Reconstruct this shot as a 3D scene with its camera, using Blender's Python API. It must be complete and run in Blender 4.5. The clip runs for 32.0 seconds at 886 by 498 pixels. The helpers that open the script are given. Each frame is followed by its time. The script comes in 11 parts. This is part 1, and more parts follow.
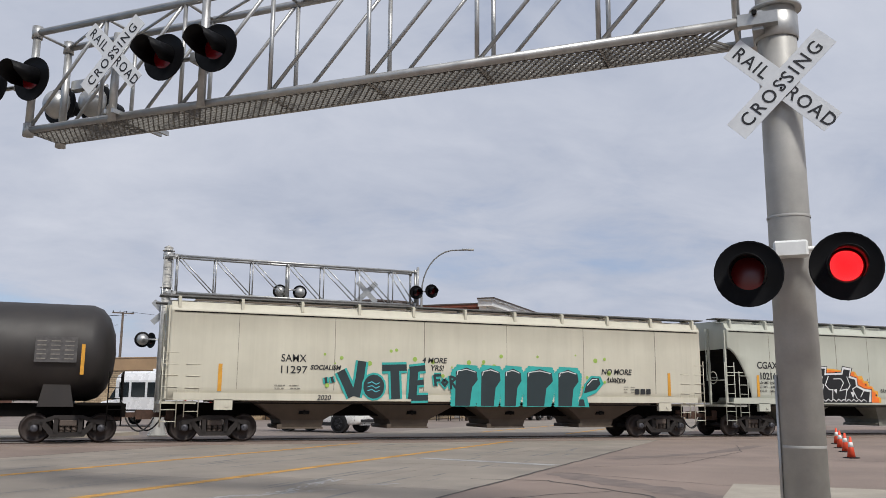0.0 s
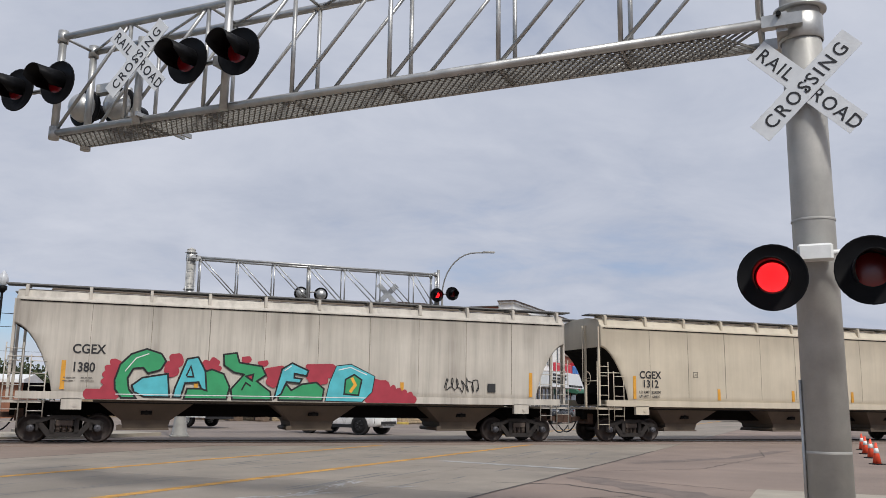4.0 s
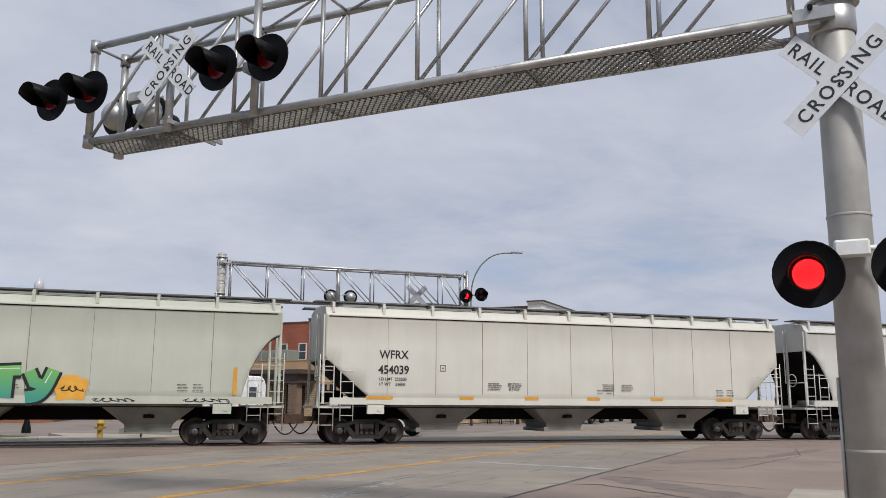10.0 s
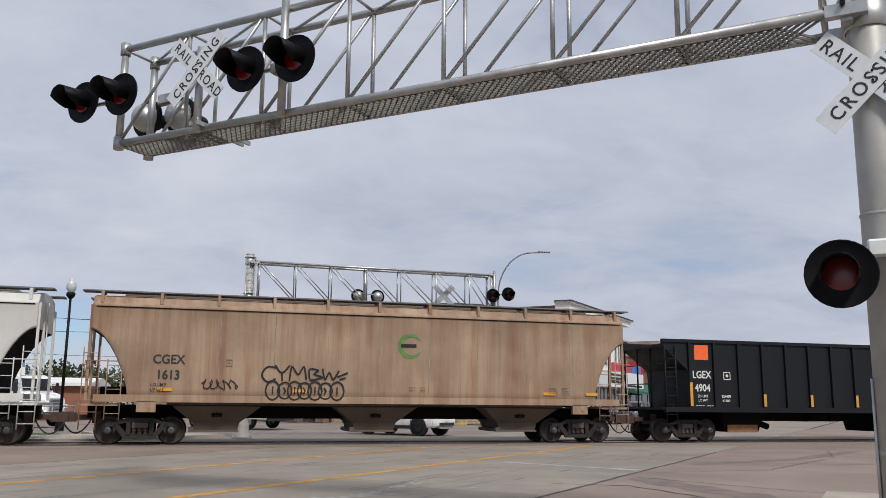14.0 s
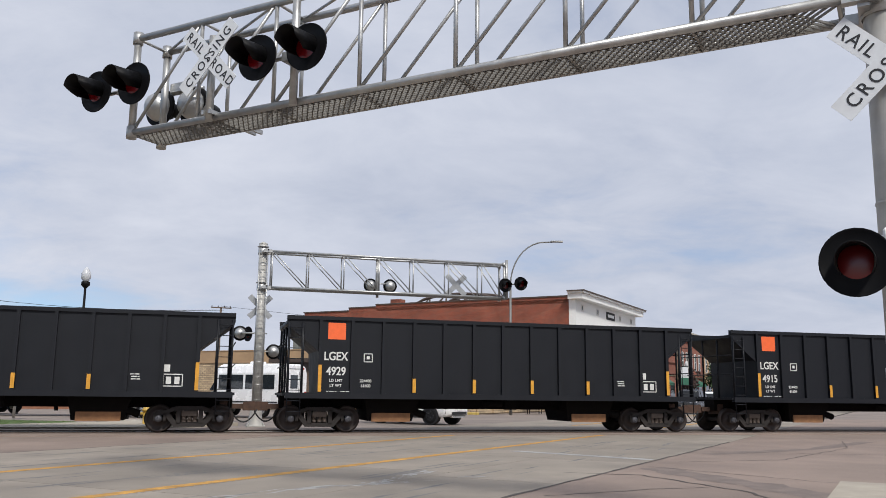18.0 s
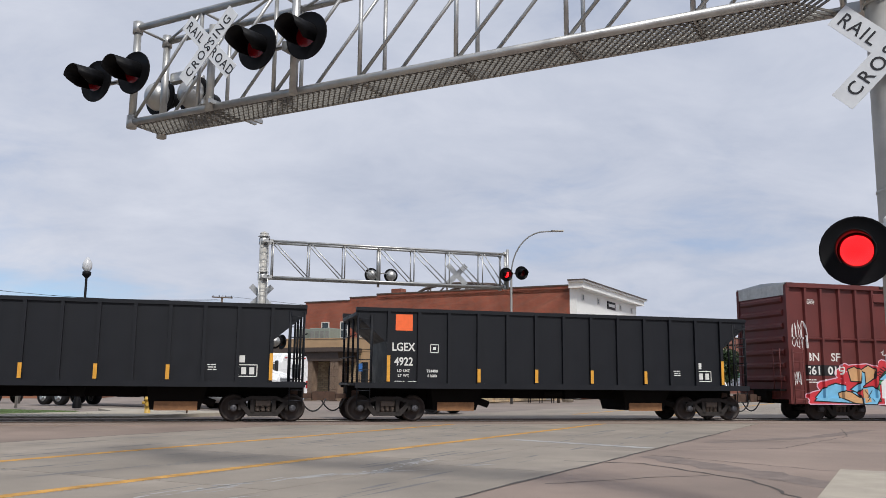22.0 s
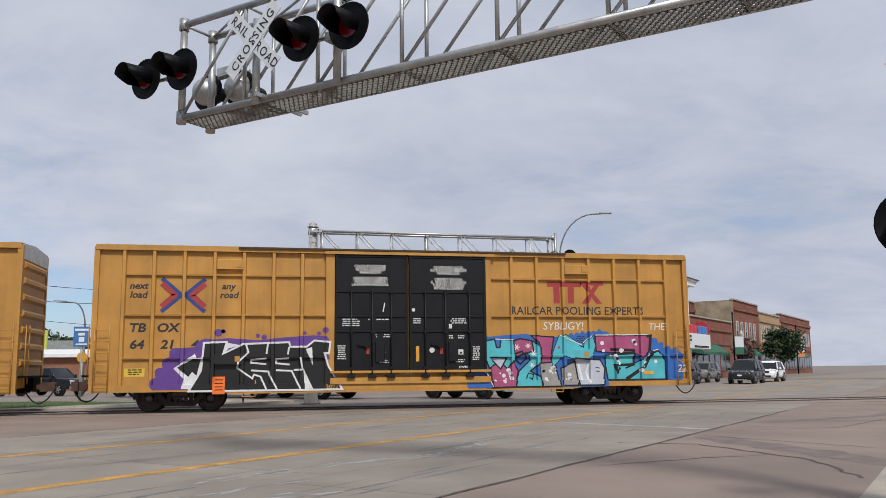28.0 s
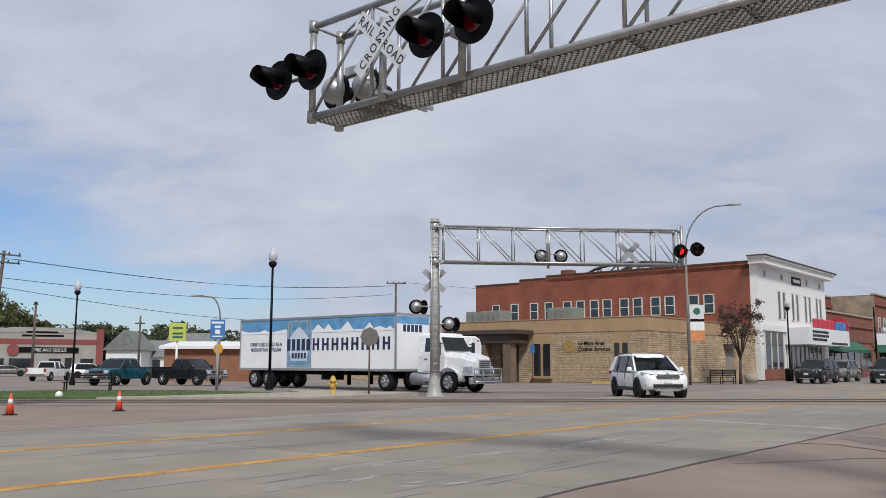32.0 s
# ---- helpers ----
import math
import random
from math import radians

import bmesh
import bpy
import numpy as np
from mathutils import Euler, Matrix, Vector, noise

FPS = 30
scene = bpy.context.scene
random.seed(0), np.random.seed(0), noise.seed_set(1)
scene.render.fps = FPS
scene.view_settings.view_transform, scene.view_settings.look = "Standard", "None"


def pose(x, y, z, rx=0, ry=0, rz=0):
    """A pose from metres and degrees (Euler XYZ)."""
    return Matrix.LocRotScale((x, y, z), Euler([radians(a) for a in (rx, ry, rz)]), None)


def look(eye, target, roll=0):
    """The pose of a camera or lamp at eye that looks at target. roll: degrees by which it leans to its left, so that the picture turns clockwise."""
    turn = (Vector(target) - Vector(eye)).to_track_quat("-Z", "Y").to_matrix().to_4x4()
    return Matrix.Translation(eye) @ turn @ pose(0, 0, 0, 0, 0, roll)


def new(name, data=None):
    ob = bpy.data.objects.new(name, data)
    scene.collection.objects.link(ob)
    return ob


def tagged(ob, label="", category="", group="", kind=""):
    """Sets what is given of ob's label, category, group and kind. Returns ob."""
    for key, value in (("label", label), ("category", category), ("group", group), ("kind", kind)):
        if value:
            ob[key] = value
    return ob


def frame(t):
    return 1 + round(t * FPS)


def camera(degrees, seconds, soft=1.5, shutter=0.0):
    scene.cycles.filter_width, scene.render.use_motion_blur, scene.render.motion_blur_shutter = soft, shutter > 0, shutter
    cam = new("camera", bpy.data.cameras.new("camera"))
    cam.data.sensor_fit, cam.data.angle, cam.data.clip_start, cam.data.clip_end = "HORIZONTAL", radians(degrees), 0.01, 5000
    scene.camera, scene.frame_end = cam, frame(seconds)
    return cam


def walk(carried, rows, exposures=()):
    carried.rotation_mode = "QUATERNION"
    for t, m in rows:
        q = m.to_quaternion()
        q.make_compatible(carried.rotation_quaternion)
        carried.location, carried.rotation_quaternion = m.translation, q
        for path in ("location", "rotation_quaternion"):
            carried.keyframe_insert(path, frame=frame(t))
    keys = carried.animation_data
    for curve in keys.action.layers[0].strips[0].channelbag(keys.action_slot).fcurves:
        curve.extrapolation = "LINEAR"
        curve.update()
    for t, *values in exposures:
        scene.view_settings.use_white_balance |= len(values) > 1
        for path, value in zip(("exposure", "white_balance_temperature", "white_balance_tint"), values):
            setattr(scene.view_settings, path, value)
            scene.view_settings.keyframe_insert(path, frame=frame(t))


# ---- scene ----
cam = camera(55.0, 32.0, soft=0.8)
PATH = [
    (0.0, 0.000, -0.000, 1.336, 100.153, -0.392, -21.290),
    (0.5, 0.008, 0.004, 1.335, 100.045, -0.478, -21.175),
    (1.0, 0.020, 0.011, 1.334, 100.043, -0.457, -21.091),
    (1.5, 0.028, 0.016, 1.336, 100.088, -0.399, -20.976),
    (2.0, 0.025, 0.016, 1.340, 100.139, -0.338, -20.885),
    (2.5, 0.022, 0.007, 1.340, 100.171, -0.410, -20.740),
    (3.0, 0.010, 0.005, 1.339, 100.210, -0.494, -20.560),
    (3.5, 0.003, 0.004, 1.338, 100.266, -0.605, -20.268),
    (5.5, -0.004, 0.018, 1.334, 100.225, -0.974, -19.163),
    (6.0, -0.002, 0.032, 1.331, 100.037, -0.774, -19.034),
    (6.5, 0.003, 0.010, 1.331, 99.837, -0.492, -18.903),
    (7.0, 0.001, 0.010, 1.335, 99.785, -0.276, -18.811),
    (7.5, -0.011, 0.007, 1.336, 99.853, -0.134, -18.758),
    (8.0, -0.014, -0.001, 1.338, 100.019, -0.052, -18.710),
    (8.5, -0.016, 0.006, 1.335, 100.167, -0.116, -18.706),
    (9.0, -0.019, 0.005, 1.337, 100.246, -0.179, -18.612),
    (9.5, -0.031, -0.002, 1.336, 100.354, -0.275, -18.367),
    (10.0, -0.039, -0.000, 1.339, 100.364, -0.256, -17.965),
    (10.5, -0.041, -0.001, 1.340, 100.314, -0.222, -17.548),
    (11.0, -0.038, 0.010, 1.340, 100.158, -0.090, -17.290),
    (11.5, -0.028, 0.014, 1.337, 99.983, 0.111, -17.133),
    (12.0, -0.017, 0.020, 1.338, 99.875, 0.163, -17.005),
    (12.5, -0.010, 0.022, 1.337, 99.887, 0.091, -16.848),
    (13.0, -0.020, 0.017, 1.341, 99.991, -0.024, -16.605),
    (13.5, -0.029, 0.014, 1.343, 100.150, -0.260, -16.358),
    (14.0, -0.032, 0.013, 1.344, 100.326, -0.470, -16.159),
    (14.5, -0.027, 0.018, 1.341, 100.465, -0.641, -15.985),
    (15.0, -0.036, 0.010, 1.340, 100.522, -0.734, -15.805),
    (15.5, -0.036, 0.014, 1.337, 100.478, -0.726, -15.669),
    (17.5, -0.024, 0.018, 1.332, 99.866, -0.658, -15.337),
    (18.0, -0.021, 0.027, 1.334, 99.630, -0.627, -15.332),
    (18.5, -0.013, 0.030, 1.333, 99.403, -0.588, -15.364),
    (19.0, -0.008, 0.025, 1.334, 99.211, -0.456, -15.372),
    (19.5, -0.007, 0.020, 1.332, 99.106, -0.337, -15.400),
    (20.0, -0.004, 0.024, 1.329, 98.995, -0.310, -15.405),
    (20.5, -0.005, 0.022, 1.328, 98.885, -0.313, -15.404),
    (21.0, -0.009, 0.025, 1.325, 98.859, -0.287, -15.357),
    (21.5, -0.011, 0.021, 1.328, 98.863, -0.430, -15.311),
    (22.0, -0.020, 0.023, 1.330, 98.923, -0.557, -15.264),
    (22.5, -0.024, 0.024, 1.329, 98.951, -0.721, -15.235),
    (23.0, -0.032, 0.014, 1.328, 98.979, -0.851, -15.270),
    (23.5, -0.037, 0.012, 1.328, 99.066, -0.956, -15.339),
    (24.0, -0.043, 0.013, 1.331, 99.121, -0.989, -15.336),
    (24.5, -0.036, 0.013, 1.334, 99.123, -0.933, -15.323),
    (25.0, -0.018, 0.029, 1.333, 99.045, -0.794, -15.336),
    (25.5, -0.013, 0.034, 1.332, 98.903, -0.659, -15.526),
    (26.0, -0.014, 0.023, 1.335, 98.653, -0.419, -15.758),
    (26.5, -0.003, 0.030, 1.336, 98.400, -0.243, -16.110),
    (28.5, -0.058, -0.040, 1.283, 97.843, 0.908, -6.985),
    (29.0, -0.103, -0.047, 1.269, 97.721, 1.071, 0.168),
    (29.5, -0.120, -0.058, 1.268, 97.490, 0.663, 8.011),
    (30.0, -0.139, -0.049, 1.266, 97.165, 0.348, 15.118),
    (30.5, -0.150, -0.034, 1.265, 96.813, -0.104, 20.840),
    (31.0, -0.153, -0.032, 1.272, 96.644, -0.640, 23.998),
    (31.1, -0.151, -0.034, 1.272, 96.693, -0.706, 23.827),
    (31.2, -0.150, -0.035, 1.273, 96.743, -0.772, 23.232),
    (31.3, -0.149, -0.037, 1.274, 96.791, -0.838, 22.062),
    (31.4, -0.148, -0.038, 1.274, 96.840, -0.903, 19.937),
    (31.5, -0.146, -0.040, 1.274, 96.889, -0.970, 16.289),
    (31.6, -0.140, -0.039, 1.274, 97.052, -0.802, 12.181),
    (31.7, -0.134, -0.037, 1.274, 97.215, -0.635, 7.484),
    (31.8, -0.129, -0.036, 1.273, 97.379, -0.467, 3.238),
    (31.9, -0.123, -0.034, 1.274, 97.541, -0.299, -0.363),
    (32.0, -0.117, -0.033, 1.273, 97.704, -0.132, -3.867),
]
walk(cam, [(t, pose(*p)) for t, *p in PATH],
     exposures=((0, 0.06, 6350, 10), (9, 0.04, 6350, 10), (13, 0.05, 6350, 10), (15.5, 0.06, 6350, 10), (18, 0.21, 6350, 10), (23, 0.19, 6350, 10), (25, 0.15, 6350, 10), (26.5, 0.06, 6350, 10), (28.5, 0.06, 6320, 10), (30, 0.02, 6270, 10), (31, 0.0, 6230, 10), (32, 0.02, 6260, 10)))

# ---- light ----
SUN_DIR = Vector((0.10, -0.85, 0.0)).normalized() * math.cos(radians(48)) + Vector((0, 0, math.sin(radians(48))))
world = bpy.data.worlds.new("sky")
scene.world = world
world.use_nodes = True


def build_sky():
    nt = world.node_tree
    nt.nodes.clear()
    N, L = nt.nodes.new, nt.links.new
    out = N("ShaderNodeOutputWorld")
    sky = N("ShaderNodeTexSky")
    sky.sky_type, sky.sun_disc = "NISHITA", False
    sky.sun_elevation = radians(48)
    sky.sun_rotation = math.atan2(SUN_DIR.x, SUN_DIR.y)
    sky.air_density, sky.dust_density, sky.ozone_density = 1.0, 0.6, 3.5
    clear = N("ShaderNodeBackground")
    clear.inputs["Strength"].default_value = 0.108
    tint = N("ShaderNodeMix")
    tint.data_type, tint.blend_type = "RGBA", "MULTIPLY"
    tint.inputs[0].default_value, tint.inputs[7].default_value = 1.0, (0.80, 0.88, 1.0, 1)
    L(sky.outputs[0], tint.inputs[6])
    L(tint.outputs[2], clear.inputs["Color"])
    geo = N("ShaderNodeTexCoord")
    sep = N("ShaderNodeSeparateXYZ")
    L(geo.outputs["Generated"], sep.inputs[0])

    def math_node(op, a, b=None):
        m = N("ShaderNodeMath")
        m.operation = op
        for i, s in enumerate((a, b)):
            if s is None:
                continue
            if isinstance(s, (int, float)):
                m.inputs[i].default_value = s
            else:
                L(s, m.inputs[i])
        return m.outputs[0]

    # the cloud deck: the direction laid out on a flat layer overhead
    h = math_node("ADD", math_node("MAXIMUM", sep.outputs["Z"], 0.0), 0.24)
    px, py = math_node("DIVIDE", sep.outputs["X"], h), math_node("DIVIDE", sep.outputs["Y"], h)
    comb = N("ShaderNodeCombineXYZ")
    L(px, comb.inputs[0])
    L(py, comb.inputs[1])

    def noise_tex(scale, detail, rough, dist, shift):
        mp = N("ShaderNodeMapping")
        mp.inputs["Location"].default_value = shift
        mp.inputs["Rotation"].default_value = (0, 0, radians(25))
        mp.inputs["Scale"].default_value = (0.95, 1.15, 1)
        L(comb.outputs[0], mp.inputs[0])
        n = N("ShaderNodeTexNoise")
        n.inputs["Scale"].default_value = scale
        n.inputs["Detail"].default_value = detail
        n.inputs["Roughness"].default_value = rough
        n.inputs["Distortion"].default_value = dist
        L(mp.outputs[0], n.inputs["Vector"])
        return n.outputs["Fac"]

    big = noise_tex(0.8, 7, 0.6, 0.35, (3.1, 1.7, 0))
    fine = noise_tex(2.6, 8, 0.6, 0.35, (0.4, 5.2, 0))
    # the deck thins out to the west and low down
    low = math_node("MAXIMUM", math_node("SUBTRACT", 1.0, math_node("MULTIPLY", sep.outputs["Z"], 2.3)), 0.0)
    west = math_node("MULTIPLY", math_node("MULTIPLY", math_node("MAXIMUM", math_node("ADD", math_node("MULTIPLY", sep.outputs["X"], -0.9), math_node("MULTIPLY", sep.outputs["Y"], 0.12)), 0.0), low), 0.90)
    cover = math_node("SUBTRACT", math_node("ADD", math_node("MULTIPLY", big, 0.7), math_node("MULTIPLY", fine, 0.35)), west)
    ramp = N("ShaderNodeMapRange")
    ramp.interpolation_type = "SMOOTHSTEP"
    for k, val in zip((1, 2, 3, 4), (0.13, 0.48, 0.10, 1.0)):
        ramp.inputs[k].default_value = val
    L(cover, ramp.inputs[0])
    tone = N("ShaderNodeValToRGB")
    e = tone.color_ramp.elements
    e[0].position, e[0].color = 0.32, (0.42, 0.46, 0.56, 1)
    e[1].position, e[1].color = 0.68, (0.64, 0.66, 0.73, 1)
    L(math_node("ADD", math_node("MULTIPLY", big, 0.45), math_node("MULTIPLY", fine, 0.55)), tone.inputs[0])
    cloud = N("ShaderNodeBackground")
    cloud.inputs["Strength"].default_value = 0.95
    L(tone.outputs[0], cloud.inputs["Color"])
    mix = N("ShaderNodeMixShader")
    L(ramp.outputs[0], mix.inputs[0])
    L(clear.outputs[0], mix.inputs[1])
    L(cloud.outputs[0], mix.inputs[2])
    L(mix.outputs[0], out.inputs["Surface"])


build_sky()
sun = new("sun", bpy.data.lights.new("sun", "SUN"))
sun.data.energy, sun.data.angle, sun.data.color = 2.9, radians(10), (1.0, 0.95, 0.87)
sun.matrix_world = look(SUN_DIR * 50, (0, 0, 0))

# ---- materials ----
MATS = {}


def mat(name, color, rough=0.6, metal=0.0, var=0.12, scale=6.0, bump=0.0, streak=0.0, dirt=None, glow=0.0, rnd=0.0, spec=0.5, fine=60.0):
    """A procedural surface: base colour broken up at two scales, upright streaks of dirt, and fine relief."""
    if name in MATS:
        return MATS[name]
    m = MATS[name] = bpy.data.materials.new(name)
    m.use_nodes = True
    nt = m.node_tree
    N, L = nt.nodes.new, nt.links.new
    b = nt.nodes["Principled BSDF"]
    b.inputs["Roughness"].default_value = rough
    b.inputs["Metallic"].default_value = metal
    b.inputs["Specular IOR Level"].default_value = spec
    col = (*color, 1)
    m.diffuse_color = col
    co = N("ShaderNodeTexCoord")

    def noise_tex(sc, det, stretch=(1, 1, 1)):
        mp = N("ShaderNodeMapping")
        mp.inputs["Scale"].default_value = stretch
        L(co.outputs["Object"], mp.inputs[0])
        n = N("ShaderNodeTexNoise")
        n.inputs["Scale"].default_value, n.inputs["Detail"].default_value = sc, det
        n.inputs["Roughness"].default_value = 0.6
        L(mp.outputs[0], n.inputs["Vector"])
        return n.outputs["Fac"]

    def mixed(fac, a, c, kind="MIX"):
        x = N("ShaderNodeMix")
        x.data_type, x.blend_type = "RGBA", kind
        for sock, s in ((x.inputs[0], fac), (x.inputs[6], a), (x.inputs[7], c)):
            if isinstance(s, (tuple, float, int)):
                sock.default_value = s
            else:
                L(s, sock)
        return x.outputs[2]

    def remap(f, lo, hi, a=0.0, c=1.0):
        r = N("ShaderNodeMapRange")
        for k, val in zip((1, 2, 3, 4), (lo, hi, a, c)):
            r.inputs[k].default_value = val
        L(f, r.inputs[0])
        return r.outputs[0]

    cur = col
    if var:
        big, small = noise_tex(scale, 4), noise_tex(fine, 3)
        dark = tuple(c * (1 - var * 1.6) for c in color) + (1,)
        lite = tuple(min(1, c * (1 + var)) for c in color) + (1,)
        cur = mixed(remap(big, 0.3, 0.7), dark, lite)
        cur = mixed(remap(small, 0.35, 0.75, 0, 0.5 * min(1, var * 4)), cur, dark)
        L(remap(big, 0.3, 0.7, max(0.02, rough - 0.08), min(1, rough + 0.08)), b.inputs["Roughness"])
    if rnd:
        oi = N("ShaderNodeObjectInfo")
        hs = N("ShaderNodeHueSaturation")
        if isinstance(cur, tuple):
            hs.inputs["Color"].default_value = cur
        else:
            L(cur, hs.inputs["Color"])
        L(remap(oi.outputs["Random"], 0, 1, 1 - rnd, 1 + rnd), hs.inputs["Value"])
        cur = hs.outputs[0]
    if streak:
        d = (*(dirt or (0.06, 0.05, 0.04)), 1)
        s1 = noise_tex(1.0, 5, (2.6, 2.6, 0.16))
        s2 = noise_tex(1.0, 4, (9.0, 9.0, 0.35))
        patch = noise_tex(0.5, 2)
        f = N("ShaderNodeMath")
        f.operation = "MULTIPLY"
        L(remap(s1, 0.42, 0.78, 0, streak), f.inputs[0])
        L(remap(patch, 0.3, 0.7, 0.35, 1.3), f.inputs[1])
        cur = mixed(f.outputs[0], cur, d)
        cur = mixed(remap(s2, 0.52, 0.8, 0, streak * 0.5), cur, d)
    if not isinstance(cur, tuple):
        L(cur, b.inputs["Base Color"])
    else:
        b.inputs["Base Color"].default_value = cur
    if bump:
        bp = N("ShaderNodeBump")
        bp.inputs["Strength"].default_value = bump
        bp.inputs["Distance"].default_value = 0.01
        L(noise_tex(fine * 1.5, 4), bp.inputs["Height"])
        L(bp.outputs[0], b.inputs["Normal"])
    if glow:
        b.inputs["Emission Color"].default_value = col
        b.inputs["Emission Strength"].default_value = glow
    return m


def glass_mat(name="dark_glass", color=(0.02, 0.025, 0.03), rough=0.06):
    if name not in MATS:
        m = mat(name, color, rough, 0.0, var=0.0, spec=0.9)
    return MATS[name]


def masonry(name, a, b, mortar, w, h, joint):
    """Laid bricks or stones: pieces of two tones with dark joints, stained in large patches."""
    m = MATS[name] = bpy.data.materials.new(name)
    m.use_nodes = True
    nt = m.node_tree
    N, L = nt.nodes.new, nt.links.new
    bs = nt.nodes["Principled BSDF"]
    bs.inputs["Roughness"].default_value = 0.92
    m.diffuse_color = (*a, 1)
    co, sep, cmb, add = N("ShaderNodeTexCoord"), N("ShaderNodeSeparateXYZ"), N("ShaderNodeCombineXYZ"), N("ShaderNodeMath")
    L(co.outputs["Object"], sep.inputs[0])
    L(sep.outputs["X"], add.inputs[0])
    L(sep.outputs["Y"], add.inputs[1])
    L(add.outputs[0], cmb.inputs[0])
    L(sep.outputs["Z"], cmb.inputs[1])
    br = N("ShaderNodeTexBrick")
    br.inputs["Color1"].default_value, br.inputs["Color2"].default_value, br.inputs["Mortar"].default_value = (*a, 1), (*b, 1), (*mortar, 1)
    for k, val in (("Scale", 1.0), ("Mortar Size", joint), ("Mortar Smooth", 0.2), ("Bias", -0.1), ("Brick Width", w), ("Row Height", h)):
        br.inputs[k].default_value = val
    L(cmb.outputs[0], br.inputs["Vector"])
    n = N("ShaderNodeTexNoise")
    n.inputs["Scale"].default_value, n.inputs["Detail"].default_value = 0.5, 8
    L(co.outputs["Object"], n.inputs["Vector"])
    r = N("ShaderNodeMapRange")
    for k, val in zip((1, 2, 3, 4), (0.3, 0.7, 0.72, 1.18)):
        r.inputs[k].default_value = val
    L(n.outputs["Fac"], r.inputs[0])
    hs = N("ShaderNodeHueSaturation")
    L(br.outputs["Color"], hs.inputs["Color"])
    L(r.outputs[0], hs.inputs["Value"])
    L(hs.outputs[0], bs.inputs["Base Color"])
    bp = N("ShaderNodeBump")
    bp.inputs["Strength"].default_value, bp.inputs["Distance"].default_value = 0.6, 0.02
    bp.invert = True
    L(br.outputs["Fac"], bp.inputs["Height"])
    L(bp.outputs[0], bs.inputs["Normal"])
    return m


STEEL = mat("galvanised_steel", (0.46, 0.46, 0.45), 0.42, 0.75, var=0.14, scale=5, fine=90)
POLE = mat("galvanised_pole", (0.42, 0.41, 0.385), 0.55, 0.2, var=0.12, scale=3, streak=0.22, dirt=(0.26, 0.255, 0.24))
MESHSTEEL = mat("grating_steel", (0.20, 0.195, 0.185), 0.6, 0.4, var=0.1)
BLACK = mat("black_paint", (0.004, 0.004, 0.005), 0.55, var=0.15, spec=0.16)
SIGNWHITE = mat("reflective_white_sheeting", (0.62, 0.64, 0.66), 0.45, var=0.05, scale=8)
SIGNBLACK = mat("sign_black", (0.015, 0.015, 0.018), 0.5, var=0)
LENS = mat("red_lens", (0.16, 0.008, 0.01), 0.25, var=0, spec=0.7)
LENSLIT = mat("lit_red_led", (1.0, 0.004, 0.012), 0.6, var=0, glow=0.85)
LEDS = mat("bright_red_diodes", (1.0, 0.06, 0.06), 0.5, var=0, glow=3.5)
LENSDIM = mat("dim_red_led", (0.13, 0.003, 0.006), 0.25, var=0, glow=0.03)
CHROME = mat("chrome", (0.6, 0.6, 0.6), 0.12, 1.0, var=0)
WHITEPAINT = mat("white_paint", (0.76, 0.76, 0.74), 0.5, var=0.06)
CONCRETE = mat("road_concrete", (0.256, 0.222, 0.184), 0.85, var=0.17, scale=0.55, bump=0.3, fine=28, rnd=0.09)
ASPHALT = mat("reddish_asphalt", (0.245, 0.188, 0.156), 0.9, var=0.16, scale=0.35, bump=0.35, fine=50)
GROUND = mat("dusty_ground", (0.235, 0.195, 0.170), 0.95, var=0.2, scale=0.2, bump=0.3, fine=30)
PALECON = mat("pale_concrete", (0.36, 0.32, 0.26), 0.85, var=0.12, scale=1.5, bump=0.2)
YELLOWLINE = mat("worn_yellow_paint", (0.52, 0.28, 0.06), 0.85, var=0.32, scale=2.5, fine=25)
WHITELINE = mat("worn_white_paint", (0.36, 0.355, 0.345), 0.8, var=0.3, scale=2.5)
GRASS = mat("grass", (0.078, 0.125, 0.028), 0.9, var=0.3, scale=1.2, bump=0.6, fine=25)
DRYGRASS = mat("dry_grass", (0.20, 0.16, 0.09), 0.95, var=0.35, scale=0.8, bump=0.6, fine=20)
GRAVEL = mat("ballast", (0.16, 0.14, 0.12), 0.95, var=0.4, scale=5, bump=0.9, fine=14)
RAIL = mat("rail_steel", (0.12, 0.09, 0.075), 0.45, 0.6, var=0.2)
RUBBER = mat("rubber", (0.009, 0.009, 0.010), 0.85, var=0.1, spec=0.3)
BRICKRED = masonry("red_brick_wall", (0.29, 0.078, 0.043), (0.20, 0.055, 0.035), (0.20, 0.13, 0.10), 0.24, 0.085, 0.010)
BRICKTAN = masonry("tan_stone_wall", (0.56, 0.43, 0.27), (0.36, 0.265, 0.17), (0.24, 0.18, 0.12), 0.42, 0.15, 0.018)
TANPANEL = mat("tan_fascia", (0.40, 0.265, 0.15), 0.8, var=0.1, scale=0.8)
GREYBRICK = mat("grey_block_wall", (0.36, 0.34, 0.31), 0.9, var=0.12, scale=0.7)
DARKGLASS = glass_mat()
ORANGE = mat("cone_orange", (0.80, 0.085, 0.035), 0.55, var=0.08)
LEAF = mat("leaf_green", (0.030, 0.060, 0.018), 0.7, var=0.35, scale=1.5, rnd=0.1)
LEAFRED = mat("leaf_purple", (0.085, 0.045, 0.04), 0.7, var=0.35, scale=2)
LEAFFAR = mat("leaf_far", (0.075, 0.095, 0.04), 0.8, var=0.4, scale=0.5)
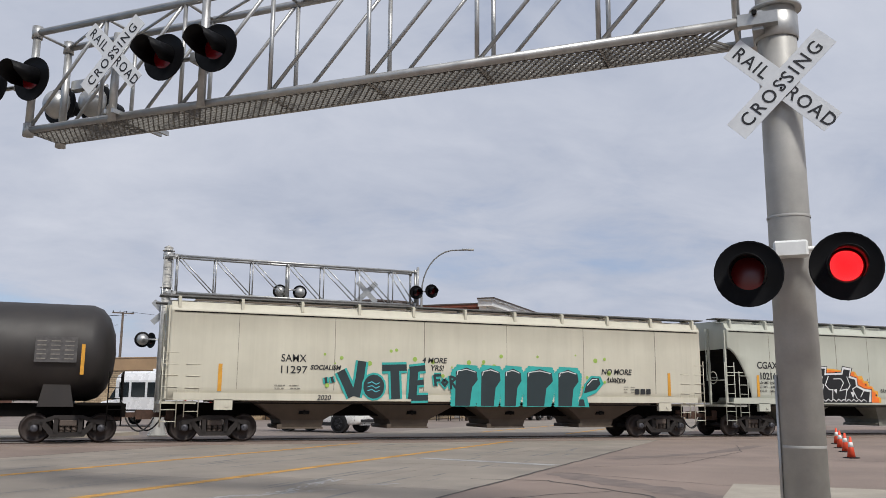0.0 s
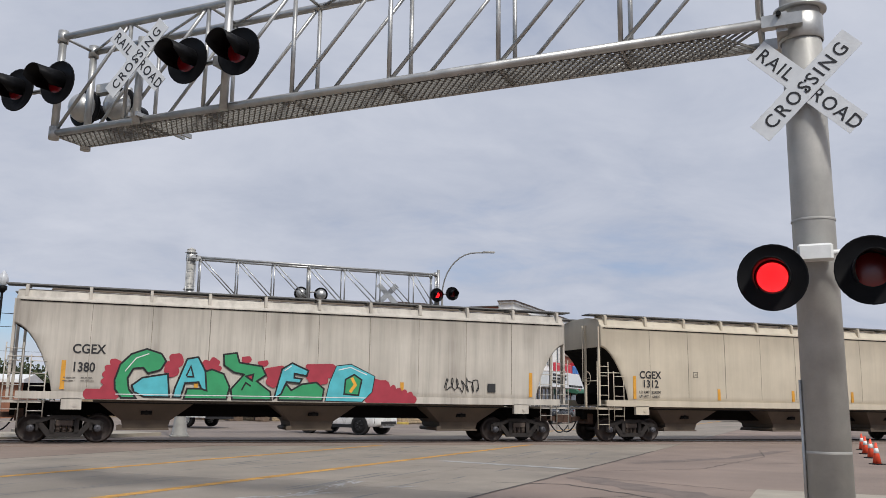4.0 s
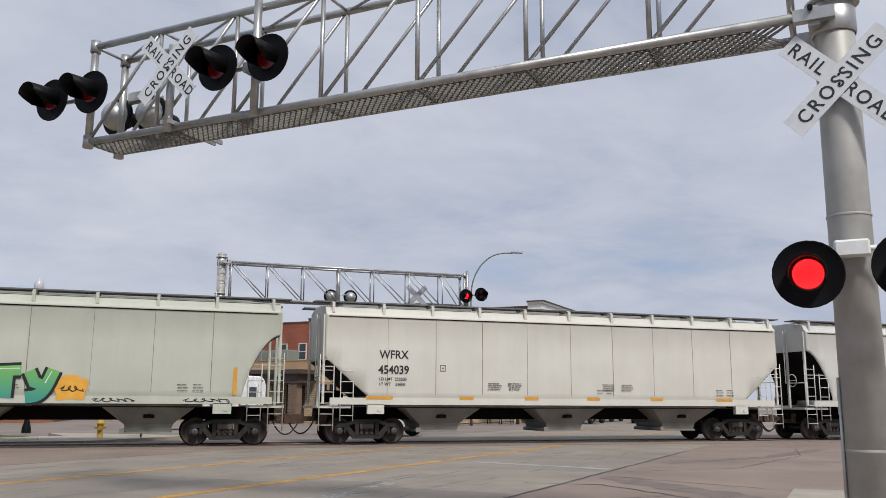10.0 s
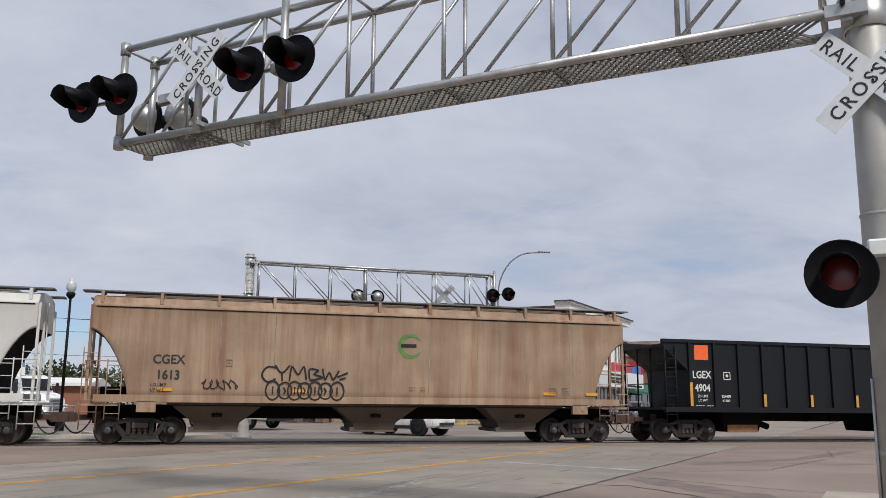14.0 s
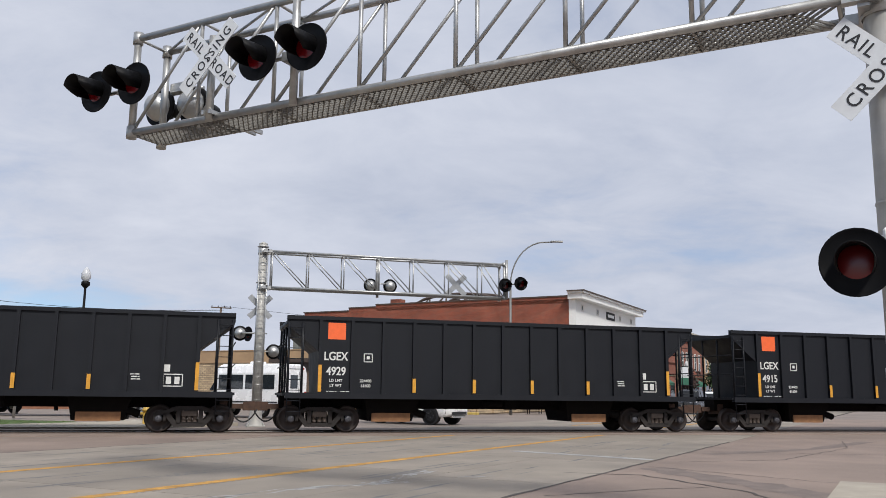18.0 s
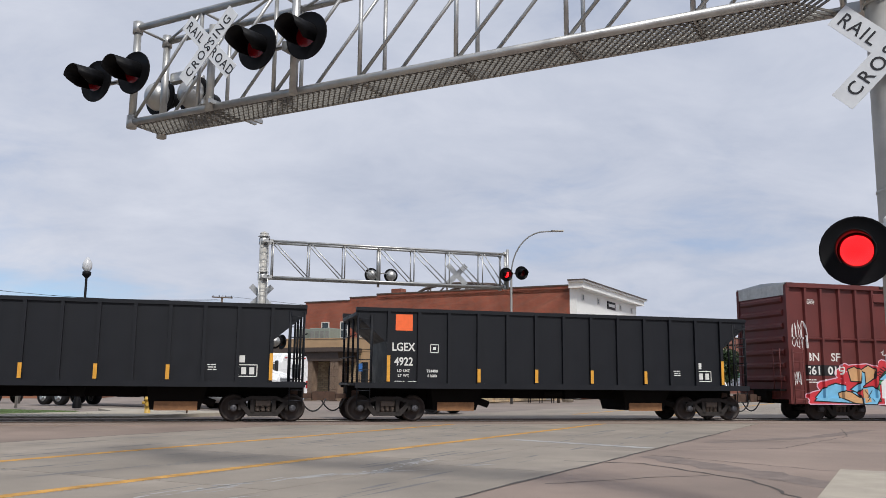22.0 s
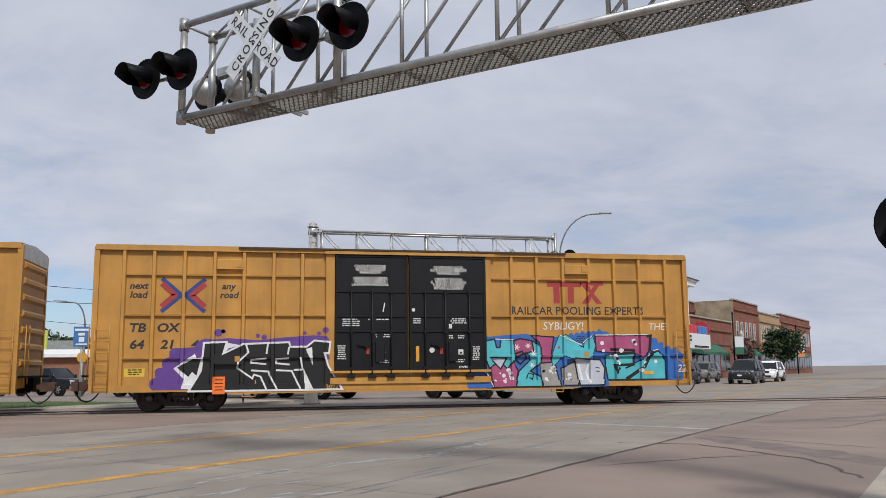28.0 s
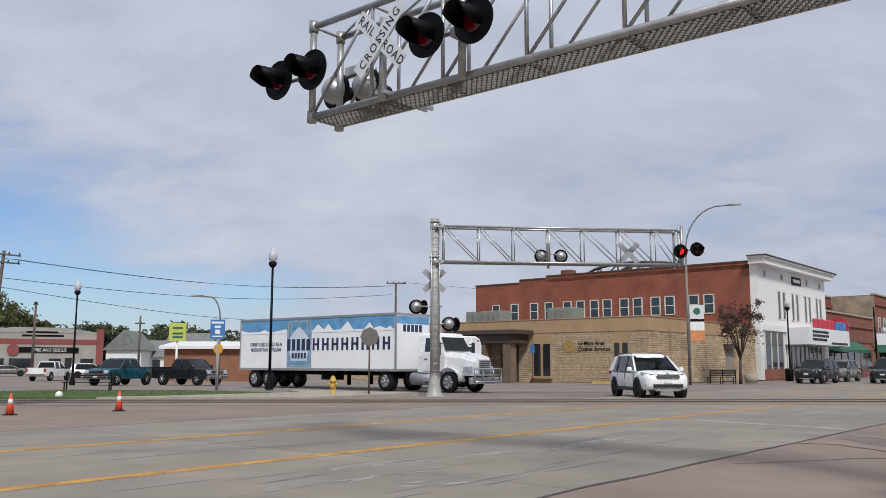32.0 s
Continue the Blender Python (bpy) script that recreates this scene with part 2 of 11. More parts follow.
BARK = mat("bark", (0.10, 0.075, 0.055), 0.95, var=0.3, scale=6, bump=0.5)
WOODPOLE = mat("utility_pole_wood", (0.13, 0.10, 0.08), 0.9, var=0.25, scale=4)


# ---- building blocks ----
class G:
    """Gathers the faces of one mesh."""

    def __init__(self):
        self.v, self.f, self.s, self.mi, self.m = [], [], [], [], 0

    def add(self, vs, fs, smooth=False):
        o = len(self.v)
        self.v += [tuple(p) for p in vs]
        self.f += [tuple(i + o for i in f) for f in fs]
        self.s += [smooth] * len(fs)
        self.mi += [self.m] * len(fs)
        return self

    def box(self, x0, x1, y0, y1, z0, z1, c=0.0):
        if c <= 0:
            return self.add([(x, y, z) for x in (x0, x1) for y in (y0, y1) for z in (z0, z1)],
                            [(0, 1, 3, 2), (4, 6, 7, 5), (0, 4, 5, 1), (2, 3, 7, 6), (0, 2, 6, 4), (1, 5, 7, 3)])
        # chamfered round its upright edges and top
        p = [(x0 + c, y0), (x1 - c, y0), (x1, y0 + c), (x1, y1 - c), (x1 - c, y1), (x0 + c, y1), (x0, y1 - c), (x0, y0 + c)]
        q = [(min(max(a, x0 + c), x1 - c), min(max(b, y0 + c), y1 - c)) for a, b in p]
        return self.loft([[(a, b, z0) for a, b in p], [(a, b, z1 - c) for a, b in p], [(a, b, z1) for a, b in q]])

    def loft(self, rings, smooth=False, caps=True):
        n = len(rings[0])
        vs = [p for r in rings for p in r]
        fs = [(i * n + j, i * n + (j + 1) % n, (i + 1) * n + (j + 1) % n, (i + 1) * n + j) for i in range(len(rings) - 1) for j in range(n)]
        self.add(vs, fs, smooth)
        if caps:
            o = len(self.v) - len(vs)
            self.f += [tuple(o + i for i in range(n))[::-1], tuple(o + len(vs) - n + i for i in range(n))]
            self.s += [False, False]
            self.mi += [self.m] * 2
        return self

    def cyl(self, a, b, r, n=10, r2=None, caps=True):
        a, b = Vector(a), Vector(b)
        q = (b - a).to_track_quat("Z", "Y").to_matrix()
        e = [(q @ Vector((math.cos(k * math.tau / n), math.sin(k * math.tau / n), 0))) for k in range(n)]
        return self.loft([[a + p * r for p in e], [b + p * (r if r2 is None else r2) for p in e]], True, caps)

    def tube(self, pts, r, n=8):
        """A round bar bent along a line, as one skin."""
        ps = [Vector(p) for p in pts]
        rings, ref = [], None
        for k, p in enumerate(ps):
            d1 = (p - ps[k - 1]).normalized() if k else (ps[1] - p).normalized()
            d2 = (ps[k + 1] - p).normalized() if k < len(ps) - 1 else d1
            d = (d1 + d2).normalized() if (d1 + d2).length > 0.1 else d1
            if ref is None:
                ref = d.orthogonal().normalized()
            ref = (ref - d * ref.dot(d)).normalized() if (ref - d * ref.dot(d)).length > 1e-4 else d.orthogonal().normalized()
            side, k2 = d.cross(ref), r / max(0.6, d.dot(d1))
            rings.append([p + (ref * math.cos(a * math.tau / n) + side * math.sin(a * math.tau / n)) * k2 for a in range(n)])
        return self.loft(rings, True)

    def prism(self, poly, y0, y1):
        """A polygon in x and z, from y0 to y1."""
        return self.loft([[(x, y0, z) for x, z in poly], [(x, y1, z) for x, z in poly]])

    def lathe(self, prof, n=20, axis="y", at=(0, 0, 0)):
        """A profile of (radius, along) turned round an axis."""
        rings = []
        for r, h in prof:
            ring = []
            for k in range(n):
                c, s = r * math.cos(k * math.tau / n), r * math.sin(k * math.tau / n)
                ring.append({"y": (at[0] + c, at[1] + h, at[2] + s), "z": (at[0] + c, at[1] + s, at[2] + h), "x": (at[0] + h, at[1] + c, at[2] + s)}[axis])
            rings.append(ring)
        return self.loft(rings, True, False)

    def disc(self, cx, cy, cz, r, n=20, axis="y"):
        vs = []
        for k in range(n):
            c, s = r * math.cos(k * math.tau / n), r * math.sin(k * math.tau / n)
            vs.append({"y": (cx + c, cy, cz + s), "z": (cx + c, cy + s, cz), "x": (cx, cy + c, cz + s)}[axis])
        return self.add(vs, [tuple(range(n))])

    def mesh(self, name, *mats):
        me = bpy.data.meshes.new(name)
        me.from_pydata(self.v, [], self.f)
        for m in mats:
            me.materials.append(m)
        me.polygons.foreach_set("use_smooth", self.s)
        me.polygons.foreach_set("material_index", self.mi)
        bm = bmesh.new()
        bm.from_mesh(me)
        bmesh.ops.recalc_face_normals(bm, faces=bm.faces)
        bm.to_mesh(me)
        bm.free()
        me.update()
        return me


def thing(name, label, category, m=None, group="", kind=""):
    """An empty that carries the parts of one thing."""
    ob = tagged(new(name), label, category, group, kind)
    if m is not None:
        ob.matrix_basis = m
    return ob


def part(name, g, material, parent=None, label="", m=None):
    """One mesh object under a thing or a part; g: gathered faces or a ready mesh."""
    me = g if isinstance(g, bpy.types.Mesh) else g.mesh(name, *(material if isinstance(material, tuple) else (material,)))
    ob = new(name, me)
    ob.parent = parent
    if m is not None:
        ob.matrix_basis = m
    if label:
        ob["label"] = label
    return ob


def solo(name, g, material, label, category, m=None, group="", kind=""):
    return tagged(part(name, g, material, None, "", m), label, category, group, kind)


WORDS = {}


def words(text, size, bold=0.0, stretch=1.0, align="CENTER", shear=0.0, spacing=1.0):
    """Flat lettering in the built-in font, as a mesh in the x-z plane facing -y, size = height of capitals."""
    key = (text, round(size, 3), bold, stretch, align, shear, spacing)
    if key not in WORDS:
        cu = bpy.data.curves.new("lettering", "FONT")
        cu.body, cu.size, cu.align_x, cu.offset, cu.shear = text, size / 0.7, align, bold, shear
        cu.resolution_u, cu.space_character = 3, spacing
        cu.fill_mode = "FRONT"
        ob = bpy.data.objects.new("lettering", cu)
        me = bpy.data.meshes.new_from_object(ob)
        bpy.data.objects.remove(ob)
        me.transform(Matrix.Diagonal((stretch, 1, 1, 1)))
        me.transform(Matrix.Rotation(radians(90), 4, "X"))
        WORDS[key] = me
    return WORDS[key].copy()


def lettering(name, text, size, material, parent, x, y, z, **k):
    me = words(text, size, **k)
    me.materials.clear()
    me.materials.append(material)
    return part(name, me, material, parent, "", pose(x, y, z))


# the road runs at this angle to the track, which lies along x
ROAD = radians(46.5)
RC, RS = math.cos(ROAD), math.sin(ROAD)


def on_road(u, v, z=0.0):
    """A place u metres along the road and v to the left of the camera's line."""
    return (u * RC - v * RS, u * RS + v * RC, z)


TRACK_Y = 29.3
RAIL_Z = 0.05


def quad_slab(g, pts, z0, z1):
    return g.loft([[(x, y, z0) for x, y in pts], [(x, y, z1) for x, y in pts]])


def strip(g, u0, u1, v0, v1, z0, z1):
    return quad_slab(g, [on_road(u, v)[:2] for u, v in ((u0, v0), (u1, v0), (u1, v1), (u0, v1))], z0, z1)


# ---- ground ----
LAWN = [(-17.9, 32.6), (-3.8, 32.0), (-3.9, 34.4), (-5.0, 38.0), (-9.0, 40.6), (-14.5, 41.2), (-17.6, 38.5)]


def fall(x, y):
    """How far the lots to the north-west lie below the road."""
    side = min(1.0, max(0.0, (-x - 5.0) / 5.0))
    return 0.45 * min(1.0, max(0.0, (y - 44.0) / 36.0)) * side * side * (3 - 2 * side)


def build_ground():
    g = G()
    xs = [-1600, -500, -200] + [-140 + 6 * k for k in range(22)] + [-11, -8, -6, -4, 0, 60, 300, 1600]
    ys = [-1600, -200, 0, 30] + [42 + 4 * k for k in range(30)] + [200, 400, 800, 1600]
    n = len(xs)
    g.add([(x, y, -0.06 - fall(x, y)) for y in ys for x in xs], [(j * n + i, j * n + i + 1, (j + 1) * n + i + 1, (j + 1) * n + i) for j in range(len(ys) - 1) for i in range(n - 1)], True)
    solo("ground", g, GROUND, "dusty reddish paved ground round the crossing", "ground", kind="structure")
    g = G()
    strip(g, -300, 500, 4.75, 16.8, -0.3, -0.012)
    road = solo("road", g, mat("joint_filler", (0.07, 0.065, 0.06), 0.9, var=0.2), "grey concrete road across the tracks", "road", kind="structure")
    # concrete slabs between the joints
    lanes = [(4.75, 7.0), (7.0, 9.0), (9.0, 12.9), (12.9, 16.8)]
    for a, b in lanes:
        u, k = -24.0, 0
        while u < 88:
            n = 4.6 + 0.5 * math.sin(k * 2.1 + a)
            part("slab", strip(G(), u + 0.008, u + n - 0.008, a + 0.006, b - 0.006, -0.1, 0.0), CONCRETE, road)
            u += n
            k += 1
    for a, b in ((-300, -24), (88.4, 500)):
        part("slab", strip(G(), a, b, 4.75, 16.8, -0.1, 0.0), CONCRETE, road)
    # asphalt shoulders
    g = G()
    strip(g, -60, 60, -30, 4.74, -0.2, -0.004)
    solo("asphalt_apron", g, ASPHALT, "reddish asphalt apron beside the road, patched and cracked", "pavement", kind="structure")
    g = G()
    quad_slab(g, [on_road(u, v)[:2] for u, v in ((-60, 16.81), (24.5, 16.81), (24.5, 22.5), (12, 28), (8.2, 29.1), (-1.1, 26.1), (-60, 22.5))], -0.2, -0.004)
    solo("asphalt_shoulder", g, ASPHALT, "reddish asphalt shoulder with traffic cones", "pavement", kind="structure")
    g = G()
    strip(g, 8, 15.5, -7.0, 1.05, -0.2, 0.012)
    solo("sidewalk_pad", g, PALECON, "pale concrete pad at the signal mast", "pavement", kind="structure")
    # markings
    def marking(name, u0, u1, v, w, material, label):
        solo(name, strip(G(), u0, u1, v - w / 2, v + w / 2, 0.001, 0.004), material, label, "road marking", kind="structure")
    for u0, u1 in ((-6.0, 29.5), (36.5, 90)):
        marking("centre_line", u0, u1, 9.18, 0.23, YELLOWLINE, "worn yellow centre line painted on concrete")
        marking("centre_line", u0, u1, 13.05, 0.22, YELLOWLINE, "worn yellow centre line painted on concrete")
    g = G()
    quad_slab(g, [(6.95, 19.55), (7.25, 19.7), (9.25, 16.75), (8.95, 16.6)], 0.001, 0.004)
    solo("stop_line", g, WHITELINE, "worn white stop line before the tracks", "road marking", kind="structure")
    # lawn and side street beyond the tracks
    g = G()
    quad_slab(g, LAWN, -0.1, 0.05)
    solo("lawn", g, GRASS, "green mown lawn beside the tracks", "lawn", kind="stuff")
    g = G()
    quad_slab(g, [(-10.5, 31.9), (-2.5, 31.9), (1.3, 36.6), (-4.0, 40.9), (-4.6, 40.6), (-3.7, 37.4), (-8.8, 32.9)], -0.1, 0.07)
    solo("sidewalk", g, PALECON, "pale concrete sidewalk round the lawn", "pavement", kind="structure")
    g = G()
    quad_slab(g, [(-300, 26.6), (-15.6, 26.6), (-11.0, 27.2), (-11.0, 31.6), (-300, 31.6)], -0.1, 0.014)
    solo("ballast", g, GRAVEL, "grey crushed stone ballast under the track", "ballast", kind="stuff")
    g = G()
    quad_slab(g, [(-120, 6), (-26, 6), (-19.7, 17.2), (-15.5, 26), (-14.2, 27.2), (-120, 27.2)], -0.1, 0.008)
    solo("dry_verge", g, DRYGRASS, "dry yellow grass verge beside the ballast", "verge", kind="stuff")
    # the track
    for y in (-0.7525, 0.7525):
        g = G()
        prof = [(-0.07, -0.12), (0.07, -0.12), (0.07, -0.10), (0.012, -0.08), (0.012, 0.0), (0.036, 0.01), (0.036, RAIL_Z), (-0.036, RAIL_Z), (-0.036, 0.01), (-0.012, 0.0), (-0.012, -0.08), (-0.07, -0.10)]
        g.loft([[(x, TRACK_Y + y + a, b) for a, b in prof] for x in (-420, 420)])
        solo("rail", g, RAIL, "worn steel rail with a bright running surface", "rail", kind="structure")
    tie = G().box(-0.115, 0.115, -1.3, 1.3, -0.15, -0.0, 0.01)
    tm = tie.mesh("railway_tie", mat("creosoted_wood", (0.07, 0.055, 0.045), 0.9, var=0.3, scale=4))
    track = thing("track_bed", "dark wooden ties under the rails", "track", kind="structure")
    for k in range(120):
        part("tie", tm, None, track, "", pose(-12.2 - 0.52 * k, TRACK_Y, 0.006))
    # rubber and concrete crossing panels
    for y0, y1, mm in ((-2.3, -0.80, ASPHALT), (-0.69, 0.69, CONCRETE), (0.80, 2.3, ASPHALT)):
        g = G()
        g.box(-11, 46, TRACK_Y + y0, TRACK_Y + y1, -0.1, 0.015)
        solo("crossing_panel", g, mm, "worn crossing panel between the rails", "crossing", kind="structure")


def scatter(name, poly, count, h, wide, material, label, category, seed, solid=False):
    """Blades of grass, or small stones, strewn over a polygon: one piece of stuff."""
    rnd = random.Random(seed)
    xs, ys = [p[0] for p in poly], [p[1] for p in poly]
    v, f = [], []
    while len(f) < count:
        x, y = rnd.uniform(min(xs), max(xs)), rnd.uniform(min(ys), max(ys))
        inside = False
        for (xa, ya), (xb, yb) in zip(poly, poly[1:] + poly[:1]):
            if (ya > y) != (yb > y) and x < (xb - xa) * (y - ya) / (yb - ya) + xa:
                inside = not inside
        if not inside:
            continue
        o, a = len(v), rnd.uniform(0, math.tau)
        hh, w = h * rnd.uniform(0.4, 1.3), wide * rnd.uniform(0.6, 1.4)
        c, d = math.cos(a) * w, math.sin(a) * w
        if solid:
            v += [(x - c, y - d, 0.0), (x + d, y - c, 0.0), (x + c, y + d, 0.0), (x - d, y + c, 0.0), (x + c * 0.2, y + d * 0.3, hh)]
            f += [(o, o + 1, o + 4), (o + 1, o + 2, o + 4), (o + 2, o + 3, o + 4), (o + 3, o, o + 4)]
        else:
            v += [(x - c, y - d, 0.0), (x + c, y + d, 0.0), (x + rnd.uniform(-0.6, 0.6) * hh, y + rnd.uniform(-0.6, 0.6) * hh, 0.02 + hh)]
            f += [(o, o + 1, o + 2)]
    me = bpy.data.meshes.new(name)
    me.from_pydata(v, [], f)
    me.materials.append(material)
    solo(name, me, material, label, category, kind="stuff")


def wobble(pts, seed, step=0.25, amp=0.05):
    rnd = random.Random(seed)
    out = []
    for (xa, ya), (xb, yb) in zip(pts, pts[1:]):
        n = max(1, int(math.hypot(xb - xa, yb - ya) / step))
        out += [(xa + (xb - xa) * k / n + rnd.uniform(-amp, amp), ya + (yb - ya) * k / n + rnd.uniform(-amp, amp)) for k in range(n)]
    return out + [pts[-1]]


def ground_stroke(pts, w, z, seed, ragged=0.5):
    """A flat strip with uneven edges along a line on the ground."""
    rnd = random.Random(seed)
    v = []
    for k, p in enumerate(pts):
        a, b = Vector(pts[max(k - 1, 0)]), Vector(pts[min(k + 1, len(pts) - 1)])
        d = (b - a).normalized()
        l, r = w / 2 * rnd.uniform(1 - ragged, 1 + ragged), w / 2 * rnd.uniform(1 - ragged, 1 + ragged)
        v += [(p[0] - d.y * l, p[1] + d.x * l, z), (p[0] + d.y * r, p[1] - d.x * r, z)]
    g = G()
    g.add(v, [(2 * k, 2 * k + 1, 2 * k + 3, 2 * k + 2) for k in range(len(pts) - 1)])
    return g


def wear_and_cracks():
    apron, shoulder, road = bpy.data.objects["asphalt_apron"], bpy.data.objects["asphalt_shoulder"], bpy.data.objects["road"]
    seal = mat("crack_filler", (0.085, 0.072, 0.064), 0.85, var=0.3)
    stain = mat("tyre_darkened_asphalt", (0.185, 0.146, 0.126), 0.85, var=0.2, scale=3, bump=0.3)
    uv = lambda *ps: [on_road(u, v)[:2] for u, v in ps]
    for k, (pts, w, host) in enumerate(((uv((14.47, 5.4), (14.77, 4.1), (13.76, 2.9), (13.0, 2.0), (11.2, 1.2)), 0.05, apron), (uv((16.6, 4.4), (15.3, 1.3), (14.9, -6)), 0.03, apron), (uv((11, 4.4), (12.6, 3.4), (13.5, 2.7)), 0.03, apron), (uv((22, 4.3), (23.5, 0), (22, -7)), 0.035, apron),
                                        (uv((18, 4.4), (20, 2.5), (26, 1.5), (30, 1.9)), 0.03, apron), (uv((6, 4.3), (7.2, 2.8), (6.6, 1.0), (7.5, -2)), 0.04, apron), ([(-12.6, 14.4), (-14.4, 17.2), (-14.65, 18.3), (-16.5, 20.0)], 0.05, shoulder), ([(-15.4, 15.5), (-10.5, 17.5), (-7, 19)], 0.03, shoulder), ([(-18, 19.5), (-12.5, 22), (-9.0, 25.5)], 0.03, shoulder))):
        part("crack", ground_stroke(wobble(pts, k), w, 0.0005, k), seal, host)
    part("asphalt_patch", ground_stroke(wobble(uv((16.5, 4.3), (15.2, 3.2), (14.0, 1.9), (12.6, 0.6)), 31, 0.3, 0.06), 0.75, -0.0015, 31, 0.25), stain, apron)
    part("asphalt_patch", ground_stroke(wobble(uv((21, 4.2), (25, 2.2), (30, 1.2)), 32, 0.3, 0.06), 0.5, -0.0015, 32, 0.3), stain, apron)
    # tar along the road's edges, worn streaks of white paint on the slabs
    for v0, host in ((4.75, road), (16.8, road)):
        part("edge_joint", ground_stroke(wobble(uv((-20, v0), (27, v0)), int(v0), 0.5, 0.02), 0.06, 0.0012, 5, 0.5), seal, host)
    rnd = random.Random(8)
    worn = mat("worn_white_paint", (0.42, 0.41, 0.39), 0.85, var=0.3, scale=9)
    g = G()
    for pts, n, spread in ((((7.2, 7.85), (9.65, 7.66), (10.97, 7.08), (13.5, 7.5)), 70, 0.10), (((10.9, 7.1), (13.1, 6.2)), 14, 0.08), (((6.6, 6.3), (7.3, 6.1)), 8, 0.08), (((5.5, 7.2), (8.0, 6.9)), 10, 0.1)):
        for _ in range(n):
            k = rnd.randrange(len(pts) - 1)
            f = rnd.random()
            u, v = pts[k][0] + (pts[k + 1][0] - pts[k][0]) * f, pts[k][1] + (pts[k + 1][1] - pts[k][1]) * f + rnd.gauss(0, spread)
            ln, w = rnd.uniform(0.15, 0.7), rnd.uniform(0.012, 0.05)
            a = rnd.gauss(math.atan2(pts[k + 1][1] - pts[k][1], pts[k + 1][0] - pts[k][0]), 0.2)
            ca, sa = math.cos(a), math.sin(a)
            z = 0.001 + 0.0002 * (_ % 9)
            g.add([(*on_road(u + ca * x - sa * y, v + sa * x + ca * y)[:2], z) for x, y in ((-ln / 2, 0), (-ln * 0.2, -w), (ln / 2, 0), (ln * 0.15, w))], [(0, 1, 2, 3)])
    ob = part("worn_paint", g, worn, road, "scraped remains of white road paint")
    ob["kind"] = "stuff"
    dark = mat("old_tyre_marks", (0.16, 0.155, 0.15), 0.8, var=0.25, scale=4)
    for k, (u0, u1, v) in enumerate(((2, 26, 6.0), (3, 25, 7.7), (4, 27, 10.6), (6, 25, 11.7), (2, 26, 14.0), (3, 27, 15.6))):
        g = G()
        for j in range(26):
            u = rnd.uniform(u0, u1)
            ln, w, vv = rnd.uniform(0.6, 2.4), rnd.uniform(0.015, 0.06), v + rnd.gauss(0, 0.22)
            z = 0.0004 + 0.00004 * j
            g.add([(*on_road(u + x, vv + y)[:2], z) for x, y in ((-ln / 2, 0), (-ln * 0.2, -w), (ln / 2, 0), (ln * 0.15, w))], [(0, 1, 2, 3)])
        part("tyre_marks", g, dark, road)["kind"] = "stuff"


build_ground()
wear_and_cracks()
scatter("lawn_grass", LAWN, 26000, 0.06, 0.012, GRASS, "short green blades of the mown lawn", "grass", 3)
scatter("verge_grass", [(-60, 16.5), (-20.2, 17.6), (-15.9, 26), (-14.8, 27.0), (-60, 27.1)], 16000, 0.09, 0.012, DRYGRASS, "dry yellowing grass on the verge", "grass", 4)
scatter("ballast_stone", [(-70, 26.3), (-15.2, 26.2), (-11.2, 27.3), (-11.2, 28.2), (-70, 28.2)], 16000, 0.06, 0.035, GRAVEL, "loose grey and pale ballast stones", "gravel", 5, True)
for k, (x, y) in enumerate(((-22.0, 25.8), (-24.5, 30.6), (-19.4, 30.9), (-18.6, 31.2))):
    scatter("weeds", [(x - 0.8, y - 0.4), (x + 0.8, y - 0.4), (x + 0.8, y + 0.4), (x - 0.8, y + 0.4)], 260, 0.28, 0.02, mat("weed_green", (0.06, 0.075, 0.03), 0.9, var=0.3), "tuft of dark weeds by the rails", "weeds", 50 + k)


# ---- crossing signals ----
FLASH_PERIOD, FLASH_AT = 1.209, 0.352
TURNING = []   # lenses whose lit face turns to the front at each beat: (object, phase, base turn)


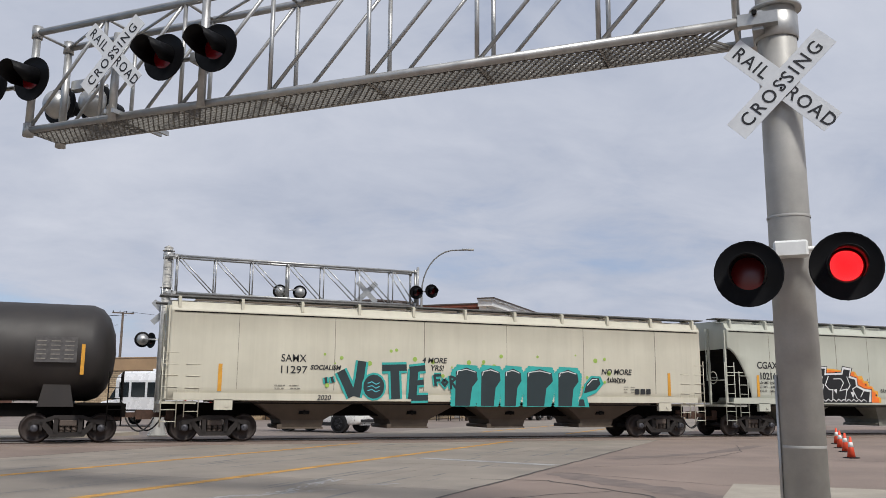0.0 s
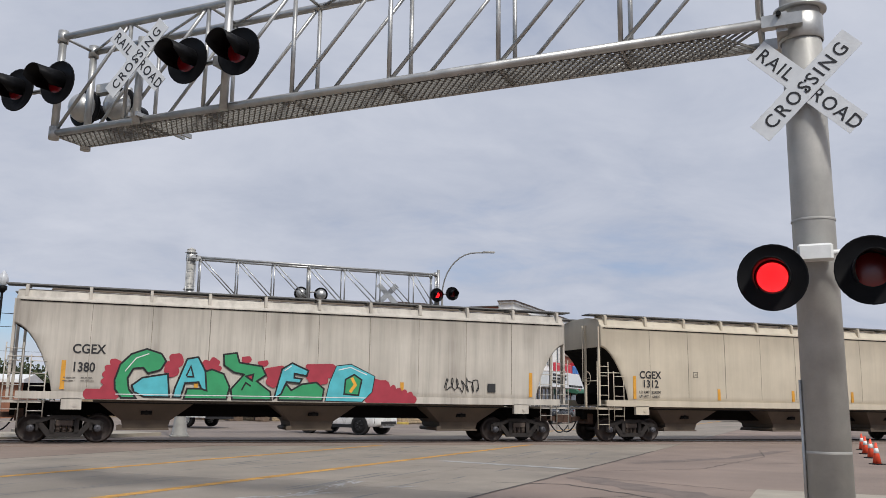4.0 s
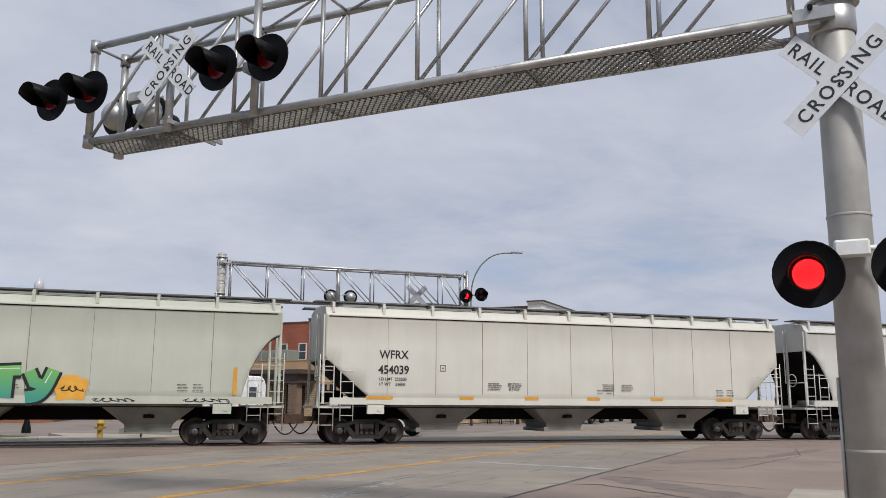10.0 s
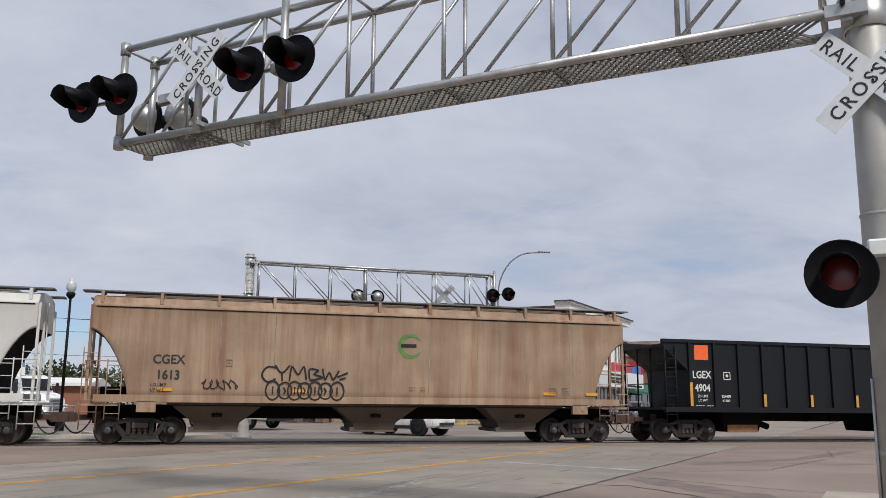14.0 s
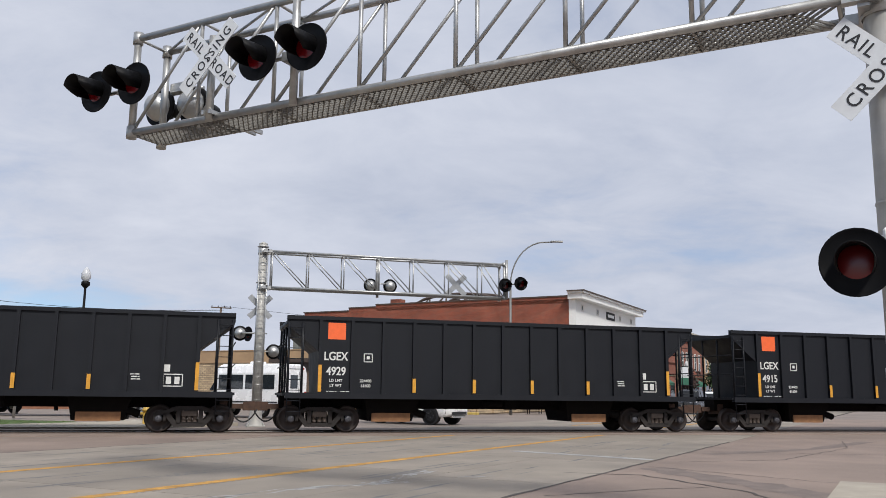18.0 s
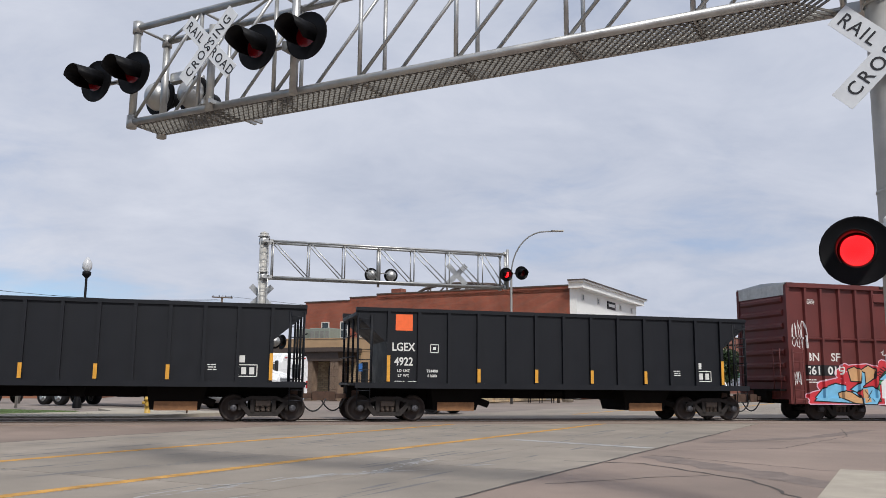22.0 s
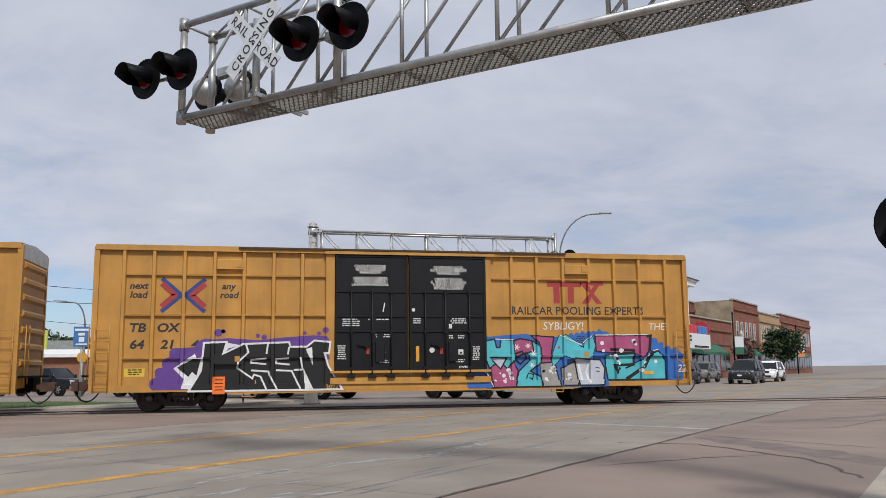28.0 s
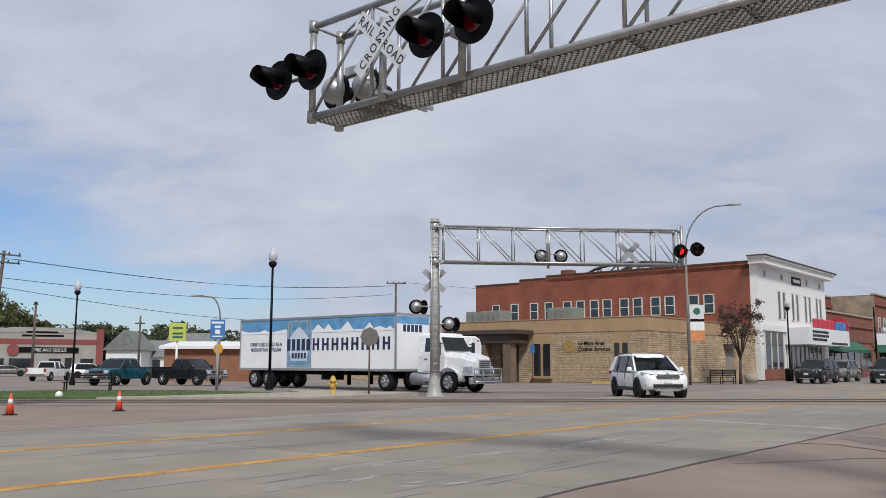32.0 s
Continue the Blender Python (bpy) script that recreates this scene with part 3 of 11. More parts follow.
def flasher(parent, x, y, z, turn, phase=None, facing_away=False):
    """A 24-inch crossing light: black backplate, hood, housing and lens; its front looks along -y before the turn."""
    m = pose(x, y, z, 0, 0, turn)
    g = G()
    g.lathe([(0.0, 0.0), (0.12, 0.0), (0.29, 0.015), (0.305, 0.0), (0.305, 0.02), (0.28, 0.035), (0.12, 0.03), (0.0, 0.03)], 28)
    plate = part("flasher", g, BLACK, parent, "round black flasher backplate", m)
    g = G()
    g.lathe([(0.0, 0.16), (0.06, 0.155), (0.11, 0.12), (0.135, 0.06), (0.14, 0.03)] if not facing_away else [(0.0, 0.25), (0.09, 0.24), (0.17, 0.19), (0.215, 0.10), (0.23, 0.03)], 18)
    part("housing", g, STEEL if facing_away else BLACK, plate, "domed lamp housing")
    g = G()
    rings = []
    for k in range(19):
        a = radians(-38 + k * (256 / 18))
        c, s = math.cos(a), math.sin(a)
        top = 0.42 if s > 0 else 0.42 + 0.34 * s
        rings.append([(c * 0.165, 0.0, s * 0.165), (c * 0.157, -top, s * 0.157 - 0.03), (c * 0.149, -top, s * 0.149 - 0.03), (c * 0.157, 0.0, s * 0.157)])
    g.loft(rings, True)
    part("hood", g, BLACK, plate, "black tunnel hood")
    g = G()
    if phase is None:
        g.lathe([(0.0, -0.022), (0.10, -0.012), (0.15, 0.0)], 24)
        part("lens", g, LENSDIM, plate, "dim red lens")
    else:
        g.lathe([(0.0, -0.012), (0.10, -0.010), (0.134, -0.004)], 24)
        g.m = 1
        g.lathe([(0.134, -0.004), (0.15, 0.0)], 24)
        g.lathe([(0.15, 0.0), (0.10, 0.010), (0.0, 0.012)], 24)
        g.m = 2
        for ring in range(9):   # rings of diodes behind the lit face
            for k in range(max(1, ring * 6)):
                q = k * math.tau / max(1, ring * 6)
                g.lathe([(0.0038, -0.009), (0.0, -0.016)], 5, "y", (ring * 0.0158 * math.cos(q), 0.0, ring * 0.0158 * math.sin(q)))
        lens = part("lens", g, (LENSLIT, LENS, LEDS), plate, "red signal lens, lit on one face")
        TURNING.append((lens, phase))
    return plate


SIGNBACK = mat("bare_aluminium_sign_back", (0.36, 0.37, 0.38), 0.45, 0.4, var=0.1)


def crossbuck(parent, x, y, z, turn, text=True):
    m = pose(x, y, z, 0, 0, turn)
    first = None
    for k, (ang, word) in enumerate(((-45, "RAIL  ROAD"), (45, "CROSSING"))):
        g = G()
        g.box(-0.61, 0.61, -0.004 - 0.012 * k, 0.004 - 0.012 * k, -0.115, 0.115)
        blade = part("crossbuck_blade", g, SIGNWHITE if text else SIGNBACK, parent, "white reflective crossbuck blade" if text else "bare back of a crossbuck blade", m @ Matrix.Rotation(radians(-ang), 4, "Y"))
        first = first or blade
        if text:
            if k:
                w = lettering("lettering", word, 0.13, SIGNBLACK, blade, 0, -0.019, -0.064, bold=0.002, stretch=0.95, spacing=1.28)
                for bx in (-0.03, 0.035):
                    part("bolt", G().cyl((bx, -0.024, bx), (bx, -0.012, bx), 0.012, 8), BLACK, blade)
            else:
                for t, px in (("RAIL", -0.36), ("ROAD", 0.36)):
                    lettering("lettering", t, 0.13, SIGNBLACK, blade, px, -0.007, -0.064, bold=0.002, stretch=0.92, spacing=1.2)
    return first


def cantilever(base, turn, z0, z1, xs, width, mast_r, mast_h, label, off=0.0):
    """A tapered mast with a box truss: chords at z0 and z1, uprights at xs along the arm."""
    sg = thing("cantilever_signal", label, "crossing signal", pose(*base, 0, 0, turn), "crossing signals")
    g = G()
    g.cyl((0, 0, 0), (0, 0, mast_h), mast_r * 1.06, 28, mast_r * 0.94)
    part("mast", g, POLE, sg, "tapered grey steel mast")
    g = G()
    g.lathe([(mast_r * 0.97, 0), (mast_r * 0.99, 0.03), (0.0, 0.12)], 24, "z", (0, 0, mast_h))
    part("mast_cap", g, POLE, sg)
    g = G()
    g.box(-0.35, 0.35, -0.35, 0.35, 0.0, 0.06, 0.01)
    plate = part("base_plate", g, POLE, sg)
    for bx in (-0.28, 0.28):
        for by in (-0.28, 0.28):
            part("anchor_bolt", G().cyl((bx, by, 0.05), (bx, by, 0.15), 0.022, 8), POLE, plate)
    for zz in (0.95, 3.1):
        if zz < z0 - 0.6:
            part("weld_band", G().lathe([(mast_r * 1.045, -0.012), (mast_r * 1.058, 0), (mast_r * 1.045, 0.012)], 28, "z", (0, 0, zz)), POLE, sg)
    for zz in (z0, z1):
        g = G()
        g.lathe([(mast_r * 1.04, -0.13), (mast_r * 1.1, -0.12), (mast_r * 1.1, 0.12), (mast_r * 1.04, 0.13)], 24, "z", (0, 0, zz))
        g.box(-0.02, mast_r + 0.16, off - width / 2 - 0.05, off - width / 2 + 0.05, zz - 0.06, zz + 0.06)
        g.box(-0.02, mast_r + 0.16, off + width / 2 - 0.05, off + width / 2 + 0.05, zz - 0.06, zz + 0.06)
        g.box(mast_r * 0.6, mast_r * 1.15, off - width / 2, off + width / 2, zz - 0.10, zz + 0.10)
        g.lathe([(mast_r * 1.0, 0.19), (mast_r * 1.32, 0.19), (mast_r * 1.32, 0.215), (mast_r * 1.0, 0.215)], 24, "z", (0, 0, zz))
        cl = part("mast_clamp", g, STEEL, sg, "bolted clamp that holds the truss")
        for by in (off - width / 2 - 0.08, off + width / 2 + 0.08):
            part("clamp_bolt", G().cyl((mast_r, by - 0.02, zz + 0.05), (mast_r, by + 0.02, zz + 0.05), 0.025, 8), BLACK, cl)
    a, b = xs[0], xs[-1]
    lo, hi = off - width / 2, off + width / 2
    for y in (lo, hi):
        for zz in (z0, z1):
            part("chord", G().cyl((mast_r * 0.9, y, zz), (b, y, zz), 0.05, 12), STEEL, sg, "silver tube chord")
    for i, x in enumerate(xs):
        for y in (lo, hi):
            end = i == len(xs) - 1
            part("upright", G().cyl((x, y, z0), (x, y, z1), 0.055 if end else 0.028, 10), STEEL, sg)
        if i:
            for y in (lo, hi):
                part("diagonal", G().cyl((x, y, z0), (xs[i - 1] + 0.02, y, z1), 0.024, 8), STEEL, sg)
            part("lacing", G().cyl((x, lo, z1), (xs[i - 1], hi, z1), 0.02, 8), STEEL, sg)
        part("crosspiece", G().cyl((x, lo, z0 - 0.02), (x, hi, z0 - 0.02), 0.026, 8), STEEL, sg)
        part("crosspiece", G().cyl((x, lo, z1), (x, hi, z1), 0.022, 8), STEEL, sg)
    for y in (lo, hi):
        for zz in (z0, z1):
            part("end_collar", G().cyl((b, y, zz - 0.09), (b, y, zz + 0.09), 0.075, 12), STEEL, sg)
    # expanded-metal walkway between the lower chords
    g = G()
    step, bw = 0.085, 0.007
    n = int((b - a) / step)
    for k in range(n):
        x = a + k * step
        for y0, y1 in ((lo, hi), (hi, lo)):
            dx = width * 0.8
            for s in range(1):
                p, q = Vector((x, y0, z0 - 0.035)), Vector((x + dx, y1, z0 - 0.035))
                if q.x > b:
                    f = (b - p.x) / dx
                    q = p + (q - p) * f
                d = (q - p).normalized()
                w = Vector((-d.y, d.x, 0)) * bw
                up = Vector((0, 0, 0.012))
                g.loft([[p - w - up, p + w - up, p + w + up, p - w + up], [q - w - up, q + w - up, q + w + up, q - w + up]])
    part("walkway_grating", g, MESHSTEEL, sg, "expanded steel walkway grating")["kind"] = "stuff"
    return sg


def build_signals():
    near = cantilever(on_road(8.7, -0.04), 136.5, 5.04, 6.49, [0.37, 1.73, 3.09, 4.45, 5.80, 7.16, 8.5, 9.78], 0.575, 0.19, 7.6,
                      "galvanised cantilever signal mast with a truss over the road", 0.0125)
    # the light posts on the arm, and their pairs
    for x, top in ((6.78, 6.75), (8.22, 6.2)):
        part("light_post", G().cyl((x, 0.36, 4.98), (x, 0.36, top), 0.055, 14), STEEL, near, "grey pipe post on the truss")
    for x in (8.14, 8.26):
        part("post_bracket", G().box(x - 0.02, x + 0.02, -0.64, 0.45, 5.05, 5.11), STEEL, near)
    for x0, x1, z in ((6.30, 7.08, 5.54), (9.30, 10.06, 5.57)):
        part("cross_arm", G().cyl((x0, 0.58, z), (x1, 0.58, z), 0.03, 10).box(x0 + 0.3, x1 - 0.3, 0.4, 0.62, z - 0.06, z + 0.06), STEEL, near, "short pipe crossarm")
        for x in (x0, x1):
            flasher(near, x, 0.75, z, 180)
    for x, z in ((9.38, 5.64), (10.09, 5.71)):
        flasher(near, x, -0.5, z, 0, None, True)
    part("junction_box", G().box(9.35, 9.75, -0.45, -0.33, 5.85, 6.0, 0.02).cyl((9.2, -0.5, 5.9), (10.2, -0.5, 5.9), 0.03, 8), STEEL, near, "grey junction box")
    crossbuck(near, 8.15, 0.5, 5.83, 180)
    crossbuck(near, -0.01, 0.25, 4.37, 180)
    # the pair on the mast
    part("mast_junction_box", G().box(-0.15, 0.15, 0.18, 0.38, 2.68, 2.82, 0.02).cyl((-0.4, 0.30, 2.74), (0.4, 0.30, 2.74), 0.025, 8), WHITEPAINT, near, "white junction box with crossarm")
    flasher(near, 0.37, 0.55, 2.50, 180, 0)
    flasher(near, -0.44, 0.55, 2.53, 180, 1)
    part("conduit", G().cyl((0.21, 0.06, 0.0), (0.2, 0.05, 1.6), 0.016, 6), STEEL, near)

    far = cantilever((1.92, 35.33, -0.05), 2.0, 5.56, 7.05, [0.36, 1.85, 3.33, 4.84, 6.33, 7.92, 9.45, 10.5], 0.6, 0.18, 7.36,
                     "galvanised cantilever signal with a ladder beyond the tracks")
    part("footing", G().lathe([(0.36, 0.0), (0.30, 0.12), (0.25, 0.45), (0.195, 0.95)], 8, "z"), POLE, far, "flared steel footing")
    for x in (-0.17, 0.17):
        part("ladder_rail", G().cyl((x, -0.32, 0.9), (x, -0.32, 7.1), 0.02, 6), STEEL, far)
    for k in range(20):
        part("ladder_rung", G().cyl((-0.17, -0.32, 1.05 + k * 0.3), (0.17, -0.32, 1.05 + k * 0.3), 0.014, 6), STEEL, far)
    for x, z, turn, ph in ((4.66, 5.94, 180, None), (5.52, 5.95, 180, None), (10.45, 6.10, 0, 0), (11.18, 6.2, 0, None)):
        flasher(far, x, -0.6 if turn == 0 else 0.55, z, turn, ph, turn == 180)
    part("cross_arm", G().cyl((4.66, 0.42, 6.02), (5.52, 0.42, 6.02), 0.03, 8), STEEL, far)
    part("cross_arm", G().cyl((10.45, -0.42, 6.15), (11.18, -0.42, 6.2), 0.03, 8), STEEL, far)
    part("light_post", G().cyl((4.92, 0.36, 5.4), (4.92, 0.36, 7.2), 0.06, 12), STEEL, far, "grey pipe post on the truss")
    part("light_post", G().cyl((10.6, -0.36, 5.5), (10.6, -0.36, 7.25), 0.06, 12), STEEL, far, "grey pipe post on the truss")
    for x, z in ((-0.75, 3.70), (0.60, 2.98)):
        flasher(far, x, 0.3 if x < 0 else 0.1, z, 180, None, True)
        flasher(far, x + 0.33, 0.55, z, -60)
    part("mast_cross_arm", G().cyl((-0.75, 0, 3.70), (0.3, 0, 3.70), 0.03, 8).cyl((-0.2, 0, 2.98), (0.7, 0, 2.98), 0.03, 8), STEEL, far)
    crossbuck(far, 0.0, 0.24, 4.8, 180, False)
    crossbuck(far, 8.5, 0.42, 6.12, 180, False)


build_signals()


# ---- train ----
CASTSTEEL = mat("rusty_cast_steel", (0.026, 0.021, 0.019), 0.8, 0.1, var=0.3, scale=5)
WHEELSTEEL = mat("wheel_steel", (0.045, 0.033, 0.029), 0.6, 0.3, var=0.3, scale=6)
BEARING = mat("bearing_cap", (0.075, 0.075, 0.085), 0.5, 0.3, var=0.2)
SPRING = mat("spring_steel", (0.11, 0.085, 0.07), 0.7, 0.3, var=0.25)
# black of the underframes, also used for the hoppers' painted-in shade
UNDER = mat("underframe_and_shade_black", (0.007, 0.006, 0.0055), 0.9, var=0.25, scale=3, spec=0.1)
REFLECT = mat("yellow_reflector", (0.62, 0.30, 0.03), 0.5, var=0.12)
HOSE = mat("air_hose", (0.02, 0.02, 0.02), 0.7, var=0.1)
RUNBOARD = mat("grey_running_board", (0.16, 0.16, 0.16), 0.7, 0.3, var=0.2)
BLACKTEXT = mat("black_stencil", (0.02, 0.02, 0.022), 0.6, var=0.1)
WHITETEXT = mat("white_stencil", (0.62, 0.62, 0.60), 0.6, var=0.1)

RUNNING = []     # wheelsets that roll: (object, x along the car, z, the car's centre at 16 s)
CARS = []        # (car, centre at 16 s)
WHEEL_R = 0.42


def wheelset_mesh():
    g = G()
    for s in (-1, 1):
        y = lambda a: s * a
        g.lathe([(0.05, y(0.66)), (0.13, y(0.66)), (0.15, y(0.72)), (0.33, y(0.70)), (0.36, y(0.68)), (0.445, y(0.68)), (0.445, y(0.71)), (0.42, y(0.725)), (0.415, y(0.82)), (0.36, y(0.82)), (0.34, y(0.79)), (0.15, y(0.80)), (0.13, y(0.85)), (0.08, y(0.85))], 28)
    g.cyl((0, -0.95, 0), (0, 0.95, 0), 0.075, 12)
    g.m = 1
    for s in (-1, 1):
        g.lathe([(0.11, s * 0.92), (0.11, s * 1.10), (0.085, s * 1.13), (0.0, s * 1.13)], 18)
        for k in range(3):
            a = k * math.tau / 3
            g.cyl((0.05 * math.cos(a), s * 1.12, 0.05 * math.sin(a)), (0.05 * math.cos(a), s * 1.16, 0.05 * math.sin(a)), 0.018, 6)
    return g.mesh("wheelset", WHEELSTEEL, BEARING)


def side_frame_mesh():
    g = G()
    y0, y1 = -0.07, 0.07
    g.prism([(-1.06, 0.58), (-0.98, 0.66), (-0.72, 0.68), (-0.40, 0.80), (0.40, 0.80), (0.72, 0.68), (0.98, 0.66), (1.06, 0.58), (1.06, 0.50), (0.80, 0.54), (0.40, 0.67), (-0.40, 0.67), (-0.80, 0.54), (-1.06, 0.50)], y0, y1)
    g.prism([(-0.78, 0.56), (-0.62, 0.60), (-0.36, 0.30), (0.36, 0.30), (0.62, 0.60), (0.78, 0.56), (0.46, 0.17), (-0.46, 0.17)], y0, y1)
    for s in (-1, 1):
        g.box(*sorted((s * 0.27, s * 0.40)), y0, y1, 0.25, 0.72)
        g.box(*sorted((s * 1.0, s * 1.08)), y0, y1, 0.36, 0.60)
        g.box(*sorted((s * 0.70, s * 0.78)), y0, y1, 0.36, 0.60)
    return g.mesh("side_frame", CASTSTEEL)


def springs_mesh():
    g = G()
    for x in (-0.17, 0.0, 0.17):
        pts = []
        for k in range(37):
            a = k * math.tau / 7.2
            pts.append((x + 0.065 * math.cos(a), 0.065 * math.sin(a), 0.30 + 0.20 * k / 36))
        g.tube(pts, 0.016, 5)
    g.box(-0.24, 0.24, -0.1, 0.1, 0.50, 0.66, 0.02)
    return g.mesh("spring_nest", SPRING)


WHEELSET, SIDEFRAME, SPRINGS = wheelset_mesh(), side_frame_mesh(), springs_mesh()
BOLSTER = G().box(-0.2, 0.2, -1.0, 1.0, 0.45, 0.70, 0.03).box(-0.15, 0.15, -0.3, 0.3, 0.7, 0.95).box(-0.8, -0.7, -0.9, 0.9, 0.30, 0.38).box(0.7, 0.8, -0.9, 0.9, 0.30, 0.38).mesh("truck", CASTSTEEL)
COUPLER = G().box(-0.45, 0.25, -0.07, 0.07, 0.72, 0.88).prism([(0.25, 0.66), (0.62, 0.66), (0.68, 0.74), (0.68, 0.90), (0.62, 0.96), (0.25, 0.94)], -0.16, 0.02).prism([(0.45, 0.66), (0.66, 0.66), (0.66, 0.95), (0.45, 0.95)], 0.06, 0.18).box(-0.5, -0.25, -0.35, 0.35, 0.62, 1.0, 0.02).mesh("coupler", mat("rusty_coupler", (0.09, 0.05, 0.035), 0.8, 0.2, var=0.3))


def hose_mesh():
    g = G()
    pts = [(-0.1 + 0.85 * k / 10, -0.35, 0.72 - 0.42 * math.sin(math.pi * k / 10) ** 0.8) for k in range(11)]
    return g.tube(pts, 0.025, 6).mesh("air_hose", HOSE)


HOSEMESH = hose_mesh()


def truck(car, x, centre):
    tr = part("truck", BOLSTER, None, car, "rusty cast-steel truck", pose(x, 0, 0))
    for s in (-1, 1):
        part("side_frame", SIDEFRAME, None, tr, "", pose(0, s * 1.0, 0))
        part("spring_nest", SPRINGS, None, tr, "", pose(0, s * 0.98, 0))
        w = part("wheelset", WHEELSET, None, tr, "", pose(s * 0.92, 0, WHEEL_R))
        RUNNING.append((w, s * 0.92, centre))
    return tr


def end_gear(car, half, drop=0.0):
    for s in (-1, 1):
        part("coupler", COUPLER, None, car, "rusty knuckle coupler", pose(s * (half + 0.15), 0, drop, 0, 0, 0 if s > 0 else 180))
        part("air_hose", HOSEMESH, None, car, "", pose(s * (half + 0.1), 0, 0, 0, 0, 0 if s > 0 else 180))


def ladder(car, x, y, z0, z1, w, material, rungs, name="ladder", rail=0.018):
    g = G()
    for a in (-w / 2, w / 2):
        g.cyl((x + a, y, z0), (x + a, y, z1), rail, 6)
    for k in range(rungs):
        z = z0 + (k + 0.5) * (z1 - z0) / rungs
        g.cyl((x - w / 2, y - 0.03, z), (x + w / 2, y - 0.03, z), rail * 0.8, 6)
    return part(name, g, material, car)


def railcar(name, label, left, right):
    c = (left + right) / 2
    car = thing(name, label, "railcar", pose(c, TRACK_Y, RAIL_Z), "train")
    CARS.append((car, c))
    return car, c, (right - left) / 2


SEAMGRIME = mat("seam_grime", (0.27, 0.245, 0.20), 0.8, var=0.35, scale=2.5, fine=12)


def hopper(label, left, right, paint, lower, curved, seams=9, bays=3, marks=True):
    """A covered grain hopper: a lofted body with sloped ends, roof walk, outlets, platforms and trucks."""
    car, c, h = railcar("covered_hopper", label, left, right)
    up = 0.0 if curved is None else 0.13

    def bottom(x):
        d = h - abs(x)
        if d > deep or curved is None:
            return 1.27
        if curved:
            return 1.45 + 2.0 * (1 - (d / deep) ** 1.7) ** 0.75
        return 1.55 + (deep - d) * 0.86
    deep = 1.15 if curved else 1.45
    xs = [-h] + [-h + deep * f for f in (0.05, 0.14, 0.26, 0.4, 0.54, 0.67, 0.78, 0.87, 0.94, 0.98, 0.998)] + [-h + deep + 0.02]
    xs = xs + [-x for x in reversed(xs)]
    def side(x, zb):
        zs = [(1.55, zb), (1.575, max(zb + 0.02, 1.7)), (1.592, max(zb + 0.04, 2.5)), (1.60, max(zb + 0.06, 3.2)), (1.585, 4.0 + up), (1.60, 4.03 + up), (1.60, 4.09 + up), (1.5, 4.16 + up), (1.42, 4.33 + up), (0.6, 4.46 + up)]
        return [(x, -y, z) for y, z in zs] + [(x, y, z) for y, z in reversed(zs)]
    g = G()
    g.loft([side(x, bottom(x)) for x in xs], True)
    body = part("body", g, paint, car, "curved steel hopper body")
    for e in range(seams):
        x = -h + 2.1 + (2 * h - 4.2) * e / (seams - 1)
        g = G()
        zs = [(1.575, 1.62), (1.592, 2.5), (1.600, 3.2), (1.588, 3.98 + up)]
        w = 0.006 + 0.003 * ((e * 7) % 3)
        g.loft([[(x - w, -y - 0.005, z), (x + w, -y - 0.005, z), (x + w, -y + 0.02, z), (x - w, -y + 0.02, z)] for y, z in zs])
        part("seam", g, SEAMGRIME, body, "weld seam lined with grime")
    # the roof edge's shadow, put in as a thin black strip
    part("eave_joint", G().box(-h + 0.1, h - 0.1, -1.606, -1.55, 3.995 + up, 4.028 + up), UNDER, body, "black strip put in as the shadow under the roof edge")
    # near-black sheets as painted shade under the sloped ends, and side plates behind the ladders
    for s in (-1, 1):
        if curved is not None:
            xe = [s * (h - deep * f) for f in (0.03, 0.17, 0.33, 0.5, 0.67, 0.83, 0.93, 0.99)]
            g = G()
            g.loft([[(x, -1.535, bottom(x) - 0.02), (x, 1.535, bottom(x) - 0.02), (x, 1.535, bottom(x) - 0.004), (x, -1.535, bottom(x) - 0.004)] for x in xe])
            part("end_slope_sheet", g, UNDER, car, "near-black sheet for the shade under the sloped end")
    # side sills and end stubs
    for s in (-1, 1):
        g = G()
        g.prism([(-h + 0.2, 1.28), (h - 0.2, 1.28), (h - 0.2, 1.50), (-h + 0.2, 1.50)], s * 1.48 if s < 0 else 1.36, -1.60 if s < 0 else 1.60)
        part("side_sill", g, paint, car, "pale side sill")
    for s in (-1, 1):
        x = s * (h - 1.72)
        part("jacking_pad", G().box(x - 0.28, x + 0.28, -1.6, -1.45, 0.98, 1.30).cyl((x + 0.1, -1.63, 1.12), (x + 0.1, -1.58, 1.12), 0.06, 10), paint, car)
    g = G()
    g.box(-h - 0.05, h + 0.05, -0.32, 0.32, 0.78, 1.2)
    part("centre_sill", g, UNDER, car)
    # dark sheet: shade between the bays is part of its colour
    part("floor_sheet", G().box(-h + 2.3, h - 2.3, -1.4, 1.4, 1.2, 1.285), lower, car, "sheet over the bays, coloured dark for the shade there")
    part("brake_pipe", G().tube([(-h + 1.5, -1.52, 1.2), (-2.0, -1.52, 1.18), (2.2, -1.52, 1.2), (h - 1.5, -1.52, 1.18)], 0.02, 6), UNDER, car)
    # hopper bays and outlet gates, the bays' underbody shade put into their dark colour
    span = (2 * h - 5.0) / bays * (1.0 if curved is None else 1.19 if curved else 1.12)
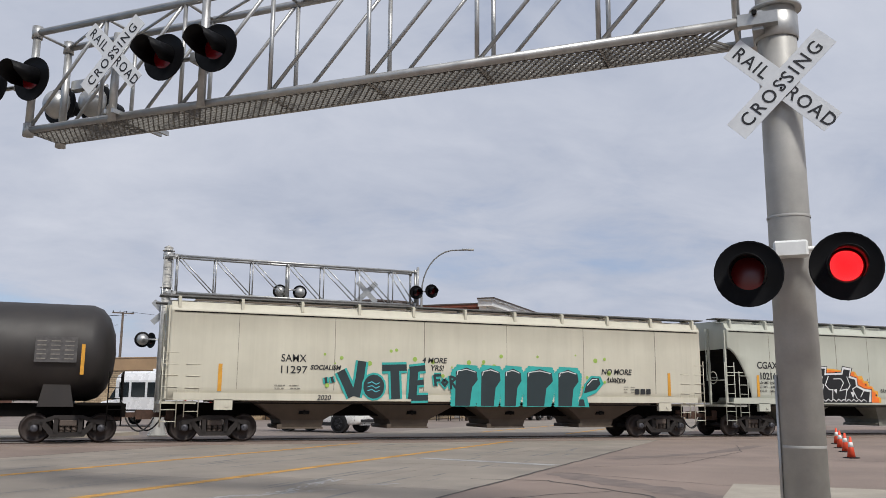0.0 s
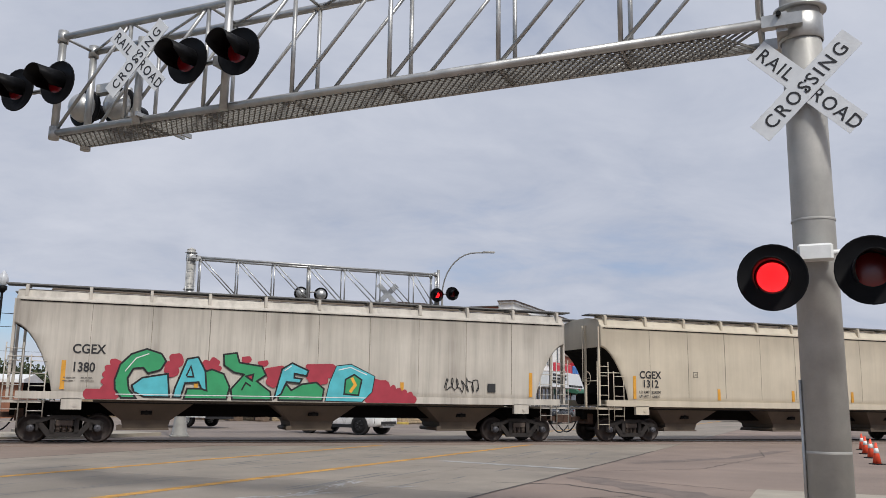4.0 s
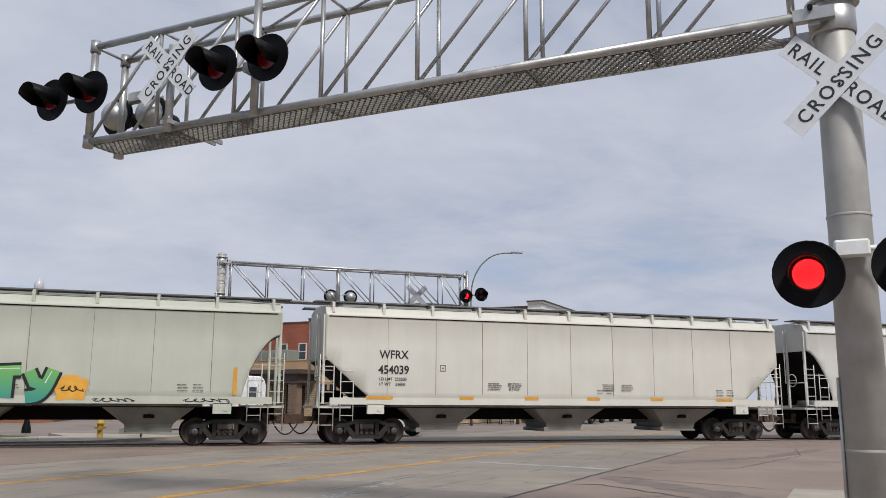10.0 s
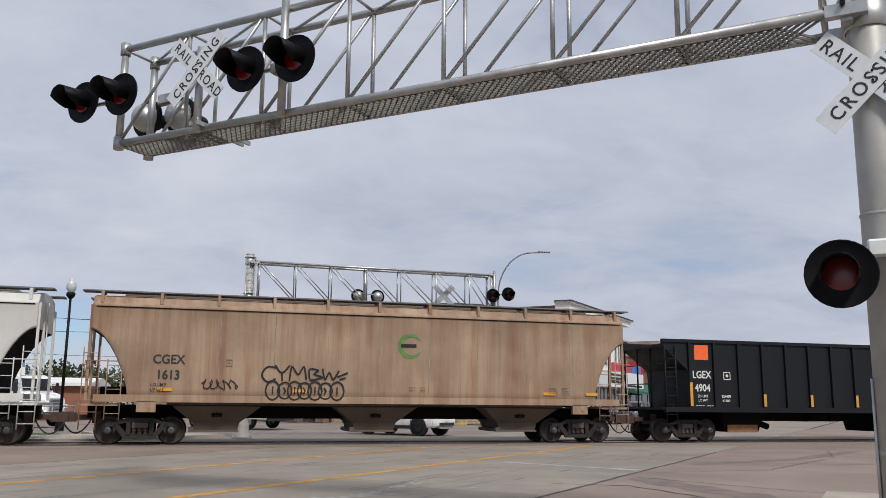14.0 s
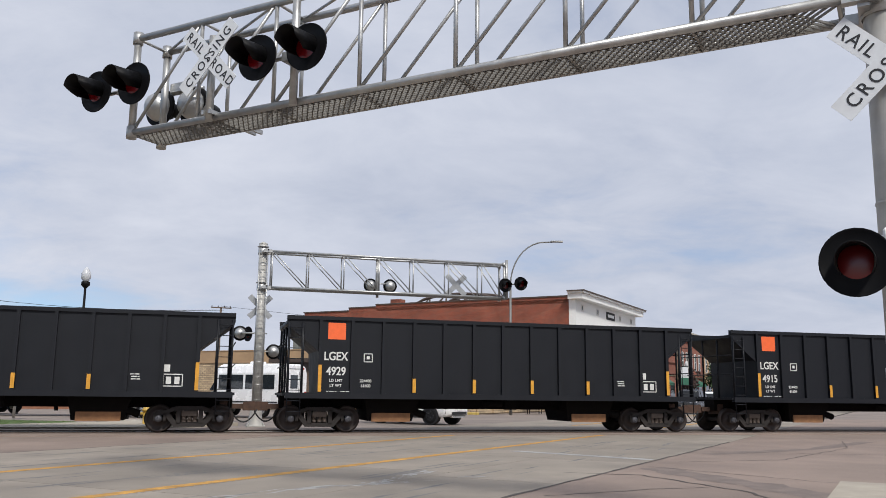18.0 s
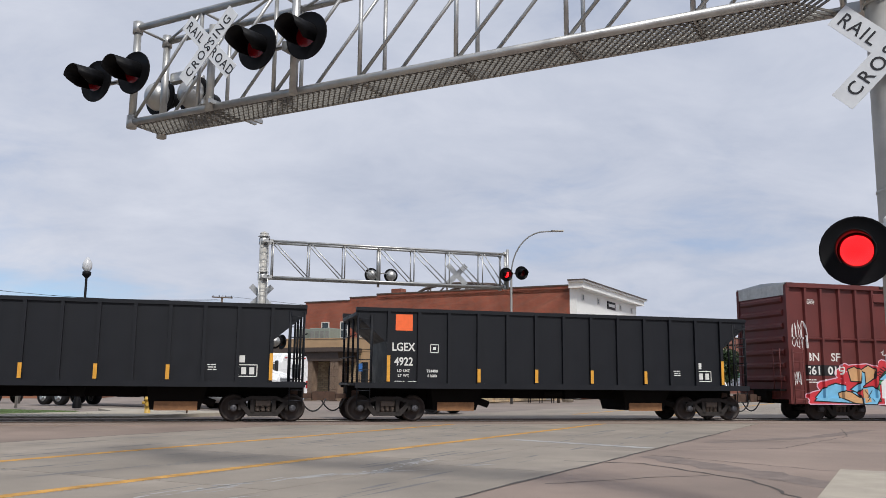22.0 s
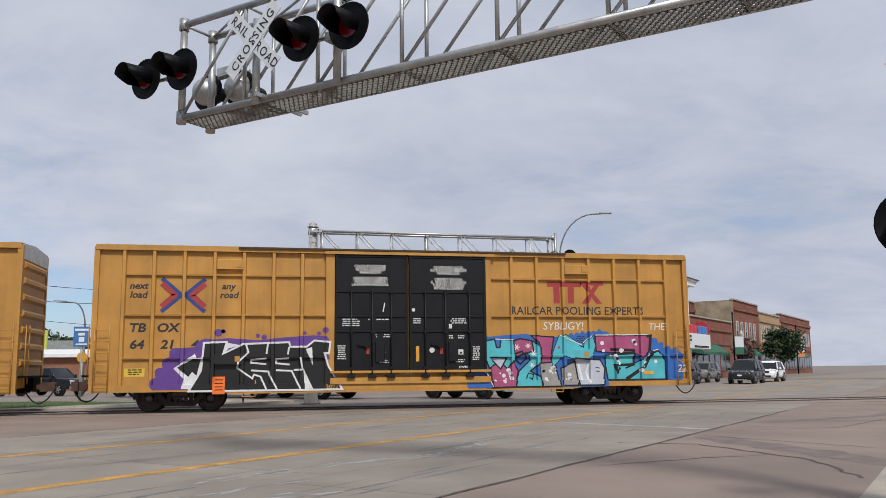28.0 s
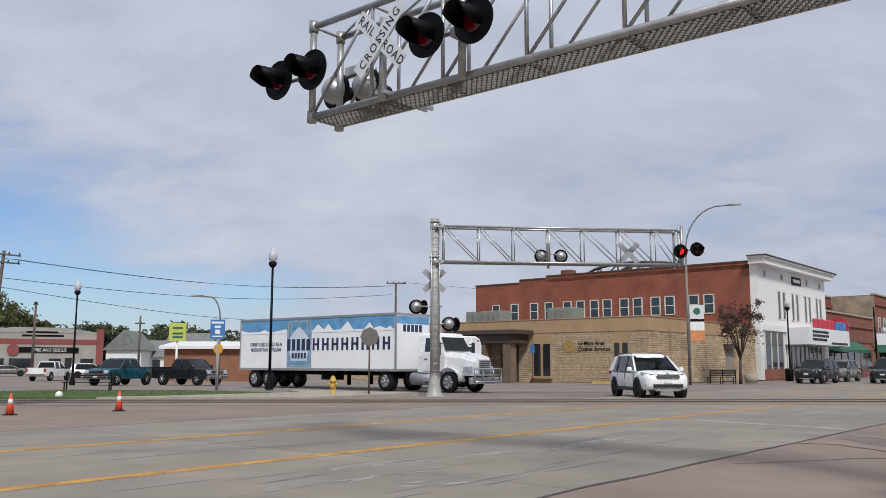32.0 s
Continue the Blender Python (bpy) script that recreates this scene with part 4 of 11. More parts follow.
    for k in range(bays):
        x = span * (k + 0.5 - bays / 2)
        a = 1.5 if curved is not None else span / 2 - 0.15
        g = G()
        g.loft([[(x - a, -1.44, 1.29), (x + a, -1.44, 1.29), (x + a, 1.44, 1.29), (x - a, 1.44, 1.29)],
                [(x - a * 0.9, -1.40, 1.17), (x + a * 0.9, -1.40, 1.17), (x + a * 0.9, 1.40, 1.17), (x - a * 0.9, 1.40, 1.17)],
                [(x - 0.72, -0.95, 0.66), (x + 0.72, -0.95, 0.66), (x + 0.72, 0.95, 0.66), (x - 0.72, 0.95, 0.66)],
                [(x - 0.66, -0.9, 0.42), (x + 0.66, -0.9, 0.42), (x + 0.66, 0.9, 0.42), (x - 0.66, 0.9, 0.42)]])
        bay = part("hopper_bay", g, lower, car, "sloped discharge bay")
        part("outlet_gate", G().box(x - 0.78, x + 0.7, -0.97, 0.97, 0.37, 0.42, 0.01).cyl((x - 0.76, -1.0, 0.44), (x - 0.76, 0.9, 0.44), 0.06, 8).box(x - 0.84, x - 0.68, -1.06, -1.0, 0.37, 0.52), lower, bay, "rusty outlet gate with a crank")
        part("vibrator_bracket", G().box(x - 0.16, x + 0.16, -1.24, -1.1, 0.84, 0.95).cyl((x, -1.28, 0.9), (x, -1.2, 0.9), 0.07, 8), UNDER, bay)
    # roof walk on brackets, hatch coaming
    for s in (-1, 1):
        part("running_board", G().box(-h - 0.35, h + 0.35, s * 1.12 - 0.3, s * 1.12 + 0.3, 4.50 + up, 4.54 + up), RUNBOARD, car, "steel roof walk")
    for k in range(11):
        x = -h + 0.25 + (2 * h - 0.5) * k / 10
        part("walk_bracket", G().box(x - 0.045, x + 0.045, -1.56, -1.40, 4.14 + up, 4.47 + up).box(x - 0.045, x + 0.045, -1.50, -0.8, 4.45 + up, 4.50 + up), paint, car)
    part("hatch_trough", G().box(-h + 0.8, h - 0.8, -0.35, 0.35, 4.42 + up, 4.58 + up, 0.05), lower, car, "long roof hatch cover")
    # end frames: corner posts, platforms, ladders, hand rails
    for s in (-1, 1):
        x = s * h
        g = G()
        g.box(*sorted((x - s * 0.02, x + s * 0.06)), -1.5, -1.42, 1.3, 4.2)
        g.box(*sorted((x - s * 0.02, x + s * 0.06)), 1.42, 1.5, 1.3, 4.2)
        g.box(*sorted((x - s * 0.02, x + s * 0.06)), -0.5, -0.42, 1.2, 4.3)
        g.box(*sorted((x - s * 0.9, x + s * 0.2)), -1.52, 1.52, 1.16, 1.24)
        part("end_frame", g, paint, car)
        ladder(car, x - s * 0.08, -1.56, 0.45, 2.9, 0.46, paint, 7, "side_ladder")
        ladder(car, x - s * 0.75, -1.56, 0.75, 2.55, 0.42, paint, 5, "side_ladder")
        part("handrail", G().tube([(x + s * 0.1, -1.45, 2.2), (x + s * 0.1, -0.4, 2.2), (x + s * 0.1, -0.4, 4.3)], 0.018, 6).tube([(x - s * 1.2, -1.5, 2.5), (x + s * 0.1, -1.5, 2.5)], 0.018, 6), paint, car)
        part("end_slope_stiffener", G().box(*sorted((x - s * 1.5, x - s * 1.4)), -1.3, 1.3, 1.22, 1.5), UNDER, car)
    part("brake_reservoir", G().cyl((-h + 0.2, 0.5, 1.55), (-h + 1.0, 0.5, 1.55), 0.22, 14), UNDER, car)
    part("brake_wheel", G().lathe([(0.24, -0.012), (0.26, 0), (0.24, 0.012), (0.22, 0), (0.24, -0.012)], 16, "x", (-h - 0.16, -0.85, 2.3)).cyl((-h - 0.16, -1.08, 2.3), (-h - 0.16, -0.62, 2.3), 0.012, 5), paint, car)
    truck(car, -h + 1.56, c)
    truck(car, h - 1.56, c)
    end_gear(car, h)
    if marks:
        for k, f in enumerate((0.079, 0.29, 0.49, 0.66, 0.925)):
            x = -h + 2 * h * f
            tall = 0.85 if k in (0, 4) else 0.42
            part("reflector", G().box(x - 0.06, x + 0.06, -1.60, -1.55 if k in (0, 4) else -1.52, 1.56, 1.56 + tall), REFLECT, car, "upright yellow reflector strip")
    return car, c, h


def coal_hopper(label, left, right):
    car, c, h = railcar("open_hopper", label, left, right)
    paint = mat("black_car_paint", (0.0055, 0.0068, 0.0105), 0.55, var=0.12, scale=2, streak=0.05, dirt=(0.05, 0.045, 0.04), spec=0.3)
    g = G()
    def sec(x, zb):
        return [(x, -1.5, zb), (x, -1.5, 3.6), (x, -1.56, 3.6), (x, -1.56, 3.72), (x, -1.4, 3.72), (x, -1.4, 3.55), (x, 1.4, 3.55), (x, 1.4, 3.72), (x, 1.56, 3.72), (x, 1.56, 3.6), (x, 1.5, 3.6), (x, 1.5, zb)]
    st = [(-h, 3.45), (-h + 1.05, 2.62), (-h + 1.12, 1.2), (h - 1.12, 1.2), (h - 1.05, 2.62), (h, 3.45)]
    g.loft([sec(x, z) for x, z in st])
    part("body", g, paint, car, "black steel hopper body")
    post = G().box(-0.055, 0.055, -1.60, -1.49, 1.24, 3.62).mesh("side_post", paint)
    posts = [-h + 1.09 + (2 * h - 2.18) * k / 12 for k in range(13)]
    for x in posts:
        part("side_post", post, None, car, "", pose(x, 0, 0))
    for s in (-1, 1):   # the slanted corner brace over the end platform
        part("corner_brace", G().loft([[(s * (h - 1.12), y, 2.60), (s * (h - 1.12), y, 2.50), (s * (h - 0.02), y, 3.42), (s * (h - 0.02), y, 3.52)] for y in (-1.53, -1.44)]), paint, car)
    part("side_sill", G().box(-h, h, -1.62, -1.45, 1.08, 1.26).box(-h, h, 1.45, 1.62, 1.08, 1.26), paint, car, "black side sill")
    part("centre_sill", G().box(-h - 0.05, h + 0.05, -0.32, 0.32, 0.75, 1.2), UNDER, car)
    for s in (-1, 1):
        x = s * (h - 0.08)
        for px, py in ((x, -1.5), (x, -0.5), (x, 0.5), (x, 1.5), (x - s * 0.45, -1.5)):
            part("end_post", G().cyl((px, py, 1.2), (px, py, 3.5), 0.04, 6), paint, car)
        ladder(car, x - s * 0.2, -1.57, 0.5, 3.5, 0.42, paint, 9, "side_ladder")
        part("end_platform", G().box(*sorted((x - s * 1.1, x + s * 0.15)), -1.55, 1.55, 1.16, 1.24), paint, car)
        part("handrail", G().tube([(x + s * 0.1, -1.5, 2.1), (x + s * 0.1, 1.5, 2.1)], 0.02, 6).tube([(x + s * 0.1, -1.5, 2.8), (x + s * 0.1, 1.5, 2.8)], 0.02, 6), paint, car)
    rust = mat("rusty_chute", (0.30, 0.15, 0.07), 0.85, var=0.2, scale=3)
    for x in (-h + 3.6, h - 3.9):
        for k in range(1):
            part("discharge_chute", G().loft([[(x - 0.95, -1.1, 1.2), (x + 0.95, -1.1, 1.2), (x + 0.95, 1.1, 1.2), (x - 0.95, 1.1, 1.2)], [(x - 0.8, -0.95, 0.36), (x + 0.7, -0.95, 0.36), (x + 0.7, 0.95, 0.36), (x - 0.8, 0.95, 0.36)]]), UNDER, car)
            part("chute_door", G().box(x - 0.68, x + 0.62, -1.02, -0.96, 0.34, 0.62), rust, car, "bare rusty chute door")
            part("door_actuator", G().cyl((x + 0.7, -0.9, 0.7), (x + 1.15, -0.9, 0.55), 0.12, 8), UNDER, car)
    part("brake_cylinder", G().cyl((-0.5, -0.8, 0.95), (0.2, -0.8, 0.95), 0.12, 10).box(0.3, 0.7, -0.95, -0.7, 0.75, 1.05), UNDER, car)
    truck(car, -h + 1.2, c)
    truck(car, h - 1.25, c)
    end_gear(car, h)
    for k in (0, 3, 5, 7, 9, 12):
        x = posts[k]
        part("reflector", G().box(x - 0.055, x + 0.055, -1.612, -1.595, 1.30, 1.30 + (0.85 if k in (0, 12) else 0.45)), REFLECT, car, "upright yellow reflector strip")
    return car, c, h


RELIEF = {}
HOODBROWN = mat("weathered_hood_strip", (0.055, 0.035, 0.022), 0.75, var=0.3, scale=2.5)


def boxcar(label, left, right, paint, door_paint, posts, rows, end_paint=None, roof_white=True, braces=()):
    car, c, h = railcar("boxcar", label, left, right)
    top = 5.22
    RELIEF[car.name] = (posts, rows, braces)
    part("body", G().box(-h, h, -1.46, 1.46, 0.78, top - 0.1), paint, car, "ribbed steel boxcar body")
    roofm = mat("galvanised_roof", (0.5, 0.5, 0.5), 0.5, 0.5, var=0.15, scale=1.0)
    g = G()
    g.prism([(-h, 0), (h, 0), (h, 0.02), (-h, 0.02)], -1, 1)
    rf = G().loft([[(x, -1.56, top - 0.12), (x, -1.56, top - 0.04), (x, 0, top + 0.06), (x, 1.56, top - 0.04), (x, 1.56, top - 0.12)] for x in (-h, h)])
    part("roof", rf, roofm if roof_white else paint, car, "pale metal roof")
    for k in range(18):
        x = -h + 0.3 + (2 * h - 0.6) * k / 17
        part("roof_rib", G().loft([[(x - 0.04, y, z), (x + 0.04, y, z), (x + 0.04, y, z - 0.05), (x - 0.04, y, z - 0.05)] for y, z in ((-1.5, top + 0.0), (0, top + 0.1), (1.5, top + 0.0))]), roofm if roof_white else paint, car)
    part("top_chord", G().box(-h, h, -1.60, -1.48, top - 0.2, top - 0.03).box(-h, h, 1.48, 1.60, top - 0.2, top - 0.03), paint, car)
    part("side_sill", G().box(-h, h, -1.57, -1.44, 0.62, 0.84), paint, car)
    part("side_sill", G().box(-h, h, 1.44, 1.57, 0.62, 0.84), paint, car)
    part("sill_plate", G().prism([(-h + 3.6, 0.63), (h - 3.8, 0.63), (h - 4.4, 0.54), (-h + 4.2, 0.54)], -1.566, -1.5), paint, car)
    d0, d1 = -2.56, 2.56
    pm = G().loft([[(-0.075, -1.46, z), (-0.045, -1.577, z), (0.045, -1.577, z), (0.075, -1.46, z)] for z in (0.82, top - 0.15)]).mesh("side_post", paint)
    for x in posts:
        part("side_post", pm, None, car, "", pose(x, 0, 0))
    for x0, x1 in ((d0 - 0.26, d0 + 0.02), (d1 - 0.02, d1 + 0.16)):
        part("door_jamb", G().box(x0, x1, -1.585, -1.45, 0.82, top - 0.15), paint, car, "wide door frame post")
    for z in rows:
        for a, b in ((posts[0] + 0.05, d0 - 0.26), (d1 + 0.16, posts[-1] - 0.05)):
            part("side_rib", G().loft([[(x, -1.46, z - 0.045), (x, -1.545, z - 0.03), (x, -1.555, z + 0.025), (x, -1.46, z + 0.045)] for x in (a, b)]), paint, car)
    for x, z in braces:
        part("roping_plate", G().box(x - 0.42, x + 0.42, -1.60, -1.46, z - 0.16, z + 0.16, 0.02).cyl((x + 0.3, -1.63, z), (x + 0.3, -1.6, z), 0.05, 8).box(x + 0.2, x + 0.36, -1.62, -1.6, z - 0.09, z + 0.09), paint, car, "riveted plate with a hook")
    # two plug doors with frames, bars and locking rods
    mid = -0.1
    for a, b in ((d0 + 0.04, mid - 0.02), (mid + 0.02, d1 - 0.04)):
        door = part("door", G().box(a, b, -1.60, -1.49, 1.22, top - 0.2), door_paint, car, "wide plug door")
        for z in (1.24, 2.48, 2.97, 3.78, 4.95):
            part("door_rib", G().loft([[(x, -1.59, z - 0.05), (x, -1.632, z - 0.025), (x, -1.632, z + 0.025), (x, -1.59, z + 0.05)] for x in (a, b)]), door_paint, door)
        for x in (a + 0.04, b - 0.04):
            part("door_bar", G().box(x - 0.035, x + 0.035, -1.636, -1.59, 1.24, top - 0.22), door_paint, door)
        for x in (a + 1.22,):
            part("door_stile", G().box(x - 0.1, x + 0.1, -1.628, -1.59, 1.28, 3.75), door_paint, door)
        for x in (a + 0.52, a + 1.2, b - 0.58):
            rod = part("lock_rod", G().cyl((x, -1.67, 0.98), (x, -1.67, 3.86), 0.026, 7), door_paint, door, "upright locking rod")
            for z in (1.3, 2.48, 3.78):
                part("rod_keeper", G().box(x - 0.06, x + 0.06, -1.70, -1.62, z - 0.045, z + 0.045), door_paint, rod)
            part("rod_foot", G().box(x - 0.13, x + 0.13, -1.72, -1.6, 0.98, 1.08).cyl((x, -1.71, 1.06), (x, -1.60, 1.06), 0.07, 8), door_paint, rod)
        part("door_handle", G().box(a + 0.72, a + 1.02, -1.69, -1.63, 2.02, 2.09).cyl((a + 1.02, -1.70, 2.05), (a + 1.02, -1.62, 2.05), 0.10, 10), door_paint, door)
        part("gear_box", G().box(a + 1.3, a + 1.62, -1.67, -1.62, 1.5, 2.15, 0.02), door_paint, door)
    part("door_track", G().box(d0 - 0.1, d1 + 0.1, -1.68, -1.56, 1.145, 1.22), paint, car, "long door track")
    part("door_step", G().box(d0 - 0.1, d1 + 0.1, -1.63, -1.571, 0.80, 1.0), paint, car)
    part("door_track", G().box(d0 - 0.3, d1 + 0.3, -1.68, -1.56, top - 0.22, top - 0.13), paint, car, "long door track")
    part("door_hood", G().box(-5.6, 5.4, -1.66, -1.60, top - 0.10, top - 0.045), HOODBROWN, car, "dark weathered hood strip over the doors")
    # corrugated ends, ladders
    for s in (-1, 1):
        for k in range(7):
            z = 1.55 + k * 0.5
            part("end_rib", G().loft([[(s * h, y, z - 0.13), (s * (h + 0.09), y, z - 0.05), (s * (h + 0.09), y, z + 0.05), (s * h, y, z + 0.13)] for y in (-1.3, 1.3)]), end_paint or paint, car)
        for y0, y1 in ((-1.58, -1.44), (1.44, 1.58)):
            part("corner_post", G().box(*sorted((s * (h - 0.12), s * (h + 0.04))), y0, y1, 0.62, top - 0.1), paint, car)
        ladder(car, s * (h - 0.3), -1.65, 0.6, 2.7, 0.42, paint, 6, "side_ladder")
        part("end_ladder", G().tube([(s * (h + 0.16), -1.2, 0.9), (s * (h + 0.16), -1.2, 2.7)], 0.018, 6).tube([(s * (h + 0.16), -0.8, 0.9), (s * (h + 0.16), -0.8, 2.7)], 0.018, 6).tube([(s * (h + 0.16), -1.2, 2.6), (s * (h + 0.16), -0.8, 2.6)], 0.018, 6).tube([(s * (h + 0.16), -1.2, 2.1), (s * (h + 0.16), -0.8, 2.1)], 0.018, 6).tube([(s * (h + 0.16), -1.2, 1.6), (s * (h + 0.16), -0.8, 1.6)], 0.018, 6), paint, car)
        part("end_platform", G().box(*sorted((s * h, s * (h + 0.3))), -1.3, 1.3, 1.1, 1.16), UNDER, car)
        part("cushion_pocket", G().box(*sorted((s * h, s * (h + 0.25))), -0.4, 0.4, 0.7, 1.1), UNDER, car)
        if roof_white:
            part("end_top", G().box(*sorted((s * h, s * (h + 0.03))), -1.44, 1.44, top - 0.5, top - 0.08), mat("dull_white", (0.52, 0.52, 0.5), 0.7, var=0.12, streak=0.2), car, "white end panel")
    part("centre_sill", G().box(-h, h, -0.35, 0.35, 0.62, 1.0), UNDER, car)
    for x in (-4.6, -2.2, 0.4, 2.4, 4.8):
        part("cross_bearer", G().box(x - 0.12, x + 0.12, -1.45, 1.45, 0.72, 1.0), UNDER, car)
    part("brake_gear", G().cyl((-3.4, -0.9, 0.72), (-2.6, -0.9, 0.72), 0.15, 10).box(-2.1, -1.6, -1.1, -0.8, 0.55, 0.85).cyl((-6, -0.6, 0.6), (6, -0.6, 0.6), 0.025, 6), UNDER, car)
    for x in (-5.2, 5.0):
        part("sill_step", G().tube([(x - 0.2, -1.55, 0.95), (x - 0.2, -1.55, 0.45), (x + 0.2, -1.55, 0.45), (x + 0.2, -1.55, 0.95)], 0.016, 5), paint, car)
    truck(car, -h + 2.6, c)
    truck(car, h - 2.8, c)
    end_gear(car, h)
    return car, c, h


def tank_car(label, left, right):
    car, c, h = railcar("tank_car", label, left, right)
    m = mat("dull_black_tank", (0.022, 0.019, 0.018), 0.55, var=0.15, scale=1.5, streak=0.25, dirt=(0.06, 0.045, 0.035))
    R, zc = 1.5, 2.72
    prof = [(0.0, -h), (0.6, -h + 0.05), (1.1, -h + 0.22), (1.38, -h + 0.45), (R, -h + 0.75), (R, h - 0.75), (1.38, h - 0.45), (1.1, h - 0.22), (0.6, h - 0.05), (0.0, h)]
    part("tank", G().lathe(prof, 40, "x", (0, 0, zc)), m, car, "dull black steel tank shell")
    part("dome", G().cyl((0, 0, zc + R - 0.1), (0, 0, zc + R + 0.5), 0.5, 16), m, car)
    for s in (-1, 1):
        x = s * (h - 1.6)
        part("saddle", G().prism([(x - 0.5, 1.05), (x + 0.5, 1.05), (x + 0.35, 1.8), (x - 0.35, 1.8)], -1.1, 1.1), m, car)
        part("stub_sill", G().box(*sorted((s * (h - 3.2), s * (h + 0.4))), -0.35, 0.35, 0.75, 1.15).box(*sorted((s * (h - 1.0), s * (h + 0.3))), -1.5, 1.5, 1.1, 1.17), UNDER, car)
        part("end_railing", G().tube([(s * (h + 0.25), -1.45, 1.17), (s * (h + 0.25), -1.45, 2.1), (s * (h + 0.25), 1.45, 2.1), (s * (h + 0.25), 1.45, 1.17)], 0.02, 6), m, car)
        ladder(car, s * (h + 0.05), -1.5, 0.5, 2.1, 0.4, UNDER, 5, "side_ladder")
        part("reflector", G().box(s * (h - 0.93) - 0.05, s * (h - 0.93) + 0.05, -1.5, -1.44, 2.0, 2.9), REFLECT, car, "upright yellow reflector strip")
    part("side_placard", G().box(h - 2.25, h - 1.1, -1.53, -1.49, 2.35, 3.1), mat("worn_label", (0.09, 0.085, 0.085), 0.7, var=0.3, scale=8), car, "worn grey data panel")
    for k in range(5):
        for j in range(3):
            part("label_bar", G().box(h - 2.2 + j * 0.38, h - 1.95 + j * 0.38, -1.54, -1.53, 2.44 + k * 0.13, 2.47 + k * 0.13), mat("worn_label_print", (0.24, 0.22, 0.19), 0.7, var=0.3, scale=9), car)
    truck(car, -h + 1.5, c)
    truck(car, h - 1.2, c)
    end_gear(car, h + 0.4)
    return car, c, h


CREAM = mat("cream_car_paint", (0.56, 0.53, 0.43), 0.55, var=0.05, scale=0.7, streak=0.16, dirt=(0.16, 0.13, 0.10))
PALEGREEN = mat("grey_green_car_paint", (0.47, 0.48, 0.41), 0.55, var=0.05, scale=0.7, streak=0.10, dirt=(0.16, 0.15, 0.12))
DIRTYWHITE = mat("sooty_white_car_paint", (0.52, 0.48, 0.42), 0.6, var=0.08, scale=0.6, streak=0.55, dirt=(0.10, 0.08, 0.065))
BEIGE = mat("beige_car_paint", (0.54, 0.475, 0.37), 0.55, var=0.07, scale=0.7, streak=0.22, dirt=(0.15, 0.12, 0.09))
COOLWHITE = mat("cool_white_car_paint", (0.58, 0.60, 0.58), 0.5, var=0.05, scale=0.7, streak=0.16, dirt=(0.18, 0.17, 0.15))
WARMWHITE = mat("warm_white_car_paint", (0.60, 0.58, 0.52), 0.5, var=0.04, scale=0.7, streak=0.10, dirt=(0.2, 0.18, 0.15))
BRIGHTWHITE = mat("bright_white_car_paint", (0.585, 0.575, 0.54), 0.5, var=0.05, scale=0.7, streak=0.18, dirt=(0.14, 0.12, 0.10))
RUSTY = mat("rust_stained_car_paint", (0.36, 0.255, 0.17), 0.75, var=0.22, scale=0.55, streak=0.9, dirt=(0.17, 0.062, 0.03))
# lower tones: grime, darkened further for the shade under the bodies
LOWBROWN = mat("grimy_shaded_brown", (0.10, 0.075, 0.055), 0.8, var=0.2, scale=1.2)
LOWGREEN = mat("grimy_shaded_grey_green", (0.20, 0.20, 0.17), 0.75, var=0.2, scale=1.2)
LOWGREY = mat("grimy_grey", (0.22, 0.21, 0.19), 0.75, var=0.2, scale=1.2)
BOXRED = mat("oxide_red_car_paint", (0.108, 0.018, 0.016), 0.6, var=0.16, scale=0.9, streak=0.22, dirt=(0.09, 0.03, 0.025))
BOXYELLOW = mat("yellow_car_paint", (0.475, 0.238, 0.046), 0.55, var=0.14, scale=0.8, streak=0.36, dirt=(0.19, 0.095, 0.032))
DOORBLACK = mat("black_door_paint", (0.005, 0.0055, 0.007), 0.5, var=0.12, scale=2, spec=0.3)

tank_car("dull black tank car with a domed end", -201.0, -185.05)
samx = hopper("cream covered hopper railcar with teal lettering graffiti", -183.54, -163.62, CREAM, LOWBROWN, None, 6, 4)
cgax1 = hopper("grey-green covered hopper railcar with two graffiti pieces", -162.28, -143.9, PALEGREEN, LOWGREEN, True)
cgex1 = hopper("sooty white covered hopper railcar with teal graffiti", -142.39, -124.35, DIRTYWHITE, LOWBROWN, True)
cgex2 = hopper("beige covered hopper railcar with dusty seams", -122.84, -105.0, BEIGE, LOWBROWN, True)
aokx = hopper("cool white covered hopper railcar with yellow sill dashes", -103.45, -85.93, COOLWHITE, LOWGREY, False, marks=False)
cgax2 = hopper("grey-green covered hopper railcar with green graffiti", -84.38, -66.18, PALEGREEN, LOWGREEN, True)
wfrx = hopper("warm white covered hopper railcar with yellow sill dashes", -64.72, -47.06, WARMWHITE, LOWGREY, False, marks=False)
cgex3 = hopper("bright white covered hopper railcar, dark at the end", -45.6, -27.84, BRIGHTWHITE, LOWBROWN, True)
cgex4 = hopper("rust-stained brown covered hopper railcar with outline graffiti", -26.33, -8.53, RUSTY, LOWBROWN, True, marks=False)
COAL = [coal_hopper("black open-top hopper railcar with orange square", -6.9 + 16.26 * k, -6.9 + 16.26 * k + 14.65) for k in range(6)]
YPOSTS = [-9.06, -8.17, -7.25, -6.33, -5.42, -4.49, -3.58, 3.46, 4.36, 5.31, 6.25, 7.19, 8.13, 9.12]
YROWS, YPLATES = (1.66, 3.0, 4.27), ((-5.85, 4.62), (-5.85, 1.62), (5.78, 4.62), (5.78, 1.70))
